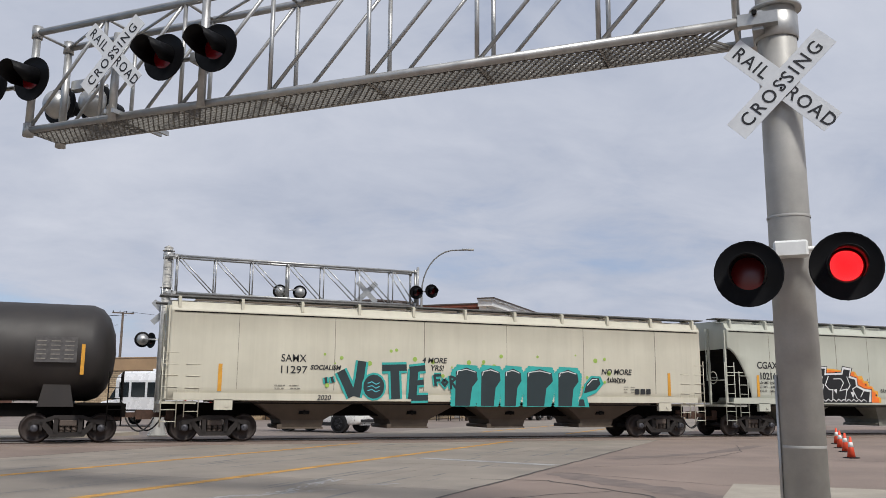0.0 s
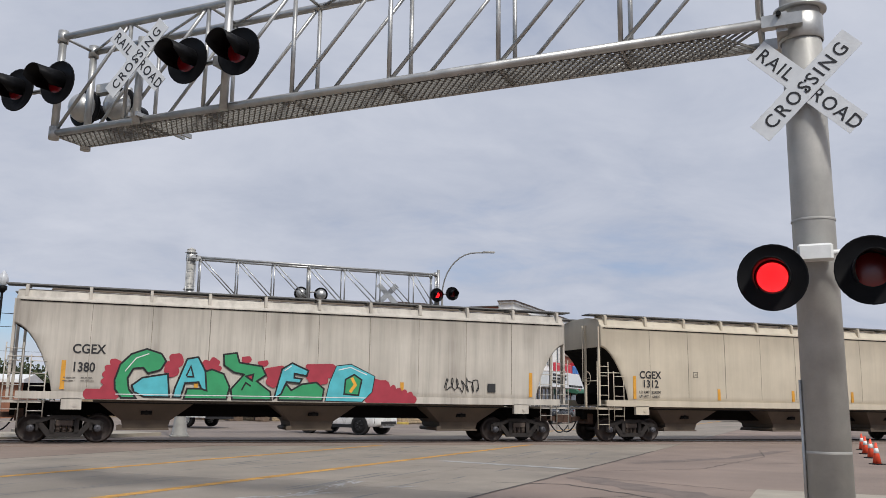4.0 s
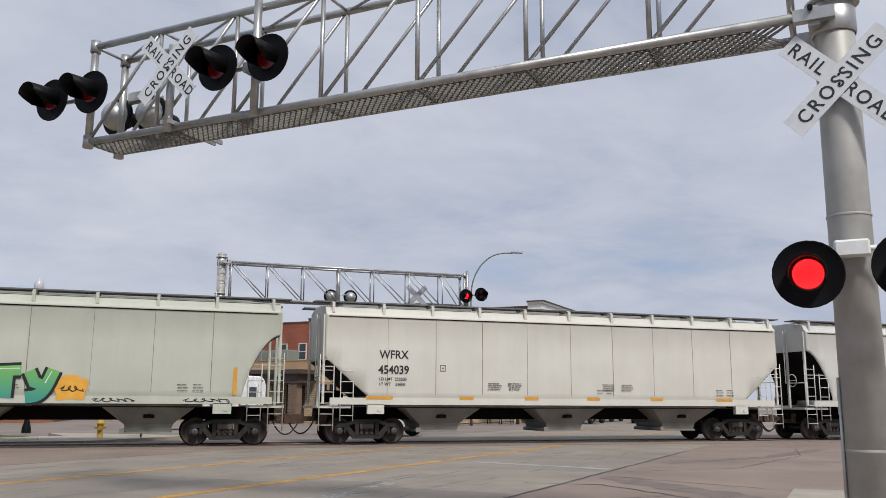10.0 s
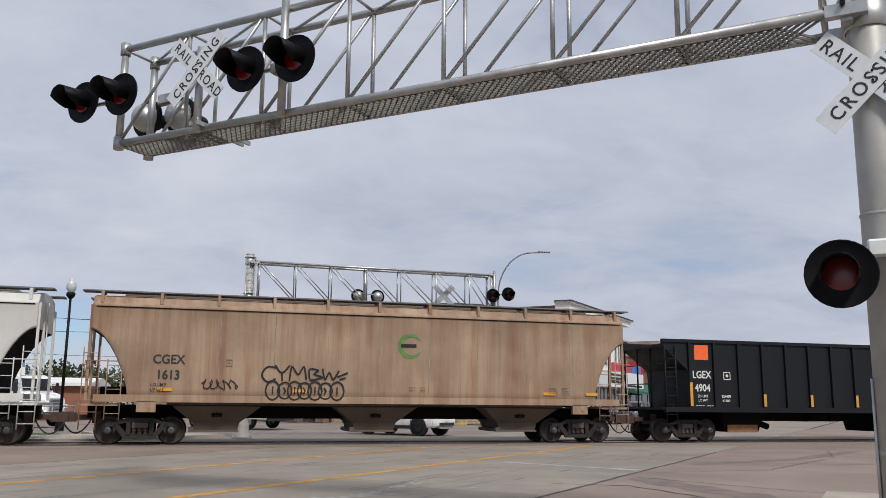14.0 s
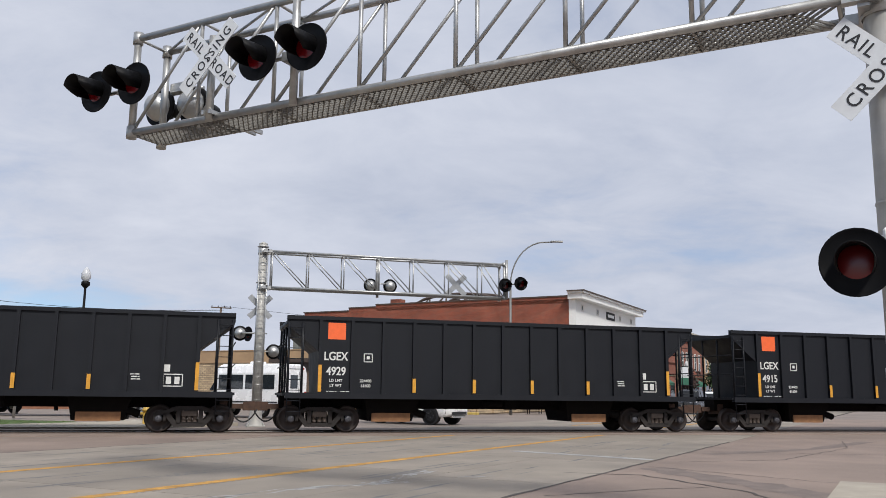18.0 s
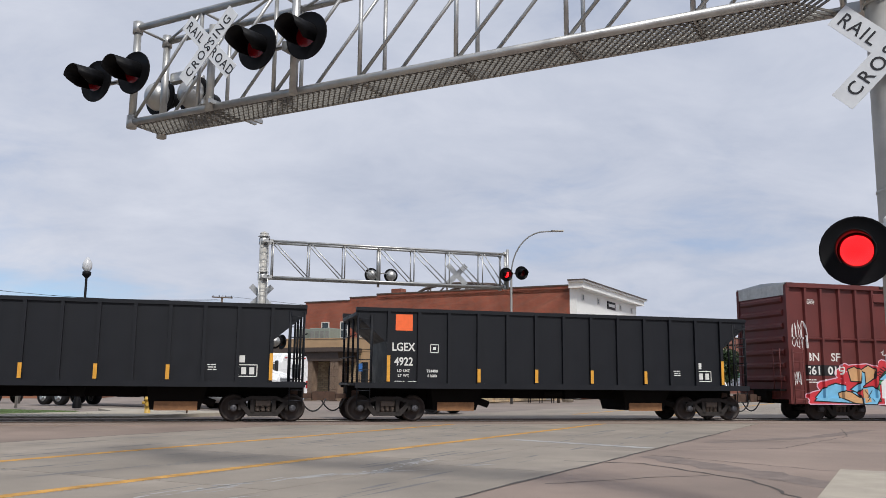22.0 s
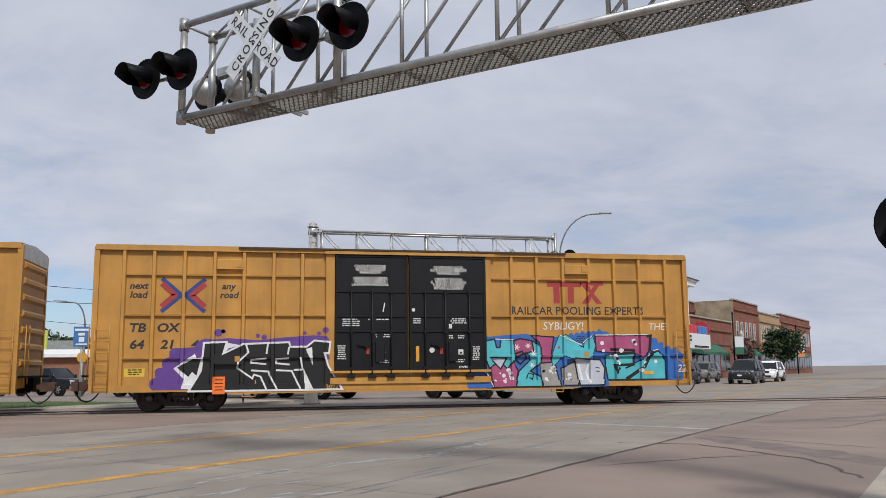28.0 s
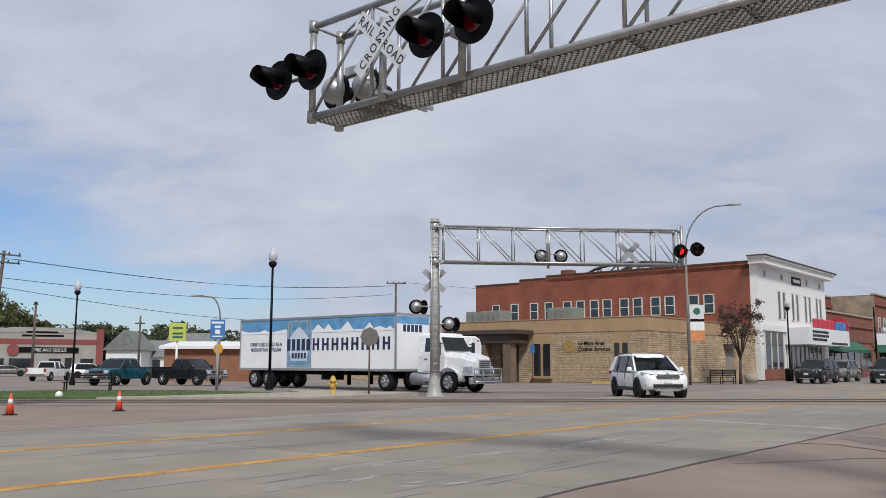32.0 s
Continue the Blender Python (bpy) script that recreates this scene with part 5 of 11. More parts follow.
red = boxcar("oxide red boxcar covered in colourful graffiti", 90.88, 110.57, BOXRED, BOXRED, [-9.01, -8.3, -7.46, -6.7, -5.92, -5.14, -4.32, -3.52, 3.48, 4.26, 5.06, 5.89, 6.74, 7.47, 8.34, 9.13], (3.08,), None, braces=((-5.5, 4.72), (5.45, 4.72)))
tbox1 = boxcar("yellow boxcar with black doors and silver graffiti", 112.7, 132.57, BOXYELLOW, DOORBLACK, YPOSTS, YROWS, braces=YPLATES)
tbox2 = boxcar("yellow boxcar with black doors and bright graffiti", 134.69, 154.5, BOXYELLOW, DOORBLACK, YPOSTS, YROWS, braces=YPLATES)


# ---- town beyond the tracks ----
def road_pose(u, v, z=0.0, turn=0.0):
    x, y, _ = on_road(u, v)
    return pose(x, y, z, 0, 0, 46.5 + turn)


WINFRAME = mat("white_window_frame", (0.62, 0.60, 0.56), 0.5, var=0.06)
WOODBROWN = mat("dark_brown_fascia", (0.07, 0.05, 0.04), 0.6, var=0.15)
AWNINGGREEN = mat("green_awning", (0.03, 0.13, 0.08), 0.7, var=0.12)
SIGNRED = mat("sign_red", (0.5, 0.03, 0.05), 0.5, var=0.1)
SIGNBLUE = mat("sign_blue", (0.05, 0.17, 0.45), 0.5, var=0.1)
HVAC = mat("hvac_grey_green", (0.22, 0.25, 0.22), 0.6, 0.2, var=0.1)
ROOFGREY = mat("grey_shingle", (0.19, 0.20, 0.19), 0.9, var=0.2, scale=2)


def window(parent, x0, x1, z0, z1, y=0.0, sash=True, frame=WINFRAME):
    """A window in a wall that faces -y: frame, pane and sash bar."""
    w = part("window", G().box(x0, x1, y - 0.05, y + 0.06, z0, z0 + 0.09).box(x0, x1, y - 0.05, y + 0.06, z1 - 0.09, z1).box(x0, x0 + 0.1, y - 0.05, y + 0.06, z0, z1).box(x1 - 0.1, x1, y - 0.05, y + 0.06, z0, z1), frame, parent)
    part("pane", G().box(x0 + 0.08, x1 - 0.08, y - 0.01, y + 0.02, z0 + 0.08, z1 - 0.08), DARKGLASS, w)
    if sash:
        zm = (z0 + z1) / 2
        part("sash_bar", G().box(x0 + 0.1, x1 - 0.1, y - 0.035, y, zm - 0.03, zm + 0.03), frame, w)
    return w


def stone_courses(parent, x0, x1, z0, z1, y, material, seed, w=0.55, h=0.2):
    """Uneven proud masonry blocks on a wall that faces -y."""
    rnd = random.Random(seed)
    z, n = z0, 0
    meshes = [G().box(-0.5, 0.5, -1, 0, 0, 1).mesh("stone", material)]
    while z < z1 - 0.05:
        hh = min(h * rnd.uniform(0.7, 1.25), z1 - z)
        x = x0
        while x < x1 - 0.05:
            ww = min(w * rnd.uniform(0.5, 1.4), x1 - x)
            ob = part("stone", meshes[0], None, parent)
            ob.matrix_basis = Matrix.LocRotScale(((x + ww / 2), y, z + 0.01), None, (ww - 0.025, rnd.uniform(0.012, 0.05), hh - 0.025))
            x += ww
            n += 1
        z += hh
    return n


def clinic():
    """The low tan brick building on the corner; local x runs along its front, y away from the viewer."""
    # front plane at u = 52.7; local x = -v
    b = thing("brick_office", "low tan brick office with brown entrance canopy", "building", road_pose(52.7, 26.0, 0, -90))
    L, D, Ht = 30.5, 20.0, 4.5
    wall = part("wall", G().box(-L, 0, 0, D, -0.1, Ht - 0.55), BRICKTAN, b, "tan brick wall")
    part("parapet", G().box(-L - 0.05, 0.05, -0.06, D + 0.05, Ht - 0.95, Ht).box(-L - 0.1, 0.1, -0.1, D, Ht, Ht + 0.06), TANPANEL, b, "smooth tan fascia band")
    part("roof", G().box(-L + 0.3, -0.3, 0.3, D - 0.3, Ht - 0.5, Ht - 0.2), ROOFGREY, b)
    stone_courses(wall, -7.2, -2.6, 0.05, 3.5, 0.0, BRICKTAN, 3, 0.5, 0.17)
    stone_courses(wall, -1.4, -0.05, 0.05, 3.5, 0.0, BRICKTAN, 4, 0.45, 0.17)
    for x0, x1 in ((-9.1, -7.7), (-2.5, -1.5)):
        part("recess_panel", G().box(x0 - 0.1, x1 + 0.1, -0.03, 0.02, 0.0, 3.55), TANPANEL, wall)
        mid = (x0 + x1) / 2
        for a, c in ((x0, mid - 0.12), (mid + 0.12, x1)):
            part("slot_window", G().box(a, c, -0.06, 0.0, 0.45, 2.75), DARKGLASS, wall)
    part("window_sill", G().box(-9.3, -7.5, -0.25, 0.0, 0.25, 0.42), TANPANEL, wall)
    # entrance: brick piers, dark door, canopy
    for x in (-10.0, -12.3, -14.6):
        pier = part("pier", G().box(x - 0.35, x + 0.35, -2.2, -1.5, -0.05, 2.8), mat("brown_stone_pier", (0.20, 0.14, 0.10), 0.9, var=0.25, scale=2), b, "brown stone pier")
        stone_courses(pier, x - 0.35, x + 0.35, 0.02, 2.75, -2.2, MATS["brown_stone_pier"], int(x * 7), 0.35, 0.16)
    part("canopy", G().box(-15.6, -9.1, -2.6, 0.0, 3.45, 3.75).box(-15.3, -9.4, -2.3, -0.2, 2.8, 3.0).box(-12.6, -9.6, -2.3, -0.1, 2.95, 3.5), WOODBROWN, b, "dark brown flat canopy")
    door = part("door", G().box(-11.95, -10.5, -0.09, -0.02, 0.0, 2.6), DARKGLASS, b, "dark glass double door")
    part("door_frame", G().box(-12.0, -11.92, -0.12, 0, 0, 2.7).box(-10.53, -10.45, -0.12, 0, 0, 2.7).box(-11.26, -11.19, -0.12, 0, 0, 2.6).box(-12.0, -10.45, -0.12, 0, 2.6, 2.7), WOODBROWN, door)
    # wall sign: bars for the lettering and a round gold emblem
    sign = part("wall_sign", G().disc(-6.1, -0.075, 2.55, 0.45, 22).lathe([(0.45, -0.075), (0.45, -0.05)], 22, "y", (-6.1, 0, 2.55)), mat("gold_emblem", (0.45, 0.30, 0.10), 0.5, 0.3, var=0.2), b, "round gold emblem")
    for text, z in (("Le Mars Area", 2.62), ("Dialysis Services", 2.22)):
        lettering("lettering", text, 0.27, BLACK, sign, -5.35, -0.085, z, bold=0.006, align="LEFT", shear=0.15)
    for x, wdt in ((-18.6, 1.0), (-17.0, 2.0), (-10.5, 2.4)):
        unit = tagged(thing("rooftop_unit", "grey-green rooftop air conditioner", "air conditioner", b.matrix_basis @ pose(x, 4.0, Ht - 0.2)), group="rooftop units")
        part("casing", G().box(0, wdt, 0, 1.6, 0, 1.35, 0.04), HVAC, unit)
        for k in range(int(wdt / 0.5)):
            part("louvre", G().box(0.1 + k * 0.5, 0.45 + k * 0.5, -0.03, 0.0, 0.2, 1.1), ROOFGREY, unit)
    part("yellow_kerb", G().box(-3.4, 1.2, -1.6, -1.35, -0.02, 0.12, 0.02), mat("kerb_yellow", (0.58, 0.42, 0.10), 0.7, var=0.2), b, "yellow painted kerb")
    # street side
    side = thing("brick_office_side", "long tan brick side wall with pilasters", "wall", road_pose(52.7, 26.0, 0, 0), kind="structure")
    part("stone_skin", G().box(0.1, 15.5, -0.06, -0.006, 0, 3.45), BRICKTAN, side)
    for k in range(3):
        x = 0.5 + k * 2.6
        part("pilaster", G().box(x, x + 0.7, -0.22, -0.062, 0, 3.5), BRICKTAN, side)
    part("side_door", G().box(13.3, 14.4, -0.10, -0.062, 0.02, 2.3), mat("grey_brown_door", (0.25, 0.23, 0.21), 0.6, var=0.1), side, "plain grey steel door")
    part("door_hood", G().box(12.9, 14.8, -0.5, -0.062, 2.5, 2.9), WOODBROWN, side)
    return b


def theatre():
    b = thing("brick_theatre", "two-storey red brick theatre with a white front", "building", road_pose(73.0, 26.0, 0, -90))
    Ltot, D = 30.0, 20.0
    wall = part("wall", G().box(-Ltot, -0.02, 0, D - 0.3, -0.1, 9.6), BRICKRED, b, "weathered red brick wall")
    for x0, x1, z in ((-24.3, -0.02, 9.9), (-21.0, -0.02, 10.12)):
        part("parapet_step", G().box(x0, x1, -0.01, 0.4, 9.55, z), BRICKRED, b)
    part("coping", G().box(-Ltot - 0.1, -24.3, -0.08, 0.5, 9.6, 9.72).box(-24.3, -21.0, -0.08, 0.5, 9.9, 10.02).box(-21.0, 0, -0.08, 0.5, 10.12, 10.24), WOODBROWN, b, "dark coping")
    for a in (-27.3, -24.9, -22.5, -20.7, -18.55, -17.05, -15.5, -14.1, -12.3, -10.9, -9.1, -7.7, -5.4, -4.0):
        window(wall, a - 0.5, a + 0.5, 5.75, 7.5, -0.02)
    # the bowed frame on the roof
    for y, cx, half, rise in ((3.0, -13.4, 4.8, 1.55), (6.0, -12.4, 4.0, 1.75)):
        g = G()
        arc = [(cx - half * math.cos(math.pi * k / 14), y, 9.7 + rise * math.sin(math.pi * k / 14) ** 0.7) for k in range(15)]
        g.tube(arc, 0.16, 6)
        part("roof_bow", g, WOODBROWN, b, "bowed dark roof frame")
        for k in range(2, 13, 2):
            part("roof_strut", G().cyl((arc[k][0], y, 9.5), arc[k], 0.10, 6), WOODBROWN, b)
            part("roof_strut", G().cyl((arc[k][0], y, 9.6), arc[min(k + 2, 12)], 0.08, 6), WOODBROWN, b)
    part("chimney", G().box(-20.5, -19.3, 2, 3, 9.6, 10.9), BRICKRED, b)
    # white street front along v = 26
    f = thing("theatre_front", "white painted theatre front with cornice and marquee", "facade", road_pose(73.0, 26.0, 0, 0))
    wl = part("front_wall", G().box(-0.02, 19.5, -0.35, 0.3, 0, 9.9), WHITEPAINT, f, "white painted brick front")
    part("cornice", G().prism([(-0.6, 9.85), (19.9, 9.85), (19.9, 10.35), (-0.6, 10.35)], -1.15, 0.2).box(-0.8, 20.1, -1.35, 0.2, 10.35, 10.5), WHITEPAINT, f, "deep white cornice")
    part("cornice_top", G().box(-0.9, 20.2, -1.45, 0.2, 10.5, 10.6), WOODBROWN, f)
    for a in (5.2, 6.5, 9.0, 10.3, 12.8, 14.1, 16.4, 17.6):
        window(wl, a - 0.4, a + 0.4, 5.3, 7.9, -0.36, False)
    for a in (1.7, 6.2, 13.5, 17.6):
        window(wl, a - 0.3, a + 0.3, 8.9, 9.5, -0.36, False)
    part("name_panel", G().box(9.0, 11.6, -0.42, -0.34, 8.75, 9.5), BLACK, wl)
    part("name_bar", G().box(9.3, 11.3, -0.44, -0.42, 8.98, 9.27), WHITEPAINT, wl)
    part("canopy_band", G().box(0.6, 19.4, -0.6, -0.35, 4.2, 4.75), WHITEPAINT, f)
    mq = part("marquee", G().box(6.2, 19.0, -2.6, -0.36, 3.1, 4.6), mat("marquee_white", (0.70, 0.72, 0.74), 0.5, var=0.04), f, "white lit-board marquee")
    x = 7.0
    for k in range(26):
        part("marquee_letter", G().box(7.0 + (k % 9) * 0.55, 7.4 + (k % 9) * 0.55, -2.63, -2.6, 4.15 - (k // 9) * 0.35, 4.38 - (k // 9) * 0.35), BLACK, mq)
    for k in range(10):
        part("marquee_letter", G().box(12.8 + k * 0.55, 13.2 + k * 0.55, -2.63, -2.6, 3.2, 3.4), BLACK, mq)
    for k in range(5):
        part("sign_shape", G().box(8.0 + k * 1.35, 9.1 + k * 1.35, -2.5, -2.3, 4.65, 5.5, 0.1), SIGNRED, mq, "red sign shape")
    for k in range(3):
        part("sign_shape", G().box(15.2 + k * 1.2, 16.1 + k * 1.2, -2.5, -2.3, 4.65, 5.45, 0.1), SIGNBLUE, mq, "blue sign shape")
    # shop windows and doors
    part("shop_window", G().box(0.9, 5.6, -0.42, -0.34, 0.9, 4.1), DARKGLASS, f, "large shop window")
    part("bulkhead", G().box(0.8, 5.7, -0.5, -0.34, 0.0, 0.9), BRICKRED, f)
    for x in (0.8, 2.4, 4.0, 5.6):
        part("mullion", G().box(x - 0.06, x + 0.06, -0.5, -0.34, 0.9, 4.15), WINFRAME, f)
    part("entrance_glass", G().box(6.6, 17.2, -0.40, -0.34, 0.1, 3.05), DARKGLASS, f, "glazed theatre entrance")
    for k in range(9):
        part("entrance_mullion", G().box(6.6 + k * 1.3, 6.72 + k * 1.3, -0.48, -0.34, 0.0, 3.1), WINFRAME, f)
    part("pilaster", G().box(17.6, 18.9, -0.6, -0.34, 0, 4.2), WHITEPAINT, f)


def shops():
    specs = [(93.0, 20.0, 6.8, BRICKRED, "low red brick shop with green awning", True), (98.0, 16.5, 9.7, BRICKRED, "red brick shop block with tan side wall", False),
             (114.8, 15.0, 9.9, BRICKRED, "two-storey red brick shop", True), (130.2, 16.0, 9.0, TANPANEL, "pale stone-fronted two-storey shop", False), (146.6, 30.0, 9.6, BRICKRED, "red brick shop row", True)]
    for k, (u, w, h, m, label, aw) in enumerate(specs):
        v0 = 26.0 if k != 1 else 31.0
        b = thing("shop", label, "building", road_pose(u, v0, 0, 0), "shop row")
        wall = part("wall", G().box(0.02, w, 0, 18, -0.1, h), m, b)
        part("side_wall", G().box(-0.03, 0.02, 0.05, 17.9, 0, h - 0.05), mat("peeling_tan_wall", (0.36, 0.29, 0.20), 0.9, var=0.3, scale=0.6), b, "tan plastered side wall")
        part("coping", G().box(-0.1, w + 0.05, -0.15, 0.5, h, h + 0.18), PALECON, b)
        part("cornice_band", G().box(0, w, -0.18, 0.0, h - 1.3, h - 0.9), m, b)
        n = int(w / 2.6)
        for j in range(n):
            if h > 8:
                window(wall, 0.9 + j * 2.6, 2.1 + j * 2.6, 4.8, 7.2, -0.02)
            part("shop_window", G().box(0.5 + j * 2.6, 2.6 + j * 2.6, -0.05, 0.0, 0.7, 2.9), DARKGLASS, b)
        if aw:
            part("awning", G().prism([(0.4, 3.9), (w - 0.4, 3.9), (w - 0.4, 3.85), (0.4, 3.85)], -0.1, 0.0).loft([[(x, 0, 3.9), (x, -1.5, 2.9), (x, -1.5, 2.6), (x, 0, 2.9)] for x in (0.4, w * 0.6)]), AWNINGGREEN, b, "sloping green awning")
    red_sign = solo("shop_sign", G().cyl((0, -0.15, 0), (0, 0.15, 0), 1.0, 24).box(-0.55, 0.55, -0.15, 0.15, -2.3, -0.5), SIGNRED, "tall rounded red shop sign", "sign", road_pose(95.2, 25.2, 5.2, 90))


def far_left():
    # fire station
    b = thing("fire_station", "grey brick fire station with red bands", "building", pose(-67.52, 122.80, 0, 0, 0, 26.12))
    wall = part("wall", G().box(10.5, 25.0, 0, 14, -0.1, 5.4).prism([(10.5, 5.3), (25, 5.3), (25, 5.5), (20.5, 6.1), (14.0, 6.1), (10.5, 5.6)], 0.0, 0.4), GREYBRICK, b, "grey block wall")
    part("garage_wing", G().box(-2.4, 10.4, 0.5, 14, -0.1, 4.9), GREYBRICK, b, "grey garage wing")
    part("coping", G().box(-2.5, 10.4, 0.4, 0.9, 4.9, 5.05), WOODBROWN, b)
    part("red_band", G().box(11.0, 24.5, -0.05, 0.0, 3.9, 4.6), mat("dull_red_band", (0.25, 0.07, 0.06), 0.8, var=0.12), b, "dull red band")
    for x in (10.2, 24.5):
        part("red_pier", G().box(x, x + 0.9, -0.25, 0.6, 0, 6.0), MATS["dull_red_band"], b)
    sign = part("name_board", G().box(14.3, 22.2, -0.12, -0.03, 2.85, 3.55), BLACK, b, "black name board")
    part("badge", G().cyl((14.0, -0.2, 3.2), (14.0, -0.1, 3.2), 0.75, 20), MATS["dull_red_band"], b, "round red badge")
    lettering("lettering", "FIRE AND RESCUE", 0.42, WHITETEXT, b, 18.6, -0.14, 2.99, stretch=0.85, bold=0.008)
    part("parapet_trim", G().box(15.5, 19.5, -0.03, 0.0, 5.35, 5.6).box(15.0, 20.2, -0.03, 0.0, 4.9, 5.15), BLACK, b)
    for x0, x1, z1 in ((11.4, 13.0, 2.1), (13.6, 16.6, 2.1), (18.5, 20.0, 2.1), (20.5, 21.4, 2.2), (22.5, 24.2, 2.1)):
        part("window", G().box(x0, x1, -0.06, 0.0, 0.3 if x0 != 20.5 else 0.0, z1), DARKGLASS, b)
    for x in (-2.0, -0.2, 3.2, 6.2, 8.2):
        part("garage_door", G().box(x, x + 1.6, 0.44, 0.5, 0, 3.1), WHITEPAINT, b, "white garage door")
    # houses and the long low brick building
    for k, (x, y, w, h) in enumerate(((-35.3, 112.7, 4.4, 3.4), (-32.7, 117.6, 5, 2.6), (-30.2, 122.4, 6, 3.8))):
        hs = thing("house", "small pale house with a grey shingle roof", "house", pose(x, y, 0), "houses")
        part("wall", G().box(0, w, 0, 7, -0.1, h), WHITEPAINT, hs)
        part("roof", G().loft([[(-0.4, -0.4, h), (w / 2, -0.4, h + 2.6), (w + 0.4, -0.4, h)], [(-0.4, 7.4, h), (w / 2, 7.4, h + 2.6), (w + 0.4, 7.4, h)]]) if k == 0 else G().loft([[(-0.4, -0.4, h), (-0.4, 3.5, h + 2.3), (-0.4, 7.4, h)], [(w + 0.4, -0.4, h), (w + 0.4, 3.5, h + 2.3), (w + 0.4, 7.4, h)]]), ROOFGREY, hs, "grey shingle roof")
        part("window", G().box(w * 0.4, w * 0.6, -0.05, 0.0, 1.0, 2.2), DARKGLASS, hs)
    b = thing("long_brick_building", "long low brick building with a white roof edge", "building", pose(-22.2, 89.3, 0, 0, 0, -4))
    part("wall", G().box(0, 13, 0, 10, -0.1, 3.2), mat("brown_brick", (0.27, 0.12, 0.07), 0.9, var=0.15, scale=0.8), b)
    part("roof", G().loft([[(-0.4, -0.6, 3.2), (-0.4, -0.6, 3.5), (-0.4, 5, 4.1), (-0.4, 10.5, 3.5), (-0.4, 10.5, 3.2)], [(13.4, -0.6, 3.2), (13.4, -0.6, 3.5), (13.4, 5, 4.1), (13.4, 10.5, 3.5), (13.4, 10.5, 3.2)]]), WHITEPAINT, b, "white metal roof")
    # low stone park sign
    s = thing("stone_park_sign", "low brown brick park sign wall", "sign", pose(-33.34, 51.27, 0, 0, 0, 20))
    w = part("wall", G().box(0, 6.2, 0, 0.6, 0, 1.15), mat("brown_sign_brick", (0.15, 0.09, 0.07), 0.9, var=0.25, scale=2), s)
    stone_courses(w, 0, 6.2, 0.05, 1.1, 0.0, MATS["brown_sign_brick"], 9, 0.5, 0.18)
    part("cap", G().box(-0.1, 6.3, -0.1, 0.7, 1.15, 1.27), PALECON, s)
    part("plaque", G().box(4.6, 5.6, -0.09, -0.06, 0.25, 0.95), BLACK, s)
    for k in range(8):
        part("letter_bar", G().box(1.0 + k * 0.3, 1.2 + k * 0.3, -0.08, -0.05, 0.65, 0.9), WOODBROWN, s)


clinic()
theatre()
shops()
far_left()


# ---- trees ----
def tree(name, label, at, height, spread, trunk_h, trunk_r, leaf_m, leaves, leaf_size, seed, gaps=0.0):
    rnd = random.Random(seed)
    t = thing(name, label, "tree", pose(*at))
    g = G()
    g.cyl((0, 0, -0.1), (0.05, 0.02, trunk_h), trunk_r, 10, trunk_r * 0.7)
    tips = []
    for k in range(9):
        a = k * 2.4 + rnd.uniform(-0.4, 0.4)
        r = spread * rnd.uniform(0.45, 0.85)
        z = trunk_h + (height - trunk_h) * rnd.uniform(0.3, 0.85)
        tip = Vector((r * math.cos(a) * 0.9, r * math.sin(a) * 0.9, z))
        base = Vector((0.05, 0.02, trunk_h * rnd.uniform(0.75, 1.0)))
        mid = base.lerp(tip, 0.5) + Vector((0, 0, 0.15 * height * rnd.random()))
        g.cyl(base, mid, trunk_r * 0.45, 7, trunk_r * 0.28)
        g.cyl(mid, tip, trunk_r * 0.28, 6, trunk_r * 0.08)
        tips += [mid, tip]
        for j in range(3):
            q = mid.lerp(tip, rnd.random()) + Vector((rnd.uniform(-1, 1), rnd.uniform(-1, 1), rnd.uniform(-0.3, 0.9))) * spread * 0.28
            g.cyl(mid.lerp(tip, 0.4), q, trunk_r * 0.12, 5, trunk_r * 0.05)
            tips.append(q)
    part("trunk", g, BARK, t, "branching trunk")
    # leaves: small crossed blades gathered in clumps
    vs, fs = [], []
    clumps = []
    cz, rz = trunk_h + (height - trunk_h) * 0.5, (height - trunk_h) * 0.55
    while len(clumps) < 60:
        p = Vector((rnd.uniform(-1, 1), rnd.uniform(-1, 1), rnd.uniform(-1, 1)))
        if p.length > 1 or p.length < 0.35:
            continue
        wob = 0.82 + 0.3 * noise.noise(p * 2.3 + Vector((seed, 0, 0)))
        clumps.append((Vector((p.x * spread * wob, p.y * spread * wob, cz + p.z * rz * wob)), spread * rnd.uniform(0.16, 0.30)))
    for _ in range(leaves):
        c, r = clumps[rnd.randrange(len(clumps))] if rnd.random() > gaps else (tips[rnd.randrange(len(tips))], spread * 0.14)
        p = c + Vector((rnd.gauss(0, 0.5), rnd.gauss(0, 0.5), rnd.gauss(0, 0.42))) * r
        s = leaf_size * rnd.uniform(0.6, 1.3)
        a, b = Vector((rnd.gauss(0, 1), rnd.gauss(0, 1), rnd.gauss(0, 1))).normalized(), Vector((rnd.gauss(0, 1), rnd.gauss(0, 1), rnd.gauss(0, 1))).normalized()
        b = (b - a * a.dot(b)).normalized()
        o = len(vs)
        vs += [p - a * s, p + b * s * 0.55, p + a * s, p - b * s * 0.55]
        fs.append((o, o + 1, o + 2, o + 3))
    me = bpy.data.meshes.new("crown")
    me.from_pydata([tuple(v) for v in vs], [], fs)
    me.materials.append(leaf_m)
    part("crown", me, None, t, "uneven leafy crown")
    return t


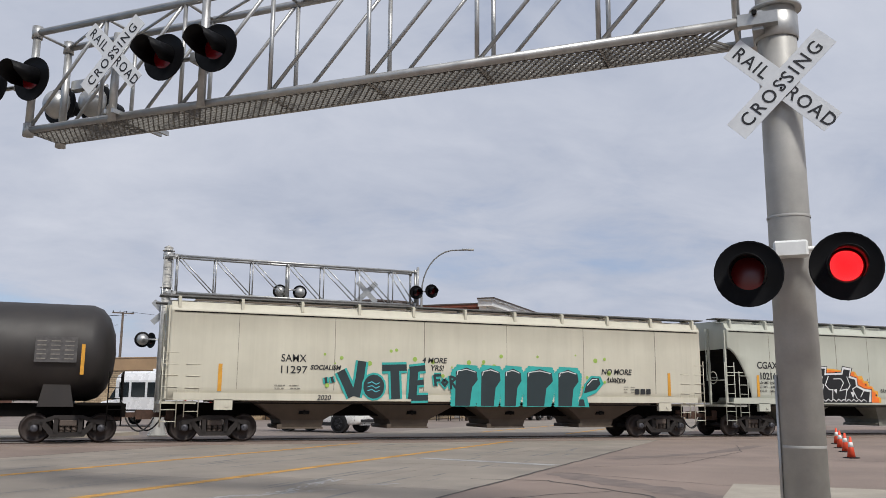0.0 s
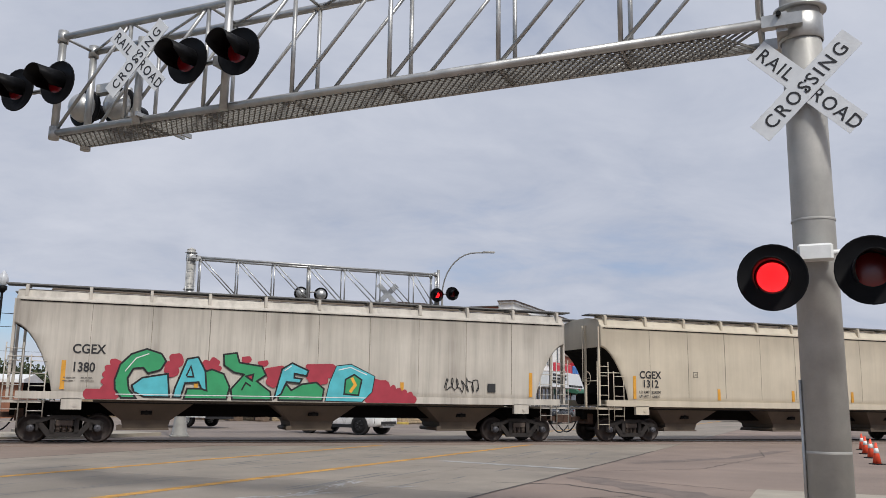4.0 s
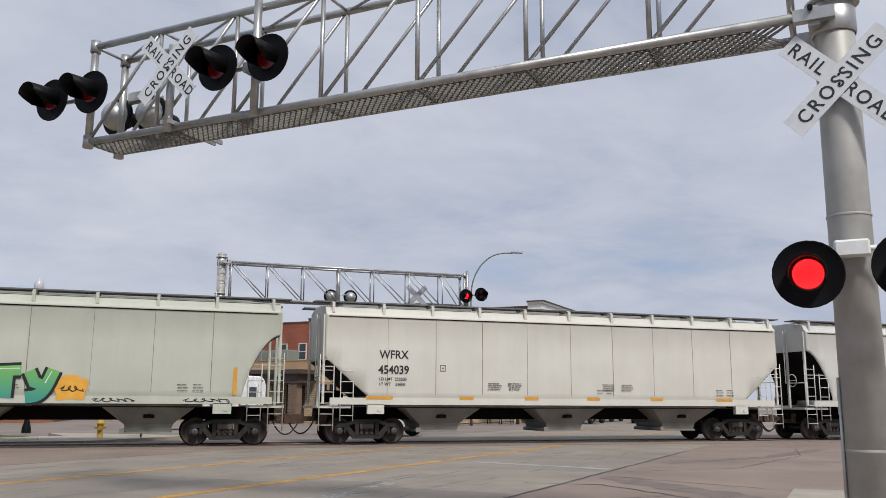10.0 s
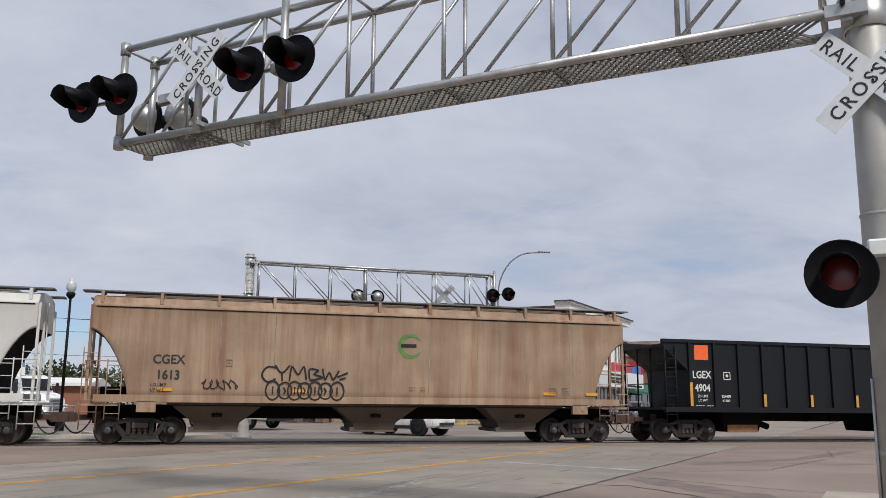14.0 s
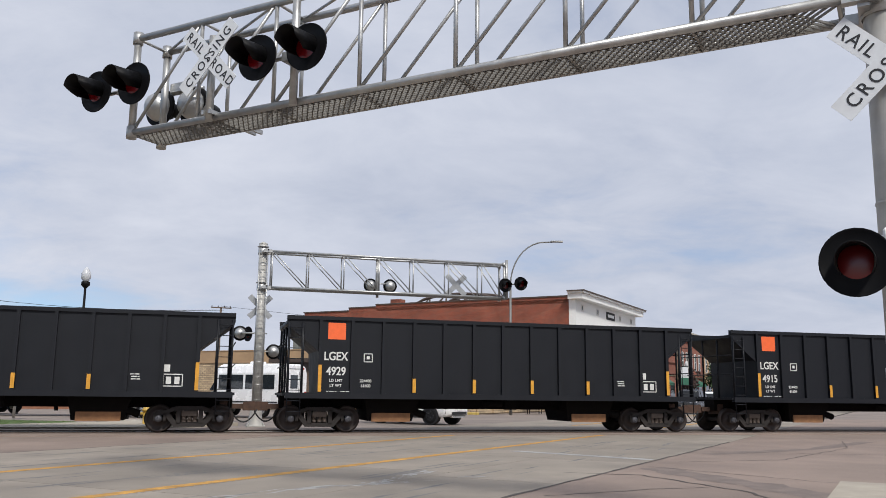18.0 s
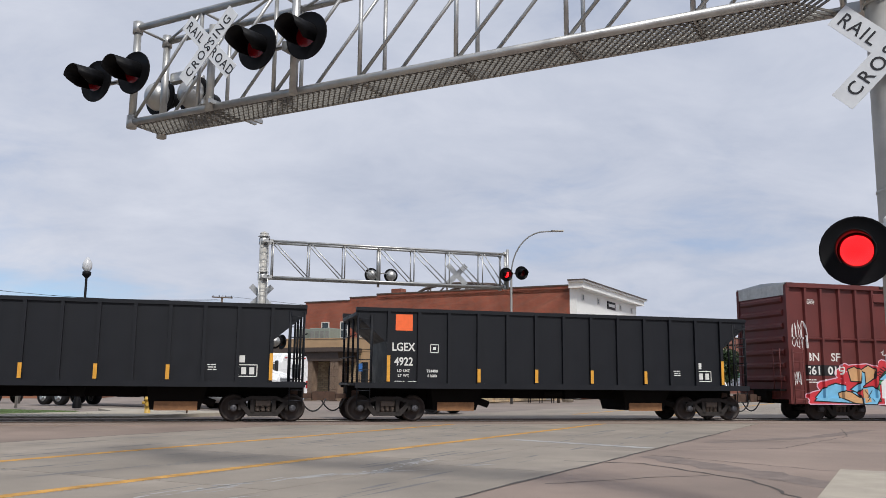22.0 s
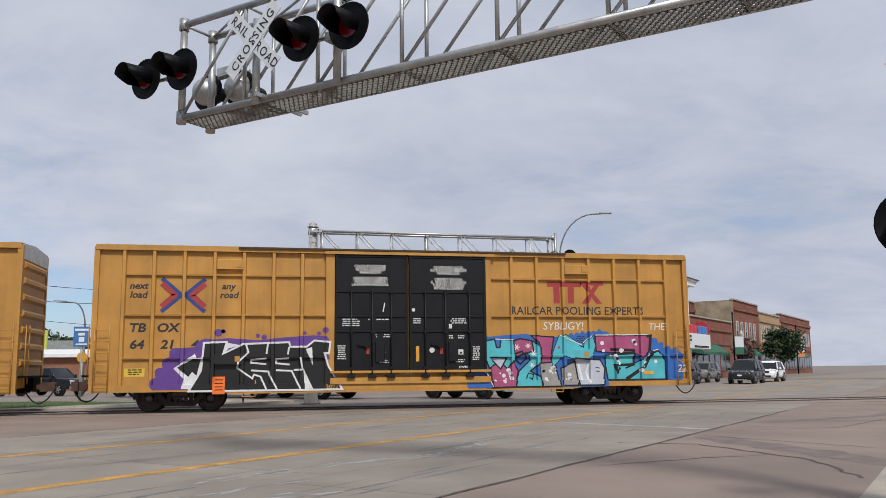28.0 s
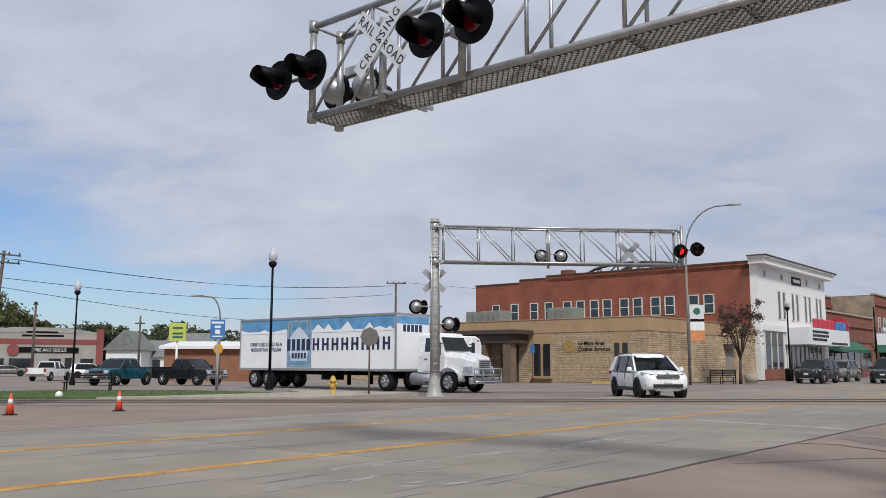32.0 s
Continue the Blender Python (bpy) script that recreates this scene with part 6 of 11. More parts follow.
def far_woods():
    rnd = random.Random(11)
    vs, fs = [], []
    for k in range(92):
        x = -210 + k * 2.45 + rnd.uniform(-2, 2)
        y = 182 + rnd.uniform(0, 30)
        if x > 12:
            continue
        h = rnd.uniform(6.5, 10.0)
        r = rnd.uniform(4, 6.5)
        for _ in range(420):
            p = Vector((rnd.gauss(0, 1), rnd.gauss(0, 1), rnd.gauss(0, 1))).normalized() * rnd.uniform(0.5, 1.0)
            c = Vector((x + p.x * r, y + p.y * r * 0.7, h * 0.55 + p.z * h * 0.48))
            s = rnd.uniform(0.25, 0.6)
            a = Vector((rnd.gauss(0, 1), rnd.gauss(0, 1), rnd.gauss(0, 1))).normalized()
            b = a.cross(Vector((rnd.gauss(0, 1), rnd.gauss(0, 1), rnd.gauss(0, 1)))).normalized()
            o = len(vs)
            vs += [tuple(c - a * s), tuple(c + b * s * 0.7), tuple(c + a * s), tuple(c - b * s * 0.7)]
            fs.append((o, o + 1, o + 2, o + 3))
    me = bpy.data.meshes.new("far_trees")
    me.from_pydata(vs, [], fs)
    me.materials.append(LEAFFAR)
    tagged(new("far_trees", me), "distant line of green trees", "trees", kind="stuff")


tree("shade_tree", "large dense green shade tree", (-29.15, 47.2, 0), 9.0, 3.7, 1.1, 0.32, LEAF, 46000, 0.13, 5)
tree("shade_tree", "broad green shade tree beside its taller neighbour", (-36.3, 48.0, 0), 6.6, 3.4, 1.3, 0.28, LEAF, 16000, 0.14, 9)
tree("shade_tree", "large dense green shade tree", (-40.0, 46.5, 0), 6.4, 4.2, 2.0, 0.3, LEAF, 14000, 0.17, 6)
tree("shade_tree", "large dense green shade tree", (-46.5, 40.0, 0), 6.2, 4.6, 2.0, 0.3, LEAF, 12000, 0.18, 7)
LEAFAUTUMN = mat("leaf_autumn", (0.095, 0.098, 0.03), 0.8, var=0.4, scale=0.6, rnd=0.25)
for k, (x, y, h, r) in enumerate(((-79.4, 144.7, 13.5, 7.0), (-71.9, 143.0, 14.2, 6.2), (-66.6, 143.3, 15.0, 6.5), (-64.8, 151.8, 12.0, 5.5), (-62.3, 156.1, 10.0, 4.5), (-50.2, 152.0, 9.2, 4.2), (-48.4, 157.8, 8.0, 4.0), (-38.8, 160.4, 9.6, 4.5), (-33.6, 166.7, 8.2, 4.0))):
    tree("park_tree", "tall tree behind the fire station turning yellow-green", (x, y, 0), h, r, h * 0.2, 0.35, LEAFAUTUMN if k < 5 else LEAFFAR, 7000, 0.3, 60 + k)
tree("street_tree", "small purple-leaved street tree with thin crown", on_road(60.0, 22.6), 6.4, 2.0, 1.9, 0.13, LEAFRED, 2500, 0.09, 21, 0.8)
tree("street_tree", "small green street tree by the shops", on_road(128.0, 22.6), 6.6, 3.4, 1.8, 0.15, LEAF, 5000, 0.2, 23)
tree("street_tree", "small purple-leaved street tree with thin crown", on_road(104.0, 22.6), 4.8, 1.6, 1.7, 0.12, LEAFRED, 1800, 0.12, 25, 0.7)
far_woods()


# ---- street furniture ----
def traffic_cone(at):
    c = thing("traffic_cone", "orange traffic cone with white collar", "traffic cone", pose(*at) @ Matrix.Scale(0.76, 4), "traffic cones")
    part("base", G().box(-0.19, 0.19, -0.19, 0.19, 0, 0.035, 0.02), BLACK, c, "black rubber base")
    part("cone", G().cyl((0, 0, 0.03), (0, 0, 0.70), 0.135, 16, 0.03), ORANGE, c)
    part("collar", G().cyl((0, 0, 0.36), (0, 0, 0.52), 0.086, 16, 0.063), WHITEPAINT, c, "white reflective collar")


for p in ((-15.54, 14.87), (-13.35, 17.25), (-11.32, 19.73), (-9.28, 22.13), (-7.17, 23.9), (23.4, 22.9), (21.33, 20.75), (19.73, 19.01), (17.61, 16.8)):
    traffic_cone((p[0], p[1], -0.004))


def street_lamp(at, h, label):
    """A black post with an acorn globe."""
    l = thing("post_lamp", label, "street lamp", pose(*at), "post lamps")
    part("base", G().lathe([(0.2, 0), (0.2, 0.2), (0.12, 0.5), (0.09, 0.8)], 12, "z"), BLACK, l)
    part("post", G().cyl((0, 0, 0.4), (0, 0, h - 0.9), 0.075, 10, 0.055), BLACK, l, "black steel post")
    part("collar", G().lathe([(0.06, 0), (0.2, 0.15), (0.2, 0.3), (0.1, 0.34)], 14, "z", (0, 0, h - 1.0)), BLACK, l)
    part("globe", G().lathe([(0.12, 0), (0.22, 0.15), (0.22, 0.38), (0.14, 0.55), (0.05, 0.68), (0.0, 0.7)], 16, "z", (0, 0, h - 0.68)), mat("frosted_globe", (0.50, 0.51, 0.53), 0.3, var=0.03), l, "frosted white globe")


street_lamp((-5.62, 43.1, 0), 7.05, "tall black street lamp with a white globe")
street_lamp((-20.82, 59.52, 0), 7.05, "tall black street lamp with a white globe")
street_lamp(on_road(70.8, 22.6), 6.6, "black street lamp beside a litter bin")
street_lamp(on_road(103.0, 22.6), 5.4, "black street lamp by the shops")


def banner_lamp(at, turn, h, reach, banner):
    l = thing("arm_lamp", "grey curved-arm street light" + (" with a white and orange banner" if banner else ""), "street light", pose(*at, 0, 0, turn), "arm lights")
    POLE = mat("weathered_lamp_pole", (0.19, 0.185, 0.175), 0.55, 0.3, var=0.12, scale=3)
    part("pole", G().cyl((0, 0, 0), (0, 0, h * 0.74), 0.10, 10, 0.07), POLE, l)
    pts = [(reach * (1 - math.cos(radians(a))), 0, h * 0.74 + (h * 0.26) * math.sin(radians(a))) for a in range(0, 91, 10)]
    part("arm", G().tube(pts + [(reach + 0.5, 0, h + 0.02)], 0.045, 8), POLE, l, "curved lamp arm")
    part("lamp_head", G().loft([[(reach + 0.4, -0.1, h), (reach + 0.4, 0.1, h), (reach + 0.4, 0.1, h + 0.1), (reach + 0.4, -0.1, h + 0.1)], [(reach + 1.2, -0.14, h + 0.02), (reach + 1.2, 0.14, h + 0.02), (reach + 1.2, 0.1, h + 0.12), (reach + 1.2, -0.1, h + 0.12)]]), POLE, l, "flat lamp head")
    if banner:
        part("banner_arm", G().cyl((0, 0, 5.0), (1.0, 0, 5.0), 0.02, 6).cyl((0, 0, 2.75), (1.0, 0, 2.75), 0.02, 6), POLE, l)
        for z0, z1, m in ((4.1, 5.0, SIGNWHITE), (3.4, 4.1, WHITEPAINT), (2.75, 3.4, mat("banner_orange", (0.62, 0.24, 0.09), 0.7, var=0.15, scale=4))):
            part("banner", G().box(0.12, 0.98, -0.012, 0.012, z0, z1), m, l, "printed street banner")
        part("banner_band", G().box(0.12, 0.98, -0.016, 0.016, 3.95, 4.12), BLACK, l)
        part("banner_emblem", G().cyl((0.55, -0.02, 4.6), (0.55, 0.02, 4.6), 0.22, 14), AWNINGGREEN, l)


banner_lamp(on_road(51.0, 22.4), -12, 11.3, 2.3, True)
banner_lamp((-10.72, 57.05, 0), 185, 5.8, 0.7, False)
for u in (99.0, 140.0):
    bn = thing("banner_post", "street post with a green and white banner", "banner", pose(*on_road(u, 22.6), 0, 0, -12), "banners")
    part("post", G().cyl((0, 0, 0), (0, 0, 7.4), 0.09, 8), BLACK, bn)
    part("banner", G().box(0.12, 1.1, -0.012, 0.012, 3.4, 4.6), SIGNWHITE, bn)
    part("banner_foot", G().box(0.12, 1.1, -0.014, 0.014, 2.6, 3.4), AWNINGGREEN if u < 120 else MATS["banner_orange"], bn)


def hydrant(at):
    h = thing("fire_hydrant", "yellow cast-iron fire hydrant", "fire hydrant", pose(*at))
    m = mat("hydrant_yellow", (0.52, 0.33, 0.06), 0.5, var=0.12)
    part("barrel", G().lathe([(0.17, 0), (0.17, 0.05), (0.11, 0.07), (0.11, 0.55), (0.15, 0.57), (0.15, 0.61), (0.12, 0.63), (0.10, 0.72), (0.04, 0.80), (0.0, 0.80)], 16, "z"), m, h)
    part("outlet", G().cyl((-0.2, 0, 0.46), (0.2, 0, 0.46), 0.06, 10).cyl((0, -0.2, 0.42), (0, 0, 0.42), 0.075, 10), m, h)


def post_sign(at, h, w, sh, material, label, turn=0, post=POLE, shape="box", bars=()):
    s = thing("post_sign", label, "sign", pose(*at, 0, 0, turn))
    part("post", G().cyl((0, 0.04, 0), (0, 0.04, h), 0.035, 8), post, s)
    if shape == "oct":
        part("sign_panel", G().cyl((0, 0.0, h - w / 2), (0, 0.02, h - w / 2), w / 2, 8), material, s)
    elif shape == "disc":
        part("sign_panel", G().cyl((0, 0.0, h - w / 2), (0, 0.02, h - w / 2), w / 2, 20), material, s)
    else:
        part("sign_panel", G().box(-w / 2, w / 2, -0.01, 0.01, h - sh, h), material, s)
    for x0, x1, z0, z1, m in bars:
        part("sign_bar", G().box(x0, x1, -0.016, -0.01, h - z1, h - z0), m, s)
    return s


hydrant((-2.2, 34.9, 0))
WEATHERED = mat("weathered_sign_back", (0.16, 0.15, 0.14), 0.6, 0.3, var=0.15)
post_sign((-0.75, 34.8, 0), 2.75, 0.76, 0, WEATHERED, "back of a weathered stop sign on a post", 0, WOODPOLE, "oct")
post_sign((-8.25, 43.2, 0), 3.45, 0.72, 0.95, SIGNBLUE, "blue park sign with white lettering", 0, POLE, "box", ((-0.3, 0.3, 0.1, 0.2, WHITEPAINT), (-0.15, 0.15, 0.3, 0.42, WHITEPAINT), (-0.12, 0.12, 0.5, 0.72, WHITEPAINT), (-0.25, 0.25, 0.8, 0.86, WHITEPAINT)))
post_sign((-8.2, 43.25, 0), 2.25, 0.5, 0.5, REFLECT, "small yellow warning sign", 0, POLE, "oct")
post_sign(on_road(50.5, 33.8), 2.6, 0.4, 0.55, SIGNBLUE, "blue parking sign on a post", -43, WOODPOLE)
post_sign((-13.9, 30.9, 0), 1.12, 0.42, 0.72, mat("sign_orange", (0.85, 0.25, 0.04), 0.5, var=0.05), "orange notice sign on a black stake", 8, BLACK, "box", tuple((-0.14, 0.14, 0.10 + 0.12 * k, 0.14 + 0.12 * k, BLACK) for k in range(5)))
post_sign((-17.0, 21.9, 0), 1.12, 0.24, 0.55, SIGNWHITE, "white notice sign on a dark stake", 40, BLACK, "box", ((-0.02, 0.02, 0.05, 0.5, BLACK),))
# yellow-green shop sign on a tall post
ys = thing("pole_sign", "yellow-green shop sign on a white post", "sign", pose(-17.20, 73.05, 0))
part("post", G().cyl((0, 0.1, 0), (0, 0.1, 3.8), 0.1, 8), WHITEPAINT, ys)
part("sign_panel", G().box(-0.65, 0.75, -0.12, 0.12, 3.5, 5.0, 0.04), mat("sign_lime", (0.50, 0.55, 0.10), 0.5, var=0.06), ys)
for z in (3.75, 4.05, 4.5):
    part("sign_bar", G().box(-0.35, 0.5, -0.14, -0.12, z, z + 0.16), AWNINGGREEN, ys)


def bench(at, turn, label):
    b = thing("bench", label, "bench", pose(*at, 0, 0, turn), "benches")
    m = mat("bench_slat", (0.05, 0.035, 0.028), 0.6, var=0.15)
    for k in range(4):
        part("seat_slat", G().box(-0.9, 0.9, -0.25 + k * 0.12, -0.16 + k * 0.12, 0.43, 0.46), m, b)
    for k in range(4):
        part("back_slat", G().box(-0.9, 0.9, 0.24 + k * 0.02, 0.27 + k * 0.02, 0.52 + k * 0.11, 0.61 + k * 0.11), m, b)
    for x in (-0.85, 0.0, 0.85):
        part("leg", G().box(x - 0.025, x + 0.025, -0.27, -0.22, 0, 0.45).box(x - 0.025, x + 0.025, 0.22, 0.28, 0, 0.95).box(x - 0.025, x + 0.025, -0.27, 0.27, 0.38, 0.43), BLACK, b)


bench(on_road(56.3, 22.5), -40, "dark slatted street bench")
lb = thing("bench", "long black metal park bench on the lawn", "bench", pose(-13.4, 40.2, 0.05, 0, 0, 5) @ Matrix.Scale(0.84, 4), "benches")
part("seat", G().box(-1.3, 1.3, -0.25, 0.25, 0.42, 0.46), BLACK, lb)
for k in range(4):
    part("back_slat", G().box(-1.3, 1.3, 0.25, 0.28, 0.54 + 0.11 * k, 0.58 + 0.11 * k), BLACK, lb)
for x in (-1.15, 1.15):
    part("leg", G().box(x - 0.03, x + 0.03, -0.25, -0.19, 0, 0.44).box(x - 0.03, x + 0.03, 0.2, 0.29, 0, 0.95), BLACK, lb)
solo("planter", G().lathe([(0.0, 0), (0.42, 0), (0.5, 0.62), (0.44, 0.62), (0.42, 0.55), (0.0, 0.55)], 16, "z"), PALECON, "round concrete street planter", "planter", pose(*on_road(62.0, 22.6)))
solo("litter_bin", G().lathe([(0.0, 0), (0.3, 0), (0.33, 0.9), (0.28, 1.0), (0.0, 1.02)], 14, "z"), BLACK, "black round litter bin", "litter bin", pose(*on_road(69.6, 22.3)))
solo("white_rock", G().lathe([(0.0, 0.24), (0.1, 0.22), (0.17, 0.14), (0.19, 0.04), (0.17, 0)], 10, "z"), WHITEPAINT, "small white painted rock on the lawn", "rock", pose(-12.05, 33.0, 0.05) @ Matrix.Diagonal((0.75, 0.75, 0.8, 1)))


def utility_pole(at, h, arms, turn=0, lean=0.0):
    p = thing("utility_pole", "weathered wooden utility pole with crossarms", "utility pole", pose(*at, 0, lean, turn), "utility poles")
    part("pole", G().cyl((0, 0, 0), (0, 0, h), 0.17, 10, 0.11), WOODPOLE, p)
    for z, w in arms:
        arm = part("crossarm", G().box(-w / 2, w / 2, -0.16, -0.07, z - 0.06, z + 0.06), WOODPOLE, p)
        for k in range(4):
            x = -w / 2 + 0.12 + k * (w - 0.24) / 3
            part("insulator", G().lathe([(0.03, 0), (0.06, 0.05), (0.03, 0.1), (0.05, 0.14), (0.0, 0.18)], 8, "z", (x, -0.11, z + 0.06)), BLACK, arm)


utility_pole((-29.17, 65.89, 0), 10.0, ((9.7, 2.4), (9.1, 2.4)), 20, 3.0)
utility_pole((1.0, 95.0, 0), 10.3, ((10.2, 2.2),), 10)
utility_pole((-54.6, 104.7, 0), 8.4, ((8.1, 1.8),), 0)
utility_pole((-29.9, 108.0, 0), 7.6, ((6.6, 1.2),), 0)
utility_pole((-36.7, 93.1, 0), 8.2, ((7.9, 0.5),), 10)
POLE_A, POLE_B = (-28.8, 65.9), (1.0, 95.0)
for k, (a, b, r) in enumerate((((*POLE_A, 9.6), (*POLE_B, 10.4), 0.016), ((POLE_A[0] + 1.0, POLE_A[1], 9.5), (POLE_B[0] + 0.8, POLE_B[1], 10.4), 0.016), ((*POLE_A, 8.1), (*POLE_B, 9.4), 0.022), ((*POLE_A, 7.4), (-5.0, 118, 7.6), 0.022), ((*POLE_A, 9.6), (-95, 80, 10.0), 0.016), ((*POLE_A, 8.1), (-95, 81, 8.5), 0.022), ((*POLE_B, 10.4), (60, 118, 11), 0.016))):
    a, b = Vector(a), Vector(b)
    pts = [a.lerp(b, j / 12) - Vector((0, 0, 1.0 * math.sin(math.pi * j / 12))) for j in range(13)]
    solo("power_line", G().tube(pts, r, 5), BLACK, "sagging overhead power line", "cable", group="power lines")
# thin rail fence beyond the track
fence = thing("rail_fence", "low black pipe fence beyond the track", "fence")
for k in range(14):
    part("fence_post", G().cyl((-18.4 - k * 3.6, 33.3, 0), (-18.4 - k * 3.6, 33.3, 1.25), 0.04, 8), BLACK, fence)
part("fence_rail", G().cyl((-65.2, 33.3, 1.15), (-18.4, 33.3, 1.15), 0.025, 6), BLACK, fence)


# ---- vehicles ----
TYRE = RUBBER
CARGLASS = mat("tinted_car_glass", (0.004, 0.005, 0.006), 0.06, var=0, spec=0.45)
RIMDARK = mat("dark_rim", (0.02, 0.02, 0.022), 0.35, 0.5, var=0)
RIMSILVER = mat("silver_rim", (0.5, 0.5, 0.5), 0.3, 0.8, var=0.05)
HEADLAMP = mat("headlamp_glass", (0.55, 0.57, 0.6), 0.12, 0.2, var=0)
TAILRED = mat("tail_red", (0.35, 0.01, 0.01), 0.25, var=0)
TRIM = mat("black_trim", (0.012, 0.012, 0.013), 0.5, var=0)


def car_paint(name, color):
    return mat("car_paint_" + name, color, 0.28, 0.1, var=0.02, scale=2, spec=0.6)


def wheels(veh, xs, y, r, rim, width=0.24):
    for x in xs:
        for s in (-1, 1):
            w = part("wheel", G().lathe([(r * 0.62, -width / 2), (r * 0.93, -width / 2), (r, -width / 2 + 0.04), (r, width / 2 - 0.04), (r * 0.93, width / 2), (r * 0.62, width / 2)], 22), TYRE, veh, "", pose(x, s * y, r))
            g = G()
            g.lathe([(0.0, s * width * 0.36), (r * 0.18, s * width * 0.40), (r * 0.2, s * width * 0.34), (r * 0.58, s * width * 0.30), (r * 0.63, s * width * 0.48), (r * 0.63, -s * width * 0.4)], 20)
            for k in range(5):
                a = k * math.tau / 5
                g.cyl((0.05 * math.cos(a), s * width * 0.40, 0.05 * math.sin(a)), (r * 0.6 * math.cos(a), s * width * 0.42, r * 0.6 * math.sin(a)), r * 0.09, 6)
            part("rim", g, rim, w)


def shell(profile, W, inset=0.10, shrink=0.965):
    cx = sum(p[0] for p in profile) / len(profile)
    cz = sum(p[1] for p in profile) / len(profile)
    small = [(cx + (x - cx) * (0.985 if abs(x - cx) > 1 else shrink), cz + (z - cz) * shrink) for x, z in profile]
    return G().loft([[(x, -W / 2, z) for x, z in small], [(x, -W / 2 + inset, z) for x, z in profile], [(x, W / 2 - inset, z) for x, z in profile], [(x, W / 2, z) for x, z in small]], False)


def glasshouse(x0, x1, x2, x3, z0, z1, W):
    """Four corners at the beltline (x0 rear, x3 front) and at the roof (x1, x2)."""
    w0, w1 = W / 2 - 0.05, W / 2 - 0.24
    return G().loft([[(x0, -w0, z0), (x3, -w0, z0), (x3, w0, z0), (x0, w0, z0)], [(x1, -w1, z1), (x2, -w1, z1), (x2, w1, z1), (x1, w1, z1)]])


def car_loft(stations, k=1.0):
    """A rounded body from cross-sections: place, half width, underside, top."""
    rings = []
    for x, w, zb, zt in stations:
        w, hgt = w * k, zt - zb
        half = [(0.90, 0.0), (0.985, 0.14), (1.0, 0.45), (0.985, 0.72), (0.95, 0.88), (0.86, 0.97), (0.45, 1.015)]
        rings.append([(x, -w * a, zb + hgt * b) for a, b in half] + [(x, w * a, zb + hgt * b) for a, b in reversed(half)])
    return G().loft(rings)


def smooth(ob, angle=0.7):
    ob.data.shade_smooth()
    ob.data.set_sharp_from_angle(angle=angle)


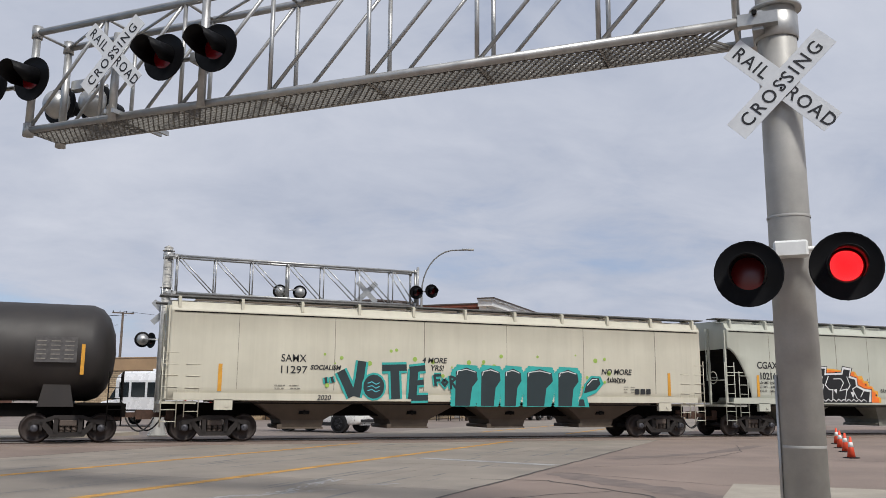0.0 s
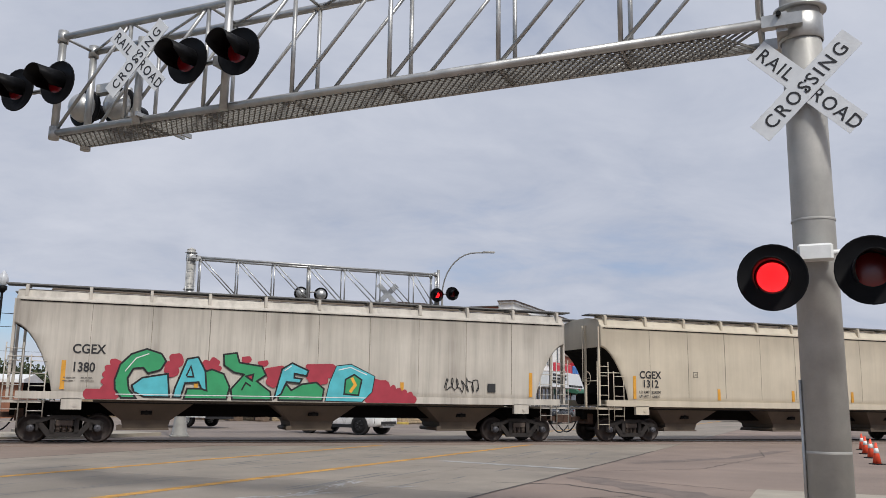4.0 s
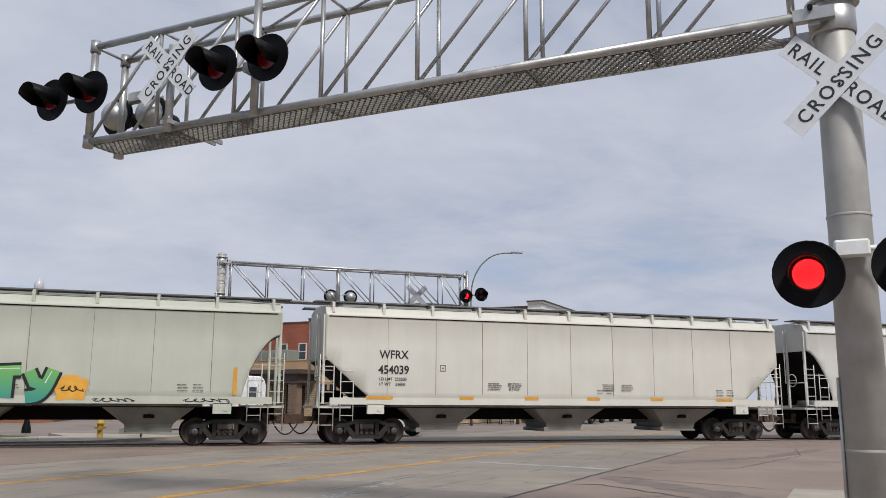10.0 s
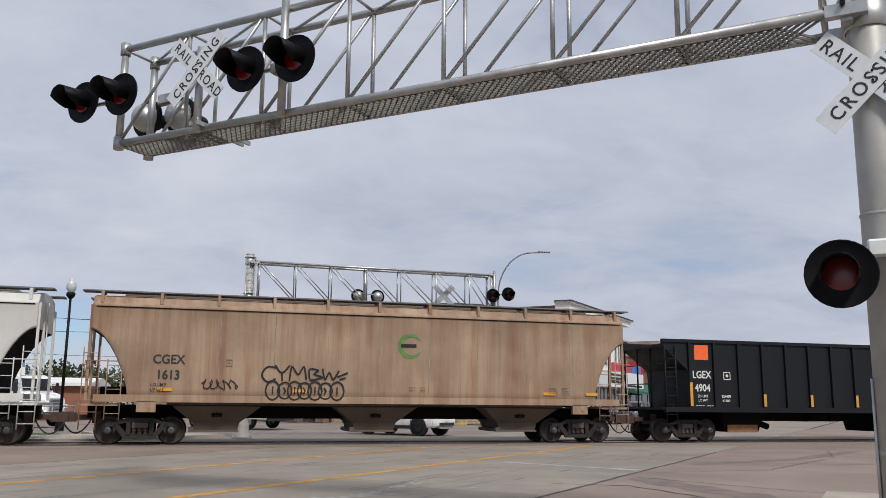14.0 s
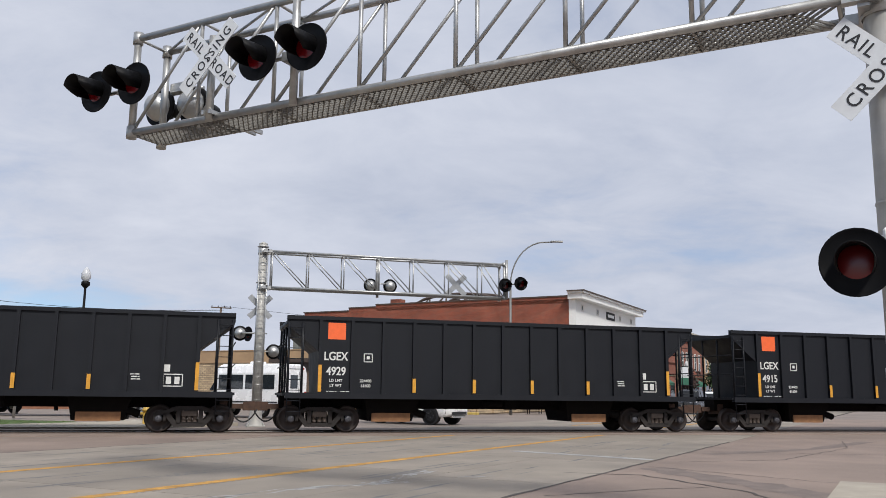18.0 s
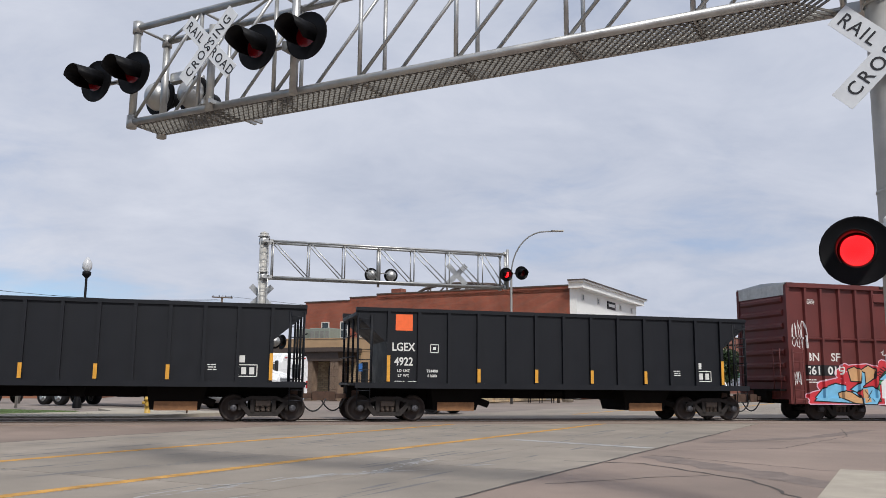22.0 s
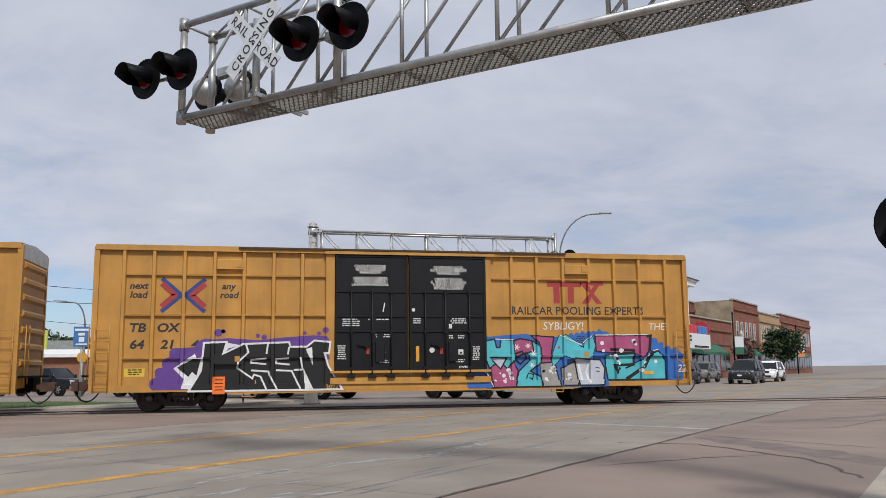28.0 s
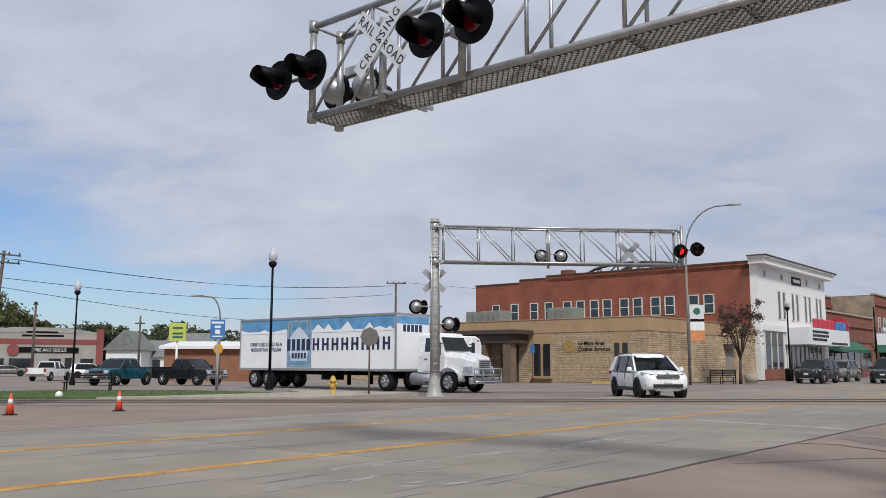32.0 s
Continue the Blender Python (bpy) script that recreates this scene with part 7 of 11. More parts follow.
def suv(label, m, color, rim=RIMDARK, L=4.8, W=1.89, H=1.69, group=""):
    """A rounded crossover: lofted lower body, tapering cabin with pillars and separate panes, grille, lamps, cladding."""
    v = thing("suv", label, "car", m, group)
    f, r, k = L / 2, -L / 2, W / 1.89
    body = part("body", car_loft([(r, 0.74, 0.50, 0.92), (r + 0.05, 0.84, 0.40, 1.02), (r + 0.25, 0.91, 0.32, 1.06), (r + 0.6, 0.94, 0.28, 1.07), (r + 1.9, 0.945, 0.26, 1.03), (0.4, 0.945, 0.26, 1.02), (f - 1.35, 0.94, 0.26, 1.05), (f - 0.9, 0.93, 0.27, 1.03), (f - 0.5, 0.91, 0.29, 0.99), (f - 0.22, 0.86, 0.32, 0.93), (f - 0.07, 0.78, 0.36, 0.86), (f, 0.66, 0.42, 0.76)], k), color, v, "smooth painted lower body")
    smooth(body)
    wb, wr = W / 2 - 0.06, W / 2 - 0.27
    part("cab_glass", glasshouse(r + 0.12, r + 0.50, f - 2.0, f - 1.12, 1.0, H - 0.06, W), CARGLASS, v, "dark tinted windows")
    rings = []
    for x, y, z in ((r + 0.30, wr - 0.10, H - 0.13), (r + 0.50, wr, H - 0.04), (r + 1.5, wr + 0.03, H), (0.0, wr + 0.03, H), (f - 2.1, wr, H - 0.035), (f - 1.9, wr - 0.08, H - 0.10)):
        rings.append([(x, -y, z - 0.06), (x, -y * 0.98, z - 0.01), (x, -y * 0.8, z + 0.03), (x, y * 0.8, z + 0.03), (x, y * 0.98, z - 0.01), (x, y, z - 0.06)])
    smooth(part("roof", G().loft(rings), color, v, "curved painted roof"), 1.2)
    for s in (-1, 1):
        for xa, xb, w in ((f - 1.12, f - 2.0, 0.045), (0.0, -0.08, 0.03), (r + 1.25, r + 1.2, 0.035)):
            part("pillar", G().cyl((xa, s * (wb + 0.015), 1.0), (xb, s * (wr + 0.035), H - 0.08), w, 8), color if w > 0.04 else TRIM, v)
        part("rear_pillar", G().loft([[(r + 0.10, s * (W / 2 - d), 1.0), (r + 0.70, s * (W / 2 - d), 1.0), (r + 0.85, s * (W / 2 - d - 0.19), H - 0.07), (r + 0.45, s * (W / 2 - d - 0.19), H - 0.07)] for d in (0.045, 0.11)]), color, v)
        part("roof_rail", G().tube([(r + 0.6, s * (wr - 0.04), H + 0.0), (r + 0.75, s * (wr - 0.04), H + 0.055), (f - 2.5, s * (wr - 0.04), H + 0.05), (f - 2.3, s * (wr - 0.04), H - 0.01)], 0.018, 6), TRIM, v)
        part("window_trim", G().box(r + 0.7, f - 1.2, *sorted((s * (W / 2 - 0.055), s * (W / 2 - 0.02))), 0.995, 1.025), CHROME, v)
        for x in (-0.55, 0.55):
            part("door_handle", G().box(x - 0.1, x + 0.1, *sorted((s * (W / 2 - 0.01), s * (W / 2 + 0.025))), 0.84, 0.875, 0.01), color, v)
        for x in (-1.0, 0.02, 1.08):
            part("door_gap", G().box(x - 0.006, x + 0.006, *sorted((s * (W / 2 - 0.02), s * (W / 2 + 0.002))), 0.42, 0.99), TRIM, v)
        part("sill_cladding", G().box(r + 1.35, f - 1.3, *sorted((s * (W / 2 - 0.06), s * (W / 2 + 0.012))), 0.25, 0.40, 0.01), TRIM, v, "black sill cladding")
        lamp = part("headlight", G().loft([[(f - 0.10, s * 0.46, 0.78), (f - 0.06, s * 0.46, 0.90), (f - 0.22, s * 0.46, 0.92), (f - 0.22, s * 0.46, 0.78)], [(f - 0.36, s * 0.86 * k, 0.84), (f - 0.33, s * 0.86 * k, 0.96), (f - 0.62, s * 0.88 * k, 0.98), (f - 0.55, s * 0.88 * k, 0.86)]]), HEADLAMP, v, "swept-back clear headlight")
        part("lamp_surround", G().lathe([(0.0, 0.0), (0.05, 0.0), (0.06, 0.02), (0.05, 0.05), (0.0, 0.05)], 10, "x", (f - 0.17, s * 0.62, 0.86)), TRIM, lamp)
        part("fog_lamp", G().loft([[(f - 0.02, s * 0.62, 0.42), (f - 0.02, s * 0.62, 0.62), (f - 0.16, s * 0.62, 0.62), (f - 0.16, s * 0.62, 0.42)], [(f - 0.18, s * 0.84 * k, 0.46), (f - 0.18, s * 0.84 * k, 0.66), (f - 0.34, s * 0.84 * k, 0.66), (f - 0.34, s * 0.84 * k, 0.46)]]), TRIM, v, "black fog lamp pocket")
        part("tail_light", G().loft([[(r - 0.005, s * 0.45, 0.86), (r - 0.005, s * 0.45, 0.98), (r + 0.12, s * 0.45, 0.98), (r + 0.12, s * 0.45, 0.86)], [(r + 0.10, s * 0.89 * k, 0.84), (r + 0.10, s * 0.89 * k, 1.02), (r + 0.45, s * 0.94 * k, 1.02), (r + 0.45, s * 0.94 * k, 0.9)]]), TAILRED, v)
        part("mirror", G().box(f - 1.50, f - 1.30, *sorted((s * (W / 2 + 0.02), s * (W / 2 + 0.21))), 1.02, 1.17, 0.04).box(f - 1.42, f - 1.36, *sorted((s * (W / 2 - 0.08), s * (W / 2 + 0.05))), 1.0, 1.05), color, v, "painted door mirror")
        for x in (f - 0.93, r + 1.0):
            part("wheel_arch", G().cyl((x, s * (W / 2 - 0.25), 0.37), (x, s * (W / 2 + 0.006), 0.37), 0.43, 22), TRIM, v)
    gr = part("grille", G().loft([[(f - 0.08, -0.47, 0.72), (f - 0.08, 0.47, 0.72), (f - 0.10, 0.52, 0.80), (f - 0.12, 0.46, 0.90), (f - 0.12, -0.46, 0.90), (f - 0.10, -0.52, 0.80)], [(f + 0.015, -0.42, 0.73), (f + 0.015, 0.42, 0.73), (f - 0.005, 0.47, 0.80), (f - 0.05, 0.41, 0.885), (f - 0.05, -0.41, 0.885), (f - 0.005, -0.47, 0.80)]]), TRIM, v, "black grille with chrome edge")
    part("grille_edge", G().tube([(f + 0.005, -0.42, 0.725), (f + 0.01, 0.42, 0.725), (f - 0.01, 0.48, 0.80), (f - 0.05, 0.42, 0.895), (f - 0.05, -0.42, 0.895), (f - 0.01, -0.48, 0.80), (f + 0.005, -0.42, 0.725)], 0.012, 6), CHROME, gr)
    part("lower_grille", G().box(f - 0.14, f + 0.012, -0.6, 0.6, 0.40, 0.54, 0.02), TRIM, v, "wide black air intake")
    part("skid_plate", G().box(f - 0.16, f + 0.0, -0.5, 0.5, 0.27, 0.36, 0.03), RIMSILVER, v)
    part("number_plate", G().box(f + 0.012, f + 0.028, -0.16, 0.16, 0.57, 0.68), WHITEPAINT, v, "plain white plate")
    part("badge", G().cyl((f - 0.04, 0, 0.92), (f - 0.02, 0, 0.92), 0.05, 12), CHROME, v)
    wheels(v, (f - 0.93, r + 1.0), W / 2 - 0.10, 0.365, rim)
    return v


def pickup(label, m, color, L=5.7, W=1.98, H=1.9, group="", rim=RIMSILVER, grille=CHROME):
    v = thing("pickup_truck", label, "pickup truck", m, group)
    f, r = L / 2, -L / 2
    cab0, cab1 = r + 2.0, f - 1.35
    part("body", shell([(r, 0.55), (r, 1.15), (cab1, 1.18), (f - 0.12, 1.12), (f, 0.95), (f, 0.55), (f - 0.3, 0.42), (r + 0.3, 0.42)], W), color, v)
    part("bed", G().box(r + 0.08, cab0 - 0.05, -W / 2 + 0.1, W / 2 - 0.1, 1.12, 1.16), TRIM, v)
    part("bed_side", G().box(r, cab0, -W / 2 + 0.01, -W / 2 + 0.1, 1.1, 1.28).box(r, cab0, W / 2 - 0.1, W / 2 - 0.01, 1.1, 1.28).box(r, r + 0.07, -W / 2 + 0.02, W / 2 - 0.02, 1.1, 1.27), color, v)
    part("cab_glass", glasshouse(cab0, cab0 + 0.2, cab1 - 0.75, cab1, 1.14, H - 0.06, W), CARGLASS, v, "dark tinted windows")
    part("roof", G().loft([[(cab0 + 0.15, -W / 2 + 0.25, H - 0.09), (cab1 - 0.7, -W / 2 + 0.25, H - 0.09), (cab1 - 0.7, W / 2 - 0.25, H - 0.09), (cab0 + 0.15, W / 2 - 0.25, H - 0.09)], [(cab0 + 0.25, -W / 2 + 0.32, H), (cab1 - 0.85, -W / 2 + 0.32, H), (cab1 - 0.85, W / 2 - 0.32, H), (cab0 + 0.25, W / 2 - 0.32, H)]]), color, v)
    g = G()
    for s in (-1, 1):
        a, b = W / 2 - 0.045, W / 2 - 0.235
        for xa, xb in ((cab1, cab1 - 0.75), ((cab0 + cab1) / 2 - 0.1, (cab0 + cab1) / 2 - 0.1), (cab0 + 0.02, cab0 + 0.2)):
            g.cyl((xa, s * a, 1.14), (xb, s * b, H - 0.08), 0.05, 6)
    part("pillars", g, color, v)
    part("front_bumper", G().box(f - 0.1, f + 0.12, -W / 2, W / 2, 0.45, 0.68, 0.05), CHROME, v, "chrome front bumper")
    part("rear_bumper", G().box(r - 0.12, r + 0.05, -W / 2 + 0.05, W / 2 - 0.05, 0.5, 0.68, 0.03), CHROME, v)
    gr = part("grille", G().box(f - 0.04, f + 0.03, -0.62, 0.62, 0.72, 1.06, 0.02), grille, v, "barred grille")
    for z in (0.78, 0.89, 1.0):
        part("grille_slot", G().box(f + 0.02, f + 0.035, -0.56, 0.56, z - 0.03, z + 0.03), TRIM, gr)
    part("number_plate", G().box(f + 0.11, f + 0.13, -0.16, 0.16, 0.52, 0.64), WHITEPAINT, v, "plain white plate")
    for s in (-1, 1):
        part("headlight", G().box(f - 0.25, f + 0.025, *sorted((s * 0.63, s * (W / 2 - 0.03))), 0.78, 1.04, 0.02), HEADLAMP, v)
        part("tail_light", G().box(r - 0.02, r + 0.12, *sorted((s * 0.8, s * (W / 2 - 0.01))), 0.85, 1.2), TAILRED, v)
        part("mirror", G().box(cab1 - 0.4, cab1 - 0.25, *sorted((s * (W / 2 - 0.02), s * (W / 2 + 0.24))), 1.15, 1.42, 0.03), TRIM, v)
        part("wheel_arch", G().cyl((f - 1.0, s * (W / 2 - 0.2), 0.42), (f - 1.0, s * (W / 2 + 0.004), 0.42), 0.48, 18), TRIM, v)
        part("wheel_arch", G().cyl((r + 1.2, s * (W / 2 - 0.2), 0.42), (r + 1.2, s * (W / 2 + 0.004), 0.42), 0.48, 18), TRIM, v)
    wheels(v, (f - 1.0, r + 1.2), W / 2 - 0.10, 0.41, rim, 0.28)
    for ob in [o for o in v.children if o.name.split(".")[0] in ("body", "cab", "bed", "hood", "roof", "cab_glass", "bumper", "grille", "headlight")]:
        bv = ob.modifiers.new("rounded", "BEVEL")
        bv.width, bv.segments, bv.limit_method, bv.angle_limit = 0.05, 3, "ANGLE", 0.5
        smooth(ob, 1.2)
    return v


PWHITE, PBLACK, PTEAL, PGREY, PRED, PSILVER = (car_paint(n, c) for n, c in (("white", (0.84, 0.84, 0.84)), ("black", (0.012, 0.013, 0.016)), ("teal", (0.01, 0.09, 0.12)), ("grey", (0.16, 0.155, 0.15)), ("dark_red", (0.16, 0.015, 0.015)), ("silver", (0.45, 0.46, 0.48))))
PMAROON = car_paint("maroon", (0.055, 0.012, 0.016))
crossing_suv = suv("clean white suv with black wheels at the crossing", pose(9.5, 38.6, 0, 0, 0, 4), PWHITE)
suv("black parked crossover at the kerb", road_pose(66.5, 19.3, 0, 178), PBLACK, RIMSILVER, group="parked cars")
suv("grey parked suv at the kerb", road_pose(75.5, 20.0, 0, 178), PGREY, RIMSILVER, group="parked cars")
suv("black suv facing the crossing", road_pose(67.5, 14.6, 0, 180), PBLACK, RIMSILVER, H=1.78, group="queued cars")
suv("white suv facing the crossing", road_pose(76.0, 14.6, 0, 180), PWHITE, RIMSILVER, group="queued cars")
suv("silver parked suv by the shops", road_pose(96.0, 19.6, 0, 178), PSILVER, RIMSILVER, group="parked cars")
pickup("teal pickup truck parked beside the lawn", pose(-18.99, 64.31, 0, 0, 0, -110), PTEAL, group="parked trucks")
pickup("black pickup truck parked beside the lawn", pose(-14.24, 64.50, 0, 0, 0, -34), PBLACK, group="parked trucks")
pickup("white pickup truck parked by the fire station", pose(-33.67, 89.96, 0, 0, 0, 84), PWHITE, group="parked trucks")
suv("white crossover parked by the fire station", pose(-35.09, 106.42, 0, 0, 0, 20), PWHITE, group="parked cars")
suv("white crossover parked across the lot", pose(-15.57, 93.76, 0, 0, 0, 10), PWHITE, group="parked cars")
suv("grey car parked by the fire station", pose(-50.64, 120.88, 0, 0, 0, 20), PGREY, H=1.45, group="parked cars")
suv("white suv parked by the garage wing", pose(-53.57, 116.32, 0, 0, 0, 20), PWHITE, group="parked cars")
pickup("red pickup truck parked by the garage wing", pose(-57.41, 113.35, 0, 0, 0, 20), PRED, group="parked trucks")
suv("silver suv parked under the trees", pose(-52.0, 76.0, 0, 0, 0, 25), PSILVER, group="parked cars")
suv("dark grey car parked under the trees", pose(-48.5, 78.2, 0, 0, 0, 205), PGREY, H=1.42, group="parked cars")
pickup("black pickup truck parked under the trees", pose(-52.3, 67.0, 0, 0, 0, 28), PBLACK, group="parked trucks")


def semi_truck():
    """Side street runs across the road; the truck points along it towards the road."""
    t = thing("semi_trailer", "white beverage trailer with blue mountain panels", "trailer", pose(*on_road(32.3, 41.2), 0, 0, -43.5))
    L, W, z0, z1 = 12.4, 2.55, 1.05, 3.85
    tw = mat("trailer_white", (0.86, 0.87, 0.88), 0.4, var=0.03, scale=1)
    sky = mat("panel_blue", (0.14, 0.36, 0.62), 0.5, var=0.2, scale=1.5)
    part("box", G().box(0, L, -W / 2, W / 2, z0, z1), tw, t, "smooth white trailer box")
    part("floor_rail", G().box(-0.03, L + 0.03, -W / 2 - 0.04, W / 2 + 0.04, z1 - 0.08, z1 + 0.03).box(-0.03, L + 0.03, -W / 2 - 0.03, W / 2 + 0.03, z0 - 0.08, z0 + 0.05).box(-0.03, 0.06, -W / 2 - 0.03, -W / 2 + 0.05, z0, z1).box(L - 0.06, L + 0.03, -W / 2 - 0.03, -W / 2 + 0.05, z0, z1), mat("dull_aluminium", (0.40, 0.41, 0.42), 0.45, 0.5, var=0.1), t)
    y = -W / 2 - 0.006
    part("sky_panel", G().box(0.1, L - 0.1, y - 0.004, y + 0.004, 3.05, z1 - 0.1), sky, t, "printed blue sky band")
    rnd = random.Random(4)
    pts, x = [], 0.1
    pts.append((0.1, 3.02))
    while x < L - 0.2:
        pts.append((x, rnd.choice((3.12, 3.25, 3.45, 3.55)) if len(pts) % 2 else rnd.uniform(3.08, 3.2)))
        x += rnd.uniform(0.25, 0.5)
    pts.append((L - 0.1, 3.02))
    for a, b in zip(pts, pts[1:]):
        part("mountain", G().prism([(a[0], 3.0), (b[0], 3.0), b, a], y - 0.01, y - 0.004), tw, t)
    # a printed can, and bars in place of the brand
    part("can_panel", G().prism([(4.2, 1.15), (6.2, 1.15), (6.2, 3.62), (6.05, 3.75), (4.35, 3.75), (4.2, 3.62)], y - 0.016, y), mat("can_blue", (0.16, 0.36, 0.55), 0.45, 0.1, var=0.2, scale=3), t, "printed can shape")
    for x, w in ((4.26, 0.10), (4.5, 0.06), (5.85, 0.07), (6.05, 0.11)):
        part("can_highlight", G().box(x, x + w, y - 0.019, y - 0.016, 1.2, 3.6), mat("can_silver", (0.42, 0.47, 0.55), 0.4, 0.3, var=0.15), t)
    part("can_rim", G().box(4.3, 6.1, y - 0.02, y - 0.016, 3.62, 3.7).box(4.25, 6.15, y - 0.02, y - 0.016, 1.18, 1.26), MATS["can_silver"], t)
    part("can_label", G().prism([(4.55, 1.5), (5.85, 1.5), (6.0, 2.0), (6.0, 2.7), (5.6, 3.1), (5.2, 3.35), (4.8, 3.1), (4.4, 2.7), (4.4, 2.0)], y - 0.023, y - 0.02), mat("can_pale", (0.62, 0.70, 0.78), 0.45, var=0.08), t, "pale mountain shape on the can")
    navy = mat("print_navy", (0.02, 0.035, 0.09), 0.5, var=0.05)
    for k in range(5):
        part("print_bar", G().box(4.22 + k * 0.4, 4.5 + k * 0.4, y - 0.028, y - 0.02, 2.05, 2.68), navy, t)
    for k in range(8):
        x = 6.3 + k * 0.745
        part("print_bar", G().box(x, x + 0.15, y - 0.012, y, 2.05, 2.7).box(x + 0.36, x + 0.51, y - 0.012, y, 2.05, 2.7).box(x, x + 0.51, y - 0.012, y, 2.32, 2.43), navy, t)
    for k in range(5):
        part("print_bar", G().box(4.62 + k * 0.25, 4.8 + k * 0.25, y - 0.028, y - 0.02, 1.62, 1.92), navy, t)
    lettering("lettering", "CRISP AND COLD AS A", 0.2, navy, t, 2.35, y - 0.012, 2.32, stretch=0.95, bold=0.006)
    lettering("lettering", "MOUNTAIN STREAM", 0.2, navy, t, 2.35, y - 0.012, 2.02, stretch=1.0, bold=0.006)
    for k in range(5):
        part("front_bar", G().box(L + 0.004, L + 0.01, -0.75 + k * 0.3, -0.53 + k * 0.3, 2.95, 3.3), navy, t)
    part("front_sky", G().box(L, L + 0.008, -W / 2 + 0.05, W / 2 - 0.05, 3.35, 3.72), sky, t)
    part("underframe", G().box(0.3, L, -0.5, 0.5, z0 - 0.3, z0 - 0.06), UNDER, t)
    part("landing_gear", G().box(8.6, 8.75, -0.9, -0.75, 0.25, 1.0).box(8.6, 8.75, 0.75, 0.9, 0.25, 1.0).cyl((7.0, -0.8, 0.6), (8.6, -0.8, 0.95), 0.04, 6), UNDER, t)
    part("side_tank", G().box(6.8, 8.0, -1.1, -0.5, 0.5, 0.95, 0.05), UNDER, t)
    wheels(t, (1.3, 2.55), W / 2 - 0.22, 0.5, RIMSILVER, 0.4)
    c = thing("truck_tractor", "white delivery tractor with a steel grille guard", "truck", t.matrix_basis.copy())
    x0 = L - 0.5
    alu = mat("dull_aluminium", (0.40, 0.41, 0.42), 0.45, 0.5, var=0.1)
    part("frame", G().box(x0 - 0.9, x0 + 4.9, -0.45, 0.45, 0.6, 0.85), UNDER, c)
    part("cab", G().loft([[(x, -1.05, 0.95), (x, 1.05, 0.95), (x, 1.06, 1.75), (x - d * 0.25, 1.04, 1.95), (x - d, 0.92, 2.72), (x - d - 0.05, 0.75, 2.82), (x - d - 0.05, -0.75, 2.82), (x - d, -0.92, 2.72), (x - d * 0.25, -1.04, 1.95), (x, -1.06, 1.75)] for x, d in ((x0 + 1.75, 0.0), (x0 + 3.45, 0.42))]), PWHITE, c, "white day cab")
    part("hood", G().loft([[(x, -w, zb), (x, w, zb), (x, w, zt - 0.25), (x, w * 0.72, zt), (x, -w * 0.72, zt), (x, -w, zt - 0.25)] for x, w, zb, zt in ((x0 + 3.3, 0.98, 0.85, 1.95), (x0 + 4.3, 0.80, 0.80, 1.83), (x0 + 4.95, 0.62, 0.78, 1.66), (x0 + 5.02, 0.52, 0.80, 1.52))]), PWHITE, c, "sloping white hood")
    part("windscreen", G().loft([[(x0 + 3.44, -0.95, 1.98), (x0 + 3.44, 0.95, 1.98)], [(x0 + 3.09, -0.85, 2.62), (x0 + 3.09, 0.85, 2.62)]], False, False), DARKGLASS, c)
    for s in (-1, 1):
        door = part("door", G().box(x0 + 2.15, x0 + 3.15, *sorted((s * 1.05, s * 1.075)), 1.0, 1.86, 0.01), PWHITE, c)
        part("door_handle", G().box(x0 + 2.22, x0 + 2.4, *sorted((s * 1.075, s * 1.10)), 1.55, 1.6), TRIM, door)
        part("side_window", G().loft([[(x0 + 2.2, s * 1.055, 1.93), (x0 + 3.2, s * 1.055, 1.93), (x0 + 2.95, s * 0.955, 2.58), (x0 + 2.2, s * 0.955, 2.58)], [(x0 + 2.2, s * 1.02, 1.93), (x0 + 3.2, s * 1.02, 1.93), (x0 + 2.95, s * 0.92, 2.58), (x0 + 2.2, s * 0.92, 2.58)]]), DARKGLASS, c)
        part("fender", G().loft([[(x0 + 3.7 + 0.66 * math.cos(a), s * y, 0.52 + 0.66 * math.sin(a)) for a in (0.0, 0.5, 1.05, 1.57, 2.1, 2.65, 3.1)] for y in (0.62, 0.9, 1.13)], True, False), PWHITE, c, "rounded white fender")
        part("headlight", G().box(x0 + 4.42, x0 + 4.86, *sorted((s * 0.66, s * 0.92)), 1.02, 1.24, 0.04), HEADLAMP, c)
        part("mirror", G().box(x0 + 3.28, x0 + 3.38, *sorted((s * 1.22, s * 1.42)), 1.75, 2.4, 0.03).cyl((x0 + 3.3, s * 1.0, 2.3), (x0 + 3.33, s * 1.3, 2.3), 0.02, 6), TRIM, c, "tall side mirror")
        part("fuel_tank", G().cyl((x0 + 1.3, s * 0.85, 0.62), (x0 + 2.7, s * 0.85, 0.62), 0.3, 16), alu, c, "polished fuel tank")
        part("cab_step", G().box(x0 + 2.3, x0 + 2.95, *sorted((s * 0.95, s * 1.12)), 0.42, 0.48), TRIM, c)
    gr = part("grille", G().box(x0 + 4.99, x0 + 5.06, -0.45, 0.45, 0.85, 1.55, 0.03), alu, c, "ribbed steel grille")
    for k in range(7):
        part("grille_bar", G().box(x0 + 5.055, x0 + 5.075, -0.4, 0.4, 0.92 + k * 0.085, 0.95 + k * 0.085), TRIM, gr)
    part("bumper", G().box(x0 + 4.9, x0 + 5.12, -1.1, 1.1, 0.42, 0.72, 0.05), alu, c)
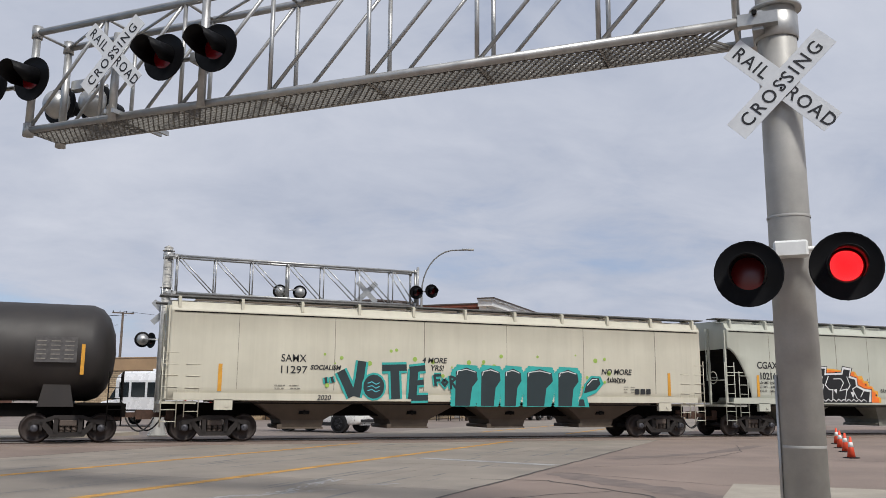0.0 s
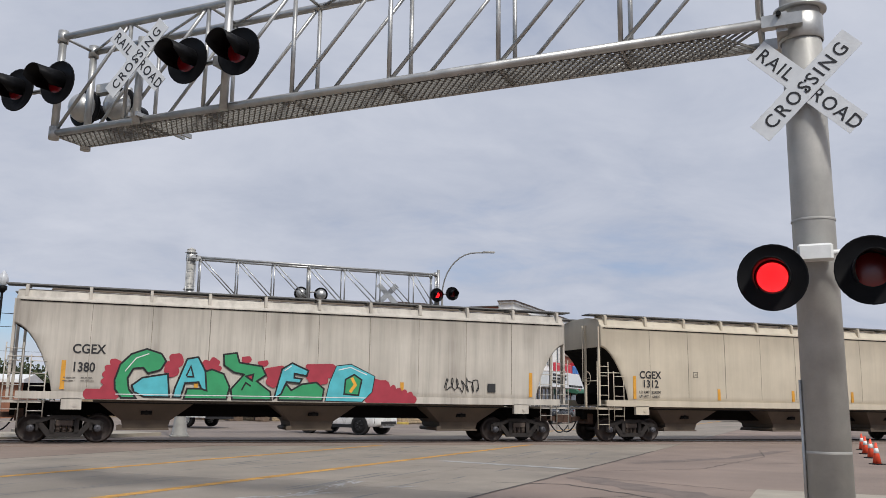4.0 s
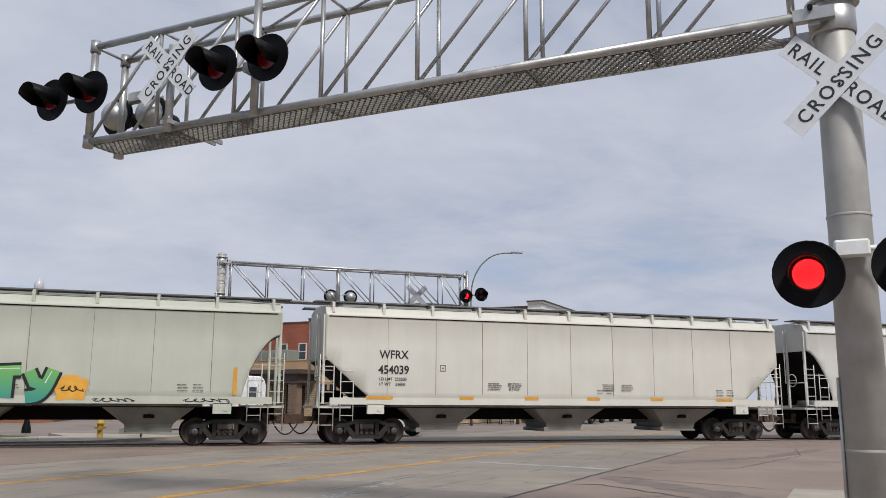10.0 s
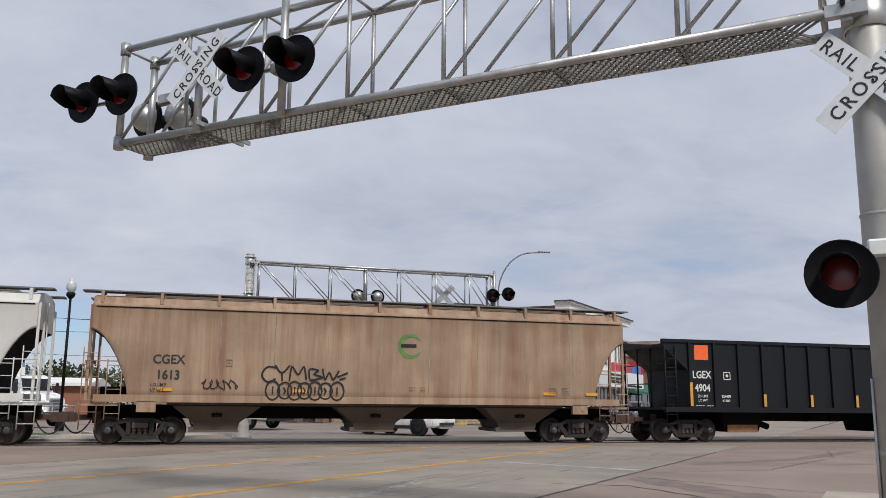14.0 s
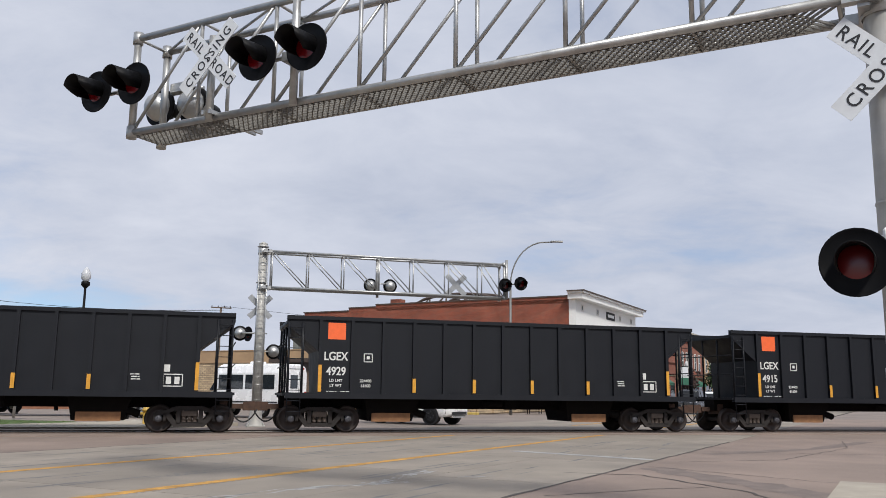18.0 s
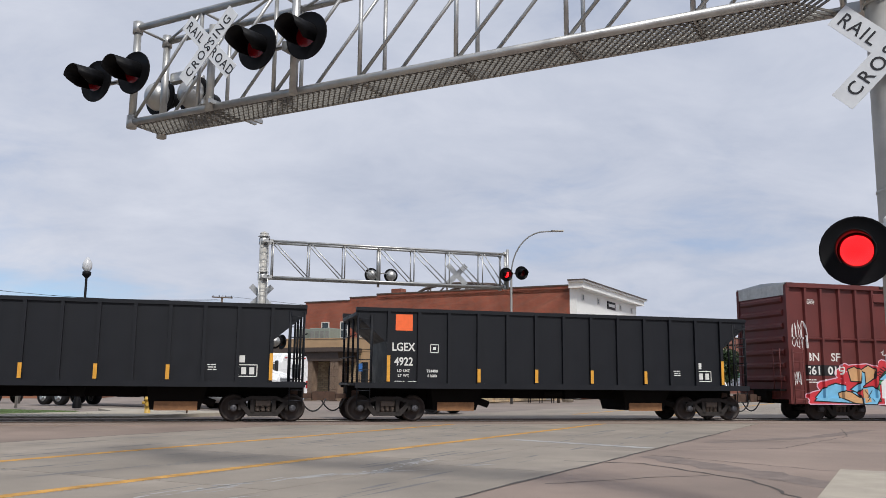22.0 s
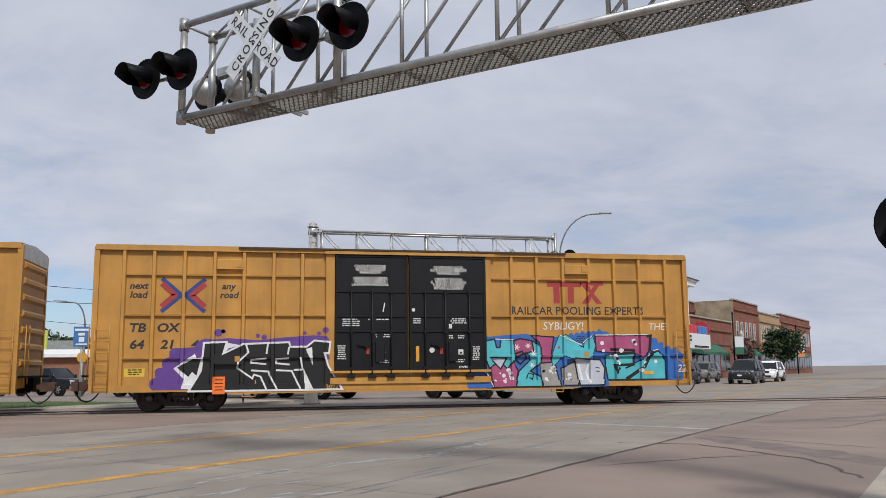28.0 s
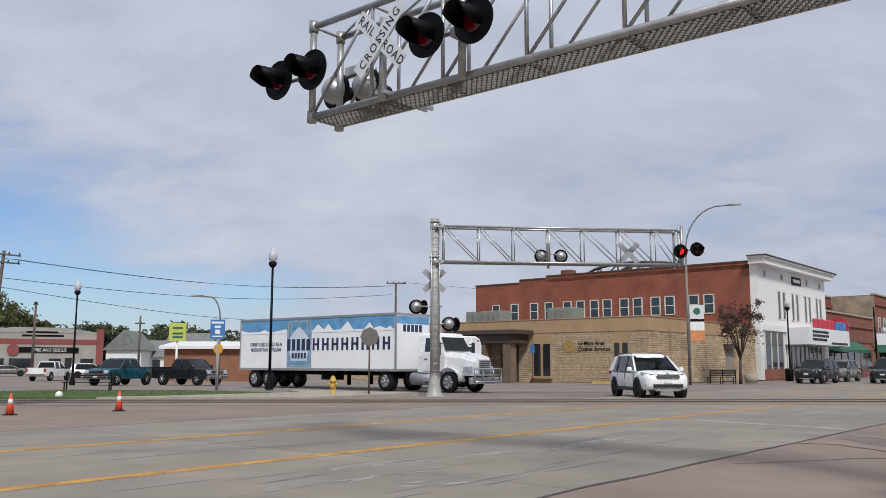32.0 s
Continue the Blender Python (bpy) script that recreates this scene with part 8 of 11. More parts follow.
    for pts in ([(-1.02, 0.52), (-1.02, 1.12), (1.02, 1.12), (1.02, 0.52), (-1.02, 0.52)], [(-1.02, 0.82), (1.02, 0.82)], [(-0.4, 0.52), (-0.4, 1.12)], [(0.4, 0.52), (0.4, 1.12)]):
        part("guard_bar", G().tube([(x0 + 5.25, y, z) for y, z in pts], 0.04, 8), CHROME, c, "tubular steel grille guard")
    part("exhaust", G().cyl((x0 + 1.6, 0.85, 0.9), (x0 + 1.6, 0.85, 3.2), 0.08, 10), CHROME, c)
    part("fifth_wheel", G().box(x0 - 0.7, x0 + 0.2, -0.5, 0.5, 0.85, 1.0, 0.03), UNDER, c)
    wheels(c, (x0 + 3.7,), 0.98, 0.5, RIMSILVER, 0.3)
    wheels(c, (x0 - 0.3,), 0.95, 0.5, RIMSILVER, 0.5)
    return t, c


def shuttle_bus():
    """A short white bus parked across the side street, its back to the road: x runs from its nose to its tail."""
    b = thing("shuttle_bus", "short white shuttle bus with black windows, parked", "bus", pose(*on_road(36.3, 33.6), 0, 0, -43.5))
    W, L, H = 2.3, 5.2, 2.78
    g = G()
    g.loft([[(x, -W / 2 * k, 0.5), (x, W / 2 * k, 0.5), (x, W / 2 * k, 2.3), (x, W / 2 * k - 0.14, H - 0.1 - d), (x, W / 2 * k - 0.4, H - d), (x, -W / 2 * k + 0.4, H - d), (x, -W / 2 * k + 0.14, H - 0.1 - d), (x, -W / 2 * k, 2.3)] for x, k, d in ((0.75, 0.94, 0.12), (1.0, 1.0, 0.0), (L - 0.12, 1.0, 0.0), (L, 0.96, 0.08))], False)
    part("body", g, PWHITE, b, "boxy white bus body")
    part("hood", G().loft([[(x, -w, 0.5), (x, w, 0.5), (x, w, z - 0.12), (x, w - 0.15, z), (x, -w + 0.15, z), (x, -w, z - 0.12)] for x, w, z in ((-0.55, 0.85, 1.05), (-0.4, 0.95, 1.2), (0.8, 1.0, 1.4))]), PWHITE, b, "short sloping hood")
    part("windscreen", G().loft([[(0.22, -0.95, 1.36), (0.22, 0.95, 1.36), (0.8, 0.95, 1.36), (0.8, -0.95, 1.36)], [(0.72, -0.85, 2.2), (0.72, 0.85, 2.2), (0.8, 0.85, 2.2), (0.8, -0.85, 2.2)]]), DARKGLASS, b)
    for s in (-1, 1):
        for x0, x1 in ((1.05, 1.7), (1.85, 2.75), (2.9, 3.8), (3.95, 4.85)):
            part("window", G().box(x0, x1, *sorted((s * (W / 2 - 0.01), s * (W / 2 + 0.012))), 1.45, 2.2, 0.01), DARKGLASS, b, "black side window")
        part("tail_light", G().box(L - 0.03, L + 0.02, *sorted((s * 0.95, s * 1.08)), 0.95, 1.35), TAILRED, b)
        part("marker_lamp", G().box(L - 0.05, L + 0.02, *sorted((s * 0.7, s * 0.85)), 2.5, 2.58), TAILRED, b)
        part("skirt_rail", G().box(0.9, L - 0.1, *sorted((s * (W / 2), s * (W / 2 + 0.02))), 0.75, 0.82), TRIM, b)
    dr = part("rear_door", G().box(L - 0.01, L + 0.02, -0.42, 0.42, 0.75, 2.35, 0.01), PWHITE, b, "white emergency door")
    part("door_window", G().box(L + 0.015, L + 0.03, -0.3, 0.3, 1.5, 2.2), DARKGLASS, dr)
    part("door_seal", G().box(L + 0.0, L + 0.012, -0.46, -0.42, 0.72, 2.38).box(L + 0.0, L + 0.012, 0.42, 0.46, 0.72, 2.38), TRIM, dr)
    part("bumper", G().box(L - 0.02, L + 0.14, -1.08, 1.08, 0.42, 0.62, 0.03), TRIM, b)
    part("roof_vent", G().box(2.4, 3.1, -0.3, 0.3, H - 0.02, H + 0.14, 0.05), PWHITE, b)
    wheels(b, (0.35, 4.0), W / 2 - 0.2, 0.4, RIMSILVER, 0.28)


semi_trailer, semi_tractor = semi_truck()
shuttle_bus()


def near_pickup():
    """The maroon truck that rolls up in the near lane: origin at its nose, on the ground, pointing along +x."""
    v = thing("pickup_truck", "maroon pickup truck with a chrome nose in the near lane", "pickup truck", road_pose(-1.2, 6.75))
    W = 2.0
    prof = [(-0.14, 0.5), (-0.10, 0.93), (-0.14, 1.06), (-0.26, 1.14), (-0.55, 1.20), (-1.6, 1.28), (-1.7, 1.30), (-5.8, 1.28), (-5.8, 0.6), (-5.5, 0.5), (-0.4, 0.5)]
    part("body", shell(prof, W, 0.10, 0.985), PMAROON, v, "dark maroon body")
    part("hood_ridge", G().loft([[(-0.3, -0.55, 1.12), (-0.3, 0.55, 1.12), (-0.3, 0.45, 1.17), (-0.3, -0.45, 1.17)], [(-1.6, -0.7, 1.25), (-1.6, 0.7, 1.25), (-1.6, 0.6, 1.33), (-1.6, -0.6, 1.33)]]), PMAROON, v)
    part("cab_glass", glasshouse(-3.9, -3.6, -2.5, -1.65, 1.26, 1.92, W), DARKGLASS, v, "dark tinted windows")
    part("roof", G().box(-3.65, -2.45, -0.72, 0.72, 1.88, 1.98, 0.06), PMAROON, v)
    g = part("grille", G().box(-0.14, -0.04, -0.64, 0.64, 0.58, 1.02, 0.03), CHROME, v, "chrome framed grille")
    for z in (0.69, 0.905):
        part("grille_mesh", G().box(-0.05, -0.03, -0.58, 0.58, z - 0.075, z + 0.075), mat("grille_grey", (0.25, 0.25, 0.26), 0.4, 0.5, var=0.2, fine=120), g)
    for s in (-1, 1):
        h = part("headlight", G().box(-0.47, -0.075, *sorted((s * 0.66, s * 1.008)), 0.59, 1.0, 0.03), mat("headlight_shell", (0.27, 0.28, 0.30), 0.12, 0.55, var=0.05), v, "clear stacked headlight")
        part("headlight_bezel", G().box(-0.49, -0.09, *sorted((s * 0.67, s * 1.004)), 0.565, 0.595).box(-0.49, -0.09, *sorted((s * 0.67, s * 1.004)), 0.995, 1.02), CHROME, h, "thin chrome bezel")
        part("lens_divider", G().box(-0.46, -0.085, *sorted((s * 0.9, s * 1.016)), 0.785, 0.805), mat("pewter_strip", (0.34, 0.30, 0.27), 0.35, 0.6, var=0.08), h)
        for z in (0.61, 0.815):
            part("turn_lamp", G().box(-0.455, -0.345, *sorted((s * 0.9, s * 1.014)), z, z + 0.165, 0.012), mat("amber_lens", (0.75, 0.20, 0.015), 0.25, var=0.05), h, "amber turn signal")
            part("reflector_bowl", G().box(-0.32, -0.21, *sorted((s * 0.9, s * 1.013)), z + 0.02, z + 0.145, 0.02), CHROME, h, "chrome reflector bowl")
            part("reflector_bowl", G().lathe([(0.0, -0.10), (0.05, -0.08), (0.07, -0.03), (0.075, 0.0)], 14, "x", (-0.07, s * 0.80, z + 0.08)), CHROME, h, "chrome reflector bowl")
        part("wheel_arch", G().cyl((-1.05, s * (W / 2 - 0.2), 0.42), (-1.05, s * (W / 2 + 0.006), 0.42), 0.5, 20), TRIM, v)
        part("wheel_arch", G().cyl((-4.6, s * (W / 2 - 0.2), 0.42), (-4.6, s * (W / 2 + 0.006), 0.42), 0.5, 20), TRIM, v)
        part("mirror", G().box(-2.0, -1.85, *sorted((s * 0.98, s * 1.26)), 1.35, 1.6, 0.04), TRIM, v)
    part("bumper", G().loft([[(x + a, y, z) for a, z in ((-0.06, 0.30), (-0.01, 0.37), (0.0, 0.48), (-0.03, 0.57), (-0.09, 0.61), (-0.3, 0.62), (-0.3, 0.30))] for y, x in ((-1.02, -0.62), (-1.0, -0.30), (-0.9, -0.08), (-0.7, 0.04), (-0.35, 0.10), (0, 0.12), (0.35, 0.10), (0.7, 0.04), (0.9, -0.08), (1.0, -0.30), (1.02, -0.62))], True), CHROME, v, "chrome bumper")
    part("air_dam", G().box(-0.4, -0.05, -0.7, 0.7, 0.27, 0.38), TRIM, v)
    for ob in [o for o in v.children if o.name.split(".")[0] in ("body", "hood_ridge", "grille", "headlight", "roof", "mirror")]:
        bv = ob.modifiers.new("rounded", "BEVEL")
        bv.width, bv.segments, bv.limit_method, bv.angle_limit = 0.035, 3, "ANGLE", 0.5
        smooth(ob, 1.2)
    wheels(v, (-1.05, -4.6), W / 2 - 0.12, 0.41, RIMSILVER, 0.28)
    return v


rolling_pickup = near_pickup()


# the far side of the tracks lies a little further round to the west
def settle_west():
    m = Matrix.Rotation(radians(0.26), 4, "Z")
    train = {car for car, *_ in CARS}
    for ob in list(scene.objects):
        if ob.parent or ob in train or ob.type not in ("MESH", "EMPTY") or ob in (rolling_pickup, semi_trailer, semi_tractor) or ob.name.startswith("cantilever"):
            continue
        if ob.type == "MESH":
            c = sum((Vector(p) for p in ob.bound_box), Vector()) / 8
            if max(ob.dimensions) > 80:
                continue
            c = ob.matrix_basis @ c
        else:
            c = ob.matrix_basis.translation
        if c.y > 12 and c.x < -3.0 and ob.name.split(".")[0] not in ("rail", "ballast", "track_bed", "dry_verge", "verge_grass", "ballast_stone", "asphalt_shoulder", "crossing_panel", "centre_line", "sidewalk"):
            ob.matrix_basis = m @ ob.matrix_basis
            ob.matrix_basis.translation.z -= fall(c.x, c.y)
    for ob in scene.objects:
        kind = ob.name.split(".")[0]
        if kind == "fire_station":
            ob.matrix_basis = ob.matrix_basis @ Matrix.Diagonal((1.087, 1, 1.15, 1))


settle_west()


# ---- lettering and graffiti on the train ----
def flat_paint(name, color, rough=0.55):
    return mat("spray_" + name, color, rough, var=0.10, scale=3.0)


SP = {n: flat_paint(n, c) for n, c in dict(black=(0.006, 0.006, 0.007), white=(0.66, 0.66, 0.66), teal=(0.03, 0.36, 0.33), tealdark=(0.016, 0.028, 0.032), green=(0.03, 0.28, 0.11), orange=(0.80, 0.17, 0.02),
      amber=(0.72, 0.36, 0.04), red=(0.50, 0.025, 0.035), pink=(0.62, 0.38, 0.48), magenta=(0.36, 0.07, 0.17), blue=(0.03, 0.12, 0.40), sky=(0.16, 0.42, 0.62), cyan=(0.08, 0.42, 0.48), purple=(0.11, 0.045, 0.24), lime=(0.30, 0.44, 0.08),
      silver=(0.46, 0.48, 0.54), ink=(0.012, 0.007, 0.016), plum=(0.06, 0.02, 0.06), tan=(0.52, 0.30, 0.14), yellow=(0.62, 0.44, 0.04), grey=(0.30, 0.28, 0.27), crimson=(0.34, 0.03, 0.05)).items()}


def faded_green():
    """Spray paint that fades from yellow-green above to teal below."""
    mt = mat("spray_fade", (0.08, 0.34, 0.14), 0.55, var=0)
    nt = mt.node_tree
    co, sp, rp = nt.nodes.new("ShaderNodeTexCoord"), nt.nodes.new("ShaderNodeSeparateXYZ"), nt.nodes.new("ShaderNodeMapRange")
    mx = nt.nodes.new("ShaderNodeMix")
    mx.data_type = "RGBA"
    rp.inputs[1].default_value, rp.inputs[2].default_value = 1.4, 2.35
    mx.inputs[6].default_value, mx.inputs[7].default_value = (0.04, 0.26, 0.21, 1), (0.16, 0.42, 0.09, 1)
    nt.links.new(co.outputs["Object"], sp.inputs[0])
    nt.links.new(sp.outputs["Z"], rp.inputs[0])
    nt.links.new(rp.outputs[0], mx.inputs[0])
    nt.links.new(mx.outputs[2], nt.nodes["Principled BSDF"].inputs["Base Color"])
    return mt


SP["fade"] = faded_green()


def draped(me, posts, rows, braces, off):
    """Paint that follows the posts, ribs, plates and door frames of a boxcar's side."""
    lift = lambda v, knots: max(0.0, next((a[1] + (b[1] - a[1]) * (v - a[0]) / (b[0] - a[0]) for a, b in zip(knots, knots[1:]) if a[0] <= v <= b[0]), 0.0))
    flank, face = 1.4635, 1.5795
    post = lambda x: [(x - 0.077, flank), (x - 0.046, face), (x + 0.046, face), (x + 0.077, flank)]
    edge = lambda a, b, y: [(a - 0.004, flank), (a, y), (b, y), (b + 0.004, flank)]
    ups = [post(x) for x in posts] + [edge(-2.822, -2.538, 1.588), edge(2.538, 2.722, 1.588)]
    ribs = [[(z - 0.047, flank), (z - 0.032, 1.549), (z + 0.027, 1.5585), (z + 0.047, flank)] for z in rows] + [edge(0.5, 0.842, 1.574)]
    plates = [(edge(x - 0.424, x + 0.424, 1.604), edge(z - 0.164, z + 0.164, 1.604)) for x, z in braces]
    xs = [v.co.x for v in me.vertices]
    zs = [v.co.z for v in me.vertices]
    bm = bmesh.new()
    bm.from_mesh(me)
    bmesh.ops.triangulate(bm, faces=bm.faces[:])
    for axis, cuts, lo, hi in ((Vector((1, 0, 0)), [k[0] for u in ups + [p[0] for p in plates] for k in u], min(xs), max(xs)), (Vector((0, 0, 1)), [k[0] for u in ribs + [p[1] for p in plates] for k in u], min(zs), max(zs))):
        for c in cuts:
            if lo < c < hi:
                bmesh.ops.bisect_plane(bm, geom=bm.verts[:] + bm.edges[:] + bm.faces[:], dist=1e-6, plane_co=axis * c, plane_no=axis)
    for v in bm.verts:
        x, z = v.co.x, v.co.z
        y = max([flank] + [lift(x, u) for u in ups] + [lift(z, r) for r in ribs] + [min(lift(x, a), lift(z, b)) for a, b in plates])
        v.co.y = -y - off
    bm.normal_update()
    name = me.name
    out = bpy.data.meshes.new(name)
    bm.to_mesh(out)
    bm.free()
    return out


def decal(car, me, name, material, off, side, label=""):
    """Lays a flat mesh, given in the car's x and z, on the side of the car."""
    if car.name in RELIEF and side in ("box", 1.463):
        me = draped(me, *RELIEF[car.name], off)
    else:
        y = -(1.607 if side == "hopper" else 1.578 if side == "box" else side) - off
        for v in me.vertices:
            v.co.y = y
    me.materials.clear()
    me.materials.append(material)
    return part(name, me, material, car, label)


def fitted(text, x0, x1, z0, z1, bold=0.0, shear=0.0, lean=0.0):
    """Lettering stretched to a box in x and z."""
    me = words(text, 1.0, bold=bold, shear=shear)
    lo = Vector((min(v.co.x for v in me.vertices), 0, min(v.co.z for v in me.vertices)))
    hi = Vector((max(v.co.x for v in me.vertices), 0, max(v.co.z for v in me.vertices)))
    for v in me.vertices:
        a, b = (v.co.x - lo.x) / (hi.x - lo.x), (v.co.z - lo.z) / (hi.z - lo.z)
        v.co = (x0 + (x1 - x0) * a, 0, z0 + (z1 - z0) * b + lean * math.sin(a * 9.0))
    return me


def blob(x0, x1, z0, z1, seed, bumps=14, rough=0.16, flat_foot=True):
    rnd = random.Random(seed)
    n = bumps * 6
    cx, cz, a, b = (x0 + x1) / 2, (z0 + z1) / 2, (x1 - x0) / 2, (z1 - z0) / 2
    ph = rnd.random() * 6
    vs = []
    for k in range(n):
        t = k * math.tau / n
        r = 1 - rough * (1 - abs(math.sin(t * bumps / 2 + ph))) + rnd.uniform(-0.02, 0.02)
        c, s = math.cos(t), math.sin(t)
        e = 0.62
        x = cx + a * r * math.copysign(abs(c) ** e, c)
        z = cz + b * r * math.copysign(abs(s) ** e, s)
        vs.append((x, 0, max(z, z0 + 0.02) if flat_foot else z))
    me = bpy.data.meshes.new("graffiti")
    me.from_pydata(vs, [], [tuple(range(n))])
    return me


def scribble(x0, x1, z0, z1, seed, w=0.03, loops=7):
    """A one-line tag: a looping stroke."""
    rnd = random.Random(seed)
    pts = []
    n = loops * 8
    for k in range(n + 1):
        f = k / n
        pts.append(Vector((x0 + (x1 - x0) * f + 0.12 * (x1 - x0) / loops * 3 * math.sin(k * 0.9), 0, (z0 + z1) / 2 + (z1 - z0) / 2 * math.sin(k * math.tau / 8 + rnd.uniform(-0.5, 0.5)) * rnd.uniform(0.55, 1.0))))
    return ribbon(pts, w)


def ribbon(pts, w, closed=False):
    """A stroke of even width along a line, with mitred corners, as one strip of faces."""
    n = len(pts)
    left, right = [], []
    for k in range(n):
        a = pts[k - 1] if k or closed else None
        b = pts[(k + 1) % n] if k < n - 1 or closed else None
        d1 = (pts[k] - a).normalized() if a is not None and (pts[k] - a).length > 1e-6 else None
        d2 = (b - pts[k]).normalized() if b is not None and (b - pts[k]).length > 1e-6 else None
        d1, d2 = d1 or d2, d2 or d1
        d = (d1 + d2).normalized() if (d1 + d2).length > 0.2 else d1
        m = Vector((-d.z, 0, d.x)) * w / 2 / max(0.45, d.dot(d1))
        left.append(pts[k] + m)
        right.append(pts[k] - m)
    faces = [(k, (k + 1) % n, n + (k + 1) % n, n + k) for k in range(n if closed else n - 1)]
    me = bpy.data.meshes.new("graffiti")
    me.from_pydata([tuple(v) for v in left + right], [], faces)
    return me


class Mural:
    """A painted piece on a car's side, drawn in its own sketch units that are laid out in metres by xs and zs."""
    def __init__(self, car, side, ux, xs, uz, zs):
        self.car, self.side, self.ux, self.xs, self.uz, self.zs, self.coat = car, side, ux, xs, uz, zs, 0.0

    def at(self, p):
        z0, z1 = self.zs
        k = 0
        while k < len(self.ux) - 2 and p[0] > self.ux[k + 1]:
            k += 1
        x = self.xs[k] + (self.xs[k + 1] - self.xs[k]) * (p[0] - self.ux[k]) / (self.ux[k + 1] - self.ux[k])
        return Vector((x, 0, z0 + (z1 - z0) * (p[1] - self.uz[0]) / (self.uz[1] - self.uz[0])))

    def shape(self, pts, color, level, edge=None, ew=0.05, bumps=0.0, spikes=0.0, label="", seed=1):
        rnd = random.Random(seed)
        ps = [self.at(p) for p in pts]
        if bumps or spikes:
            out = []
            for a, b in zip(ps, ps[1:] + ps[:1]):
                d = b - a
                flat = abs(d.z) < 0.12 and a.z < self.zs[1] + 0.35
                m = 1 if flat else max(1, int(d.length / (bumps or spikes) / rnd.uniform(1.5, 2.2)))
                nrm = Vector((-d.z, 0, d.x)).normalized()
                for j in range(m):
                    q0 = a + d * (j / m)
                    out.append(q0)
                    if flat:
                        continue
                    if spikes:
                        out.append(q0 + d * (0.5 / m) + nrm * spikes * rnd.uniform(0.4, 1.0))
                    else:
                        h = min(d.length / m * 0.5, bumps) * rnd.uniform(0.7, 1.1)
                        for f in (0.12, 0.35, 0.65, 0.88):
                            out.append(q0 + d * (f / m) + nrm * h * math.sin(math.pi * f))
            ps = out
        me = bpy.data.meshes.new("graffiti")
        me.from_pydata([tuple(v) for v in ps], [], [tuple(range(len(ps)))])
        decal(self.car, me, "graffiti", SP[color], 0.002 * level + self.coat, self.side, label)
        self.coat = (self.coat + 0.00023) % 0.0019
        if edge:
            decal(self.car, ribbon(ps, ew, True), "graffiti_outline", SP[edge], 0.002 * level + 0.0012 + self.coat, self.side)

    def line(self, pts, w, color, level, smooth=False, edge=None, ew=0.04):
        ps = [self.at(p) for p in pts]
        if smooth:
            out = []
            for k in range(len(ps) - 1):
                a, b, c, d = ps[max(k - 1, 0)], ps[k], ps[k + 1], ps[min(k + 2, len(ps) - 1)]
                for f in (0, 0.25, 0.5, 0.75):
                    out.append(0.5 * (2 * b + (c - a) * f + (2 * a - 5 * b + 4 * c - d) * f * f + (3 * b - a - 3 * c + d) * f ** 3))
            ps = out + [ps[-1]]
        if edge:
            decal(self.car, ribbon(ps, w + 2 * ew), "graffiti_outline", SP[edge], 0.002 * (level - 1) + self.coat, self.side)
        decal(self.car, ribbon(ps, w), "graffiti", SP[color], 0.002 * level + self.coat, self.side)
        self.coat = (self.coat + 0.00023) % 0.0019

    def spots(self, x0, x1, y0, y1, count, r0, r1, color, level, seed):
        rnd = random.Random(seed)
        for _ in range(count):
            g = G()
            p = self.at((rnd.uniform(x0, x1), rnd.uniform(y0, y1)))
            g.disc(p.x, 0, p.z, rnd.uniform(r0, r1), 10)
            me = bpy.data.meshes.new("paint_spot")
            me.from_pydata(g.v, [], g.f)
            decal(self.car, me, "paint_spot", SP[color], 0.002 * level, self.side)


def spots(car, x0, x1, z0, z1, count, r0, r1, seed, color, off, side):
    Mural(car, side, (x0, x1), (x0, x1), (z0, z1), (z0, z1)).spots(x0, x1, z0, z1, count, r0, r1, color, off / 0.002, seed)


def stencil(car, text, x, z, size, side="hopper", material=BLACKTEXT, off=0.0, bold=0.0, stretch=1.0, align="CENTER", shear=0.0):
    me = words(text, size, bold=bold, stretch=stretch, align=align, shear=shear)
    for v in me.vertices:
        v.co.x += x
        v.co.z += z - size / 2
    return decal(car, me, "lettering", material, off, side)


FADEDTEXT = mat("faded_stencil", (0.13, 0.12, 0.105), 0.7, var=0.2, scale=8)


def fine_print(car, x, z, n, w, side, material, h=0.034, gap=0.068):
    """Rows of small words too fine to read, down from z."""
    g = G()
    rnd = random.Random(int(x * 53 + z * 11))
    for k in range(n):
        a, b = x + w * rnd.uniform(0.0, 0.12), x + w * rnd.uniform(0.8, 1.0)
        while a < b:
            c = min(b, a + rnd.uniform(0.05, 0.16))
            g.add([(a, 0, z - k * gap), (c, 0, z - k * gap), (c, 0, z - k * gap + h), (a, 0, z - k * gap + h)], [(0, 1, 2, 3)])
            a = c + 0.025
    me = bpy.data.meshes.new("fine_print")
    me.from_pydata(g.v, [], g.f)
    ob = decal(car, me, "fine_print", material, 0.004 if side == 1.463 else 0.0, side)
    ob["kind"] = "stuff"
    return ob


def data_lines(car, x, z, n, w, h=0.045, side="hopper", material=FADEDTEXT, gap=0.15, cols=2):
    """Small stencilled tables: columns of fine print."""
    for k in range(cols):
        fine_print(car, x + k * w / cols, z, n, w / cols * 0.75, side, material, h * 0.55, gap * 0.62)


def rect(car, x0, x1, z0, z1, material, side="hopper", off=0.0, name="label_panel", label=""):
    me = bpy.data.meshes.new(name)
    me.from_pydata([(x0, 0, z0), (x1, 0, z0), (x1, 0, z1), (x0, 0, z1)], [], [(0, 1, 2, 3)])
    return decal(car, me, name, material, off, side, label)


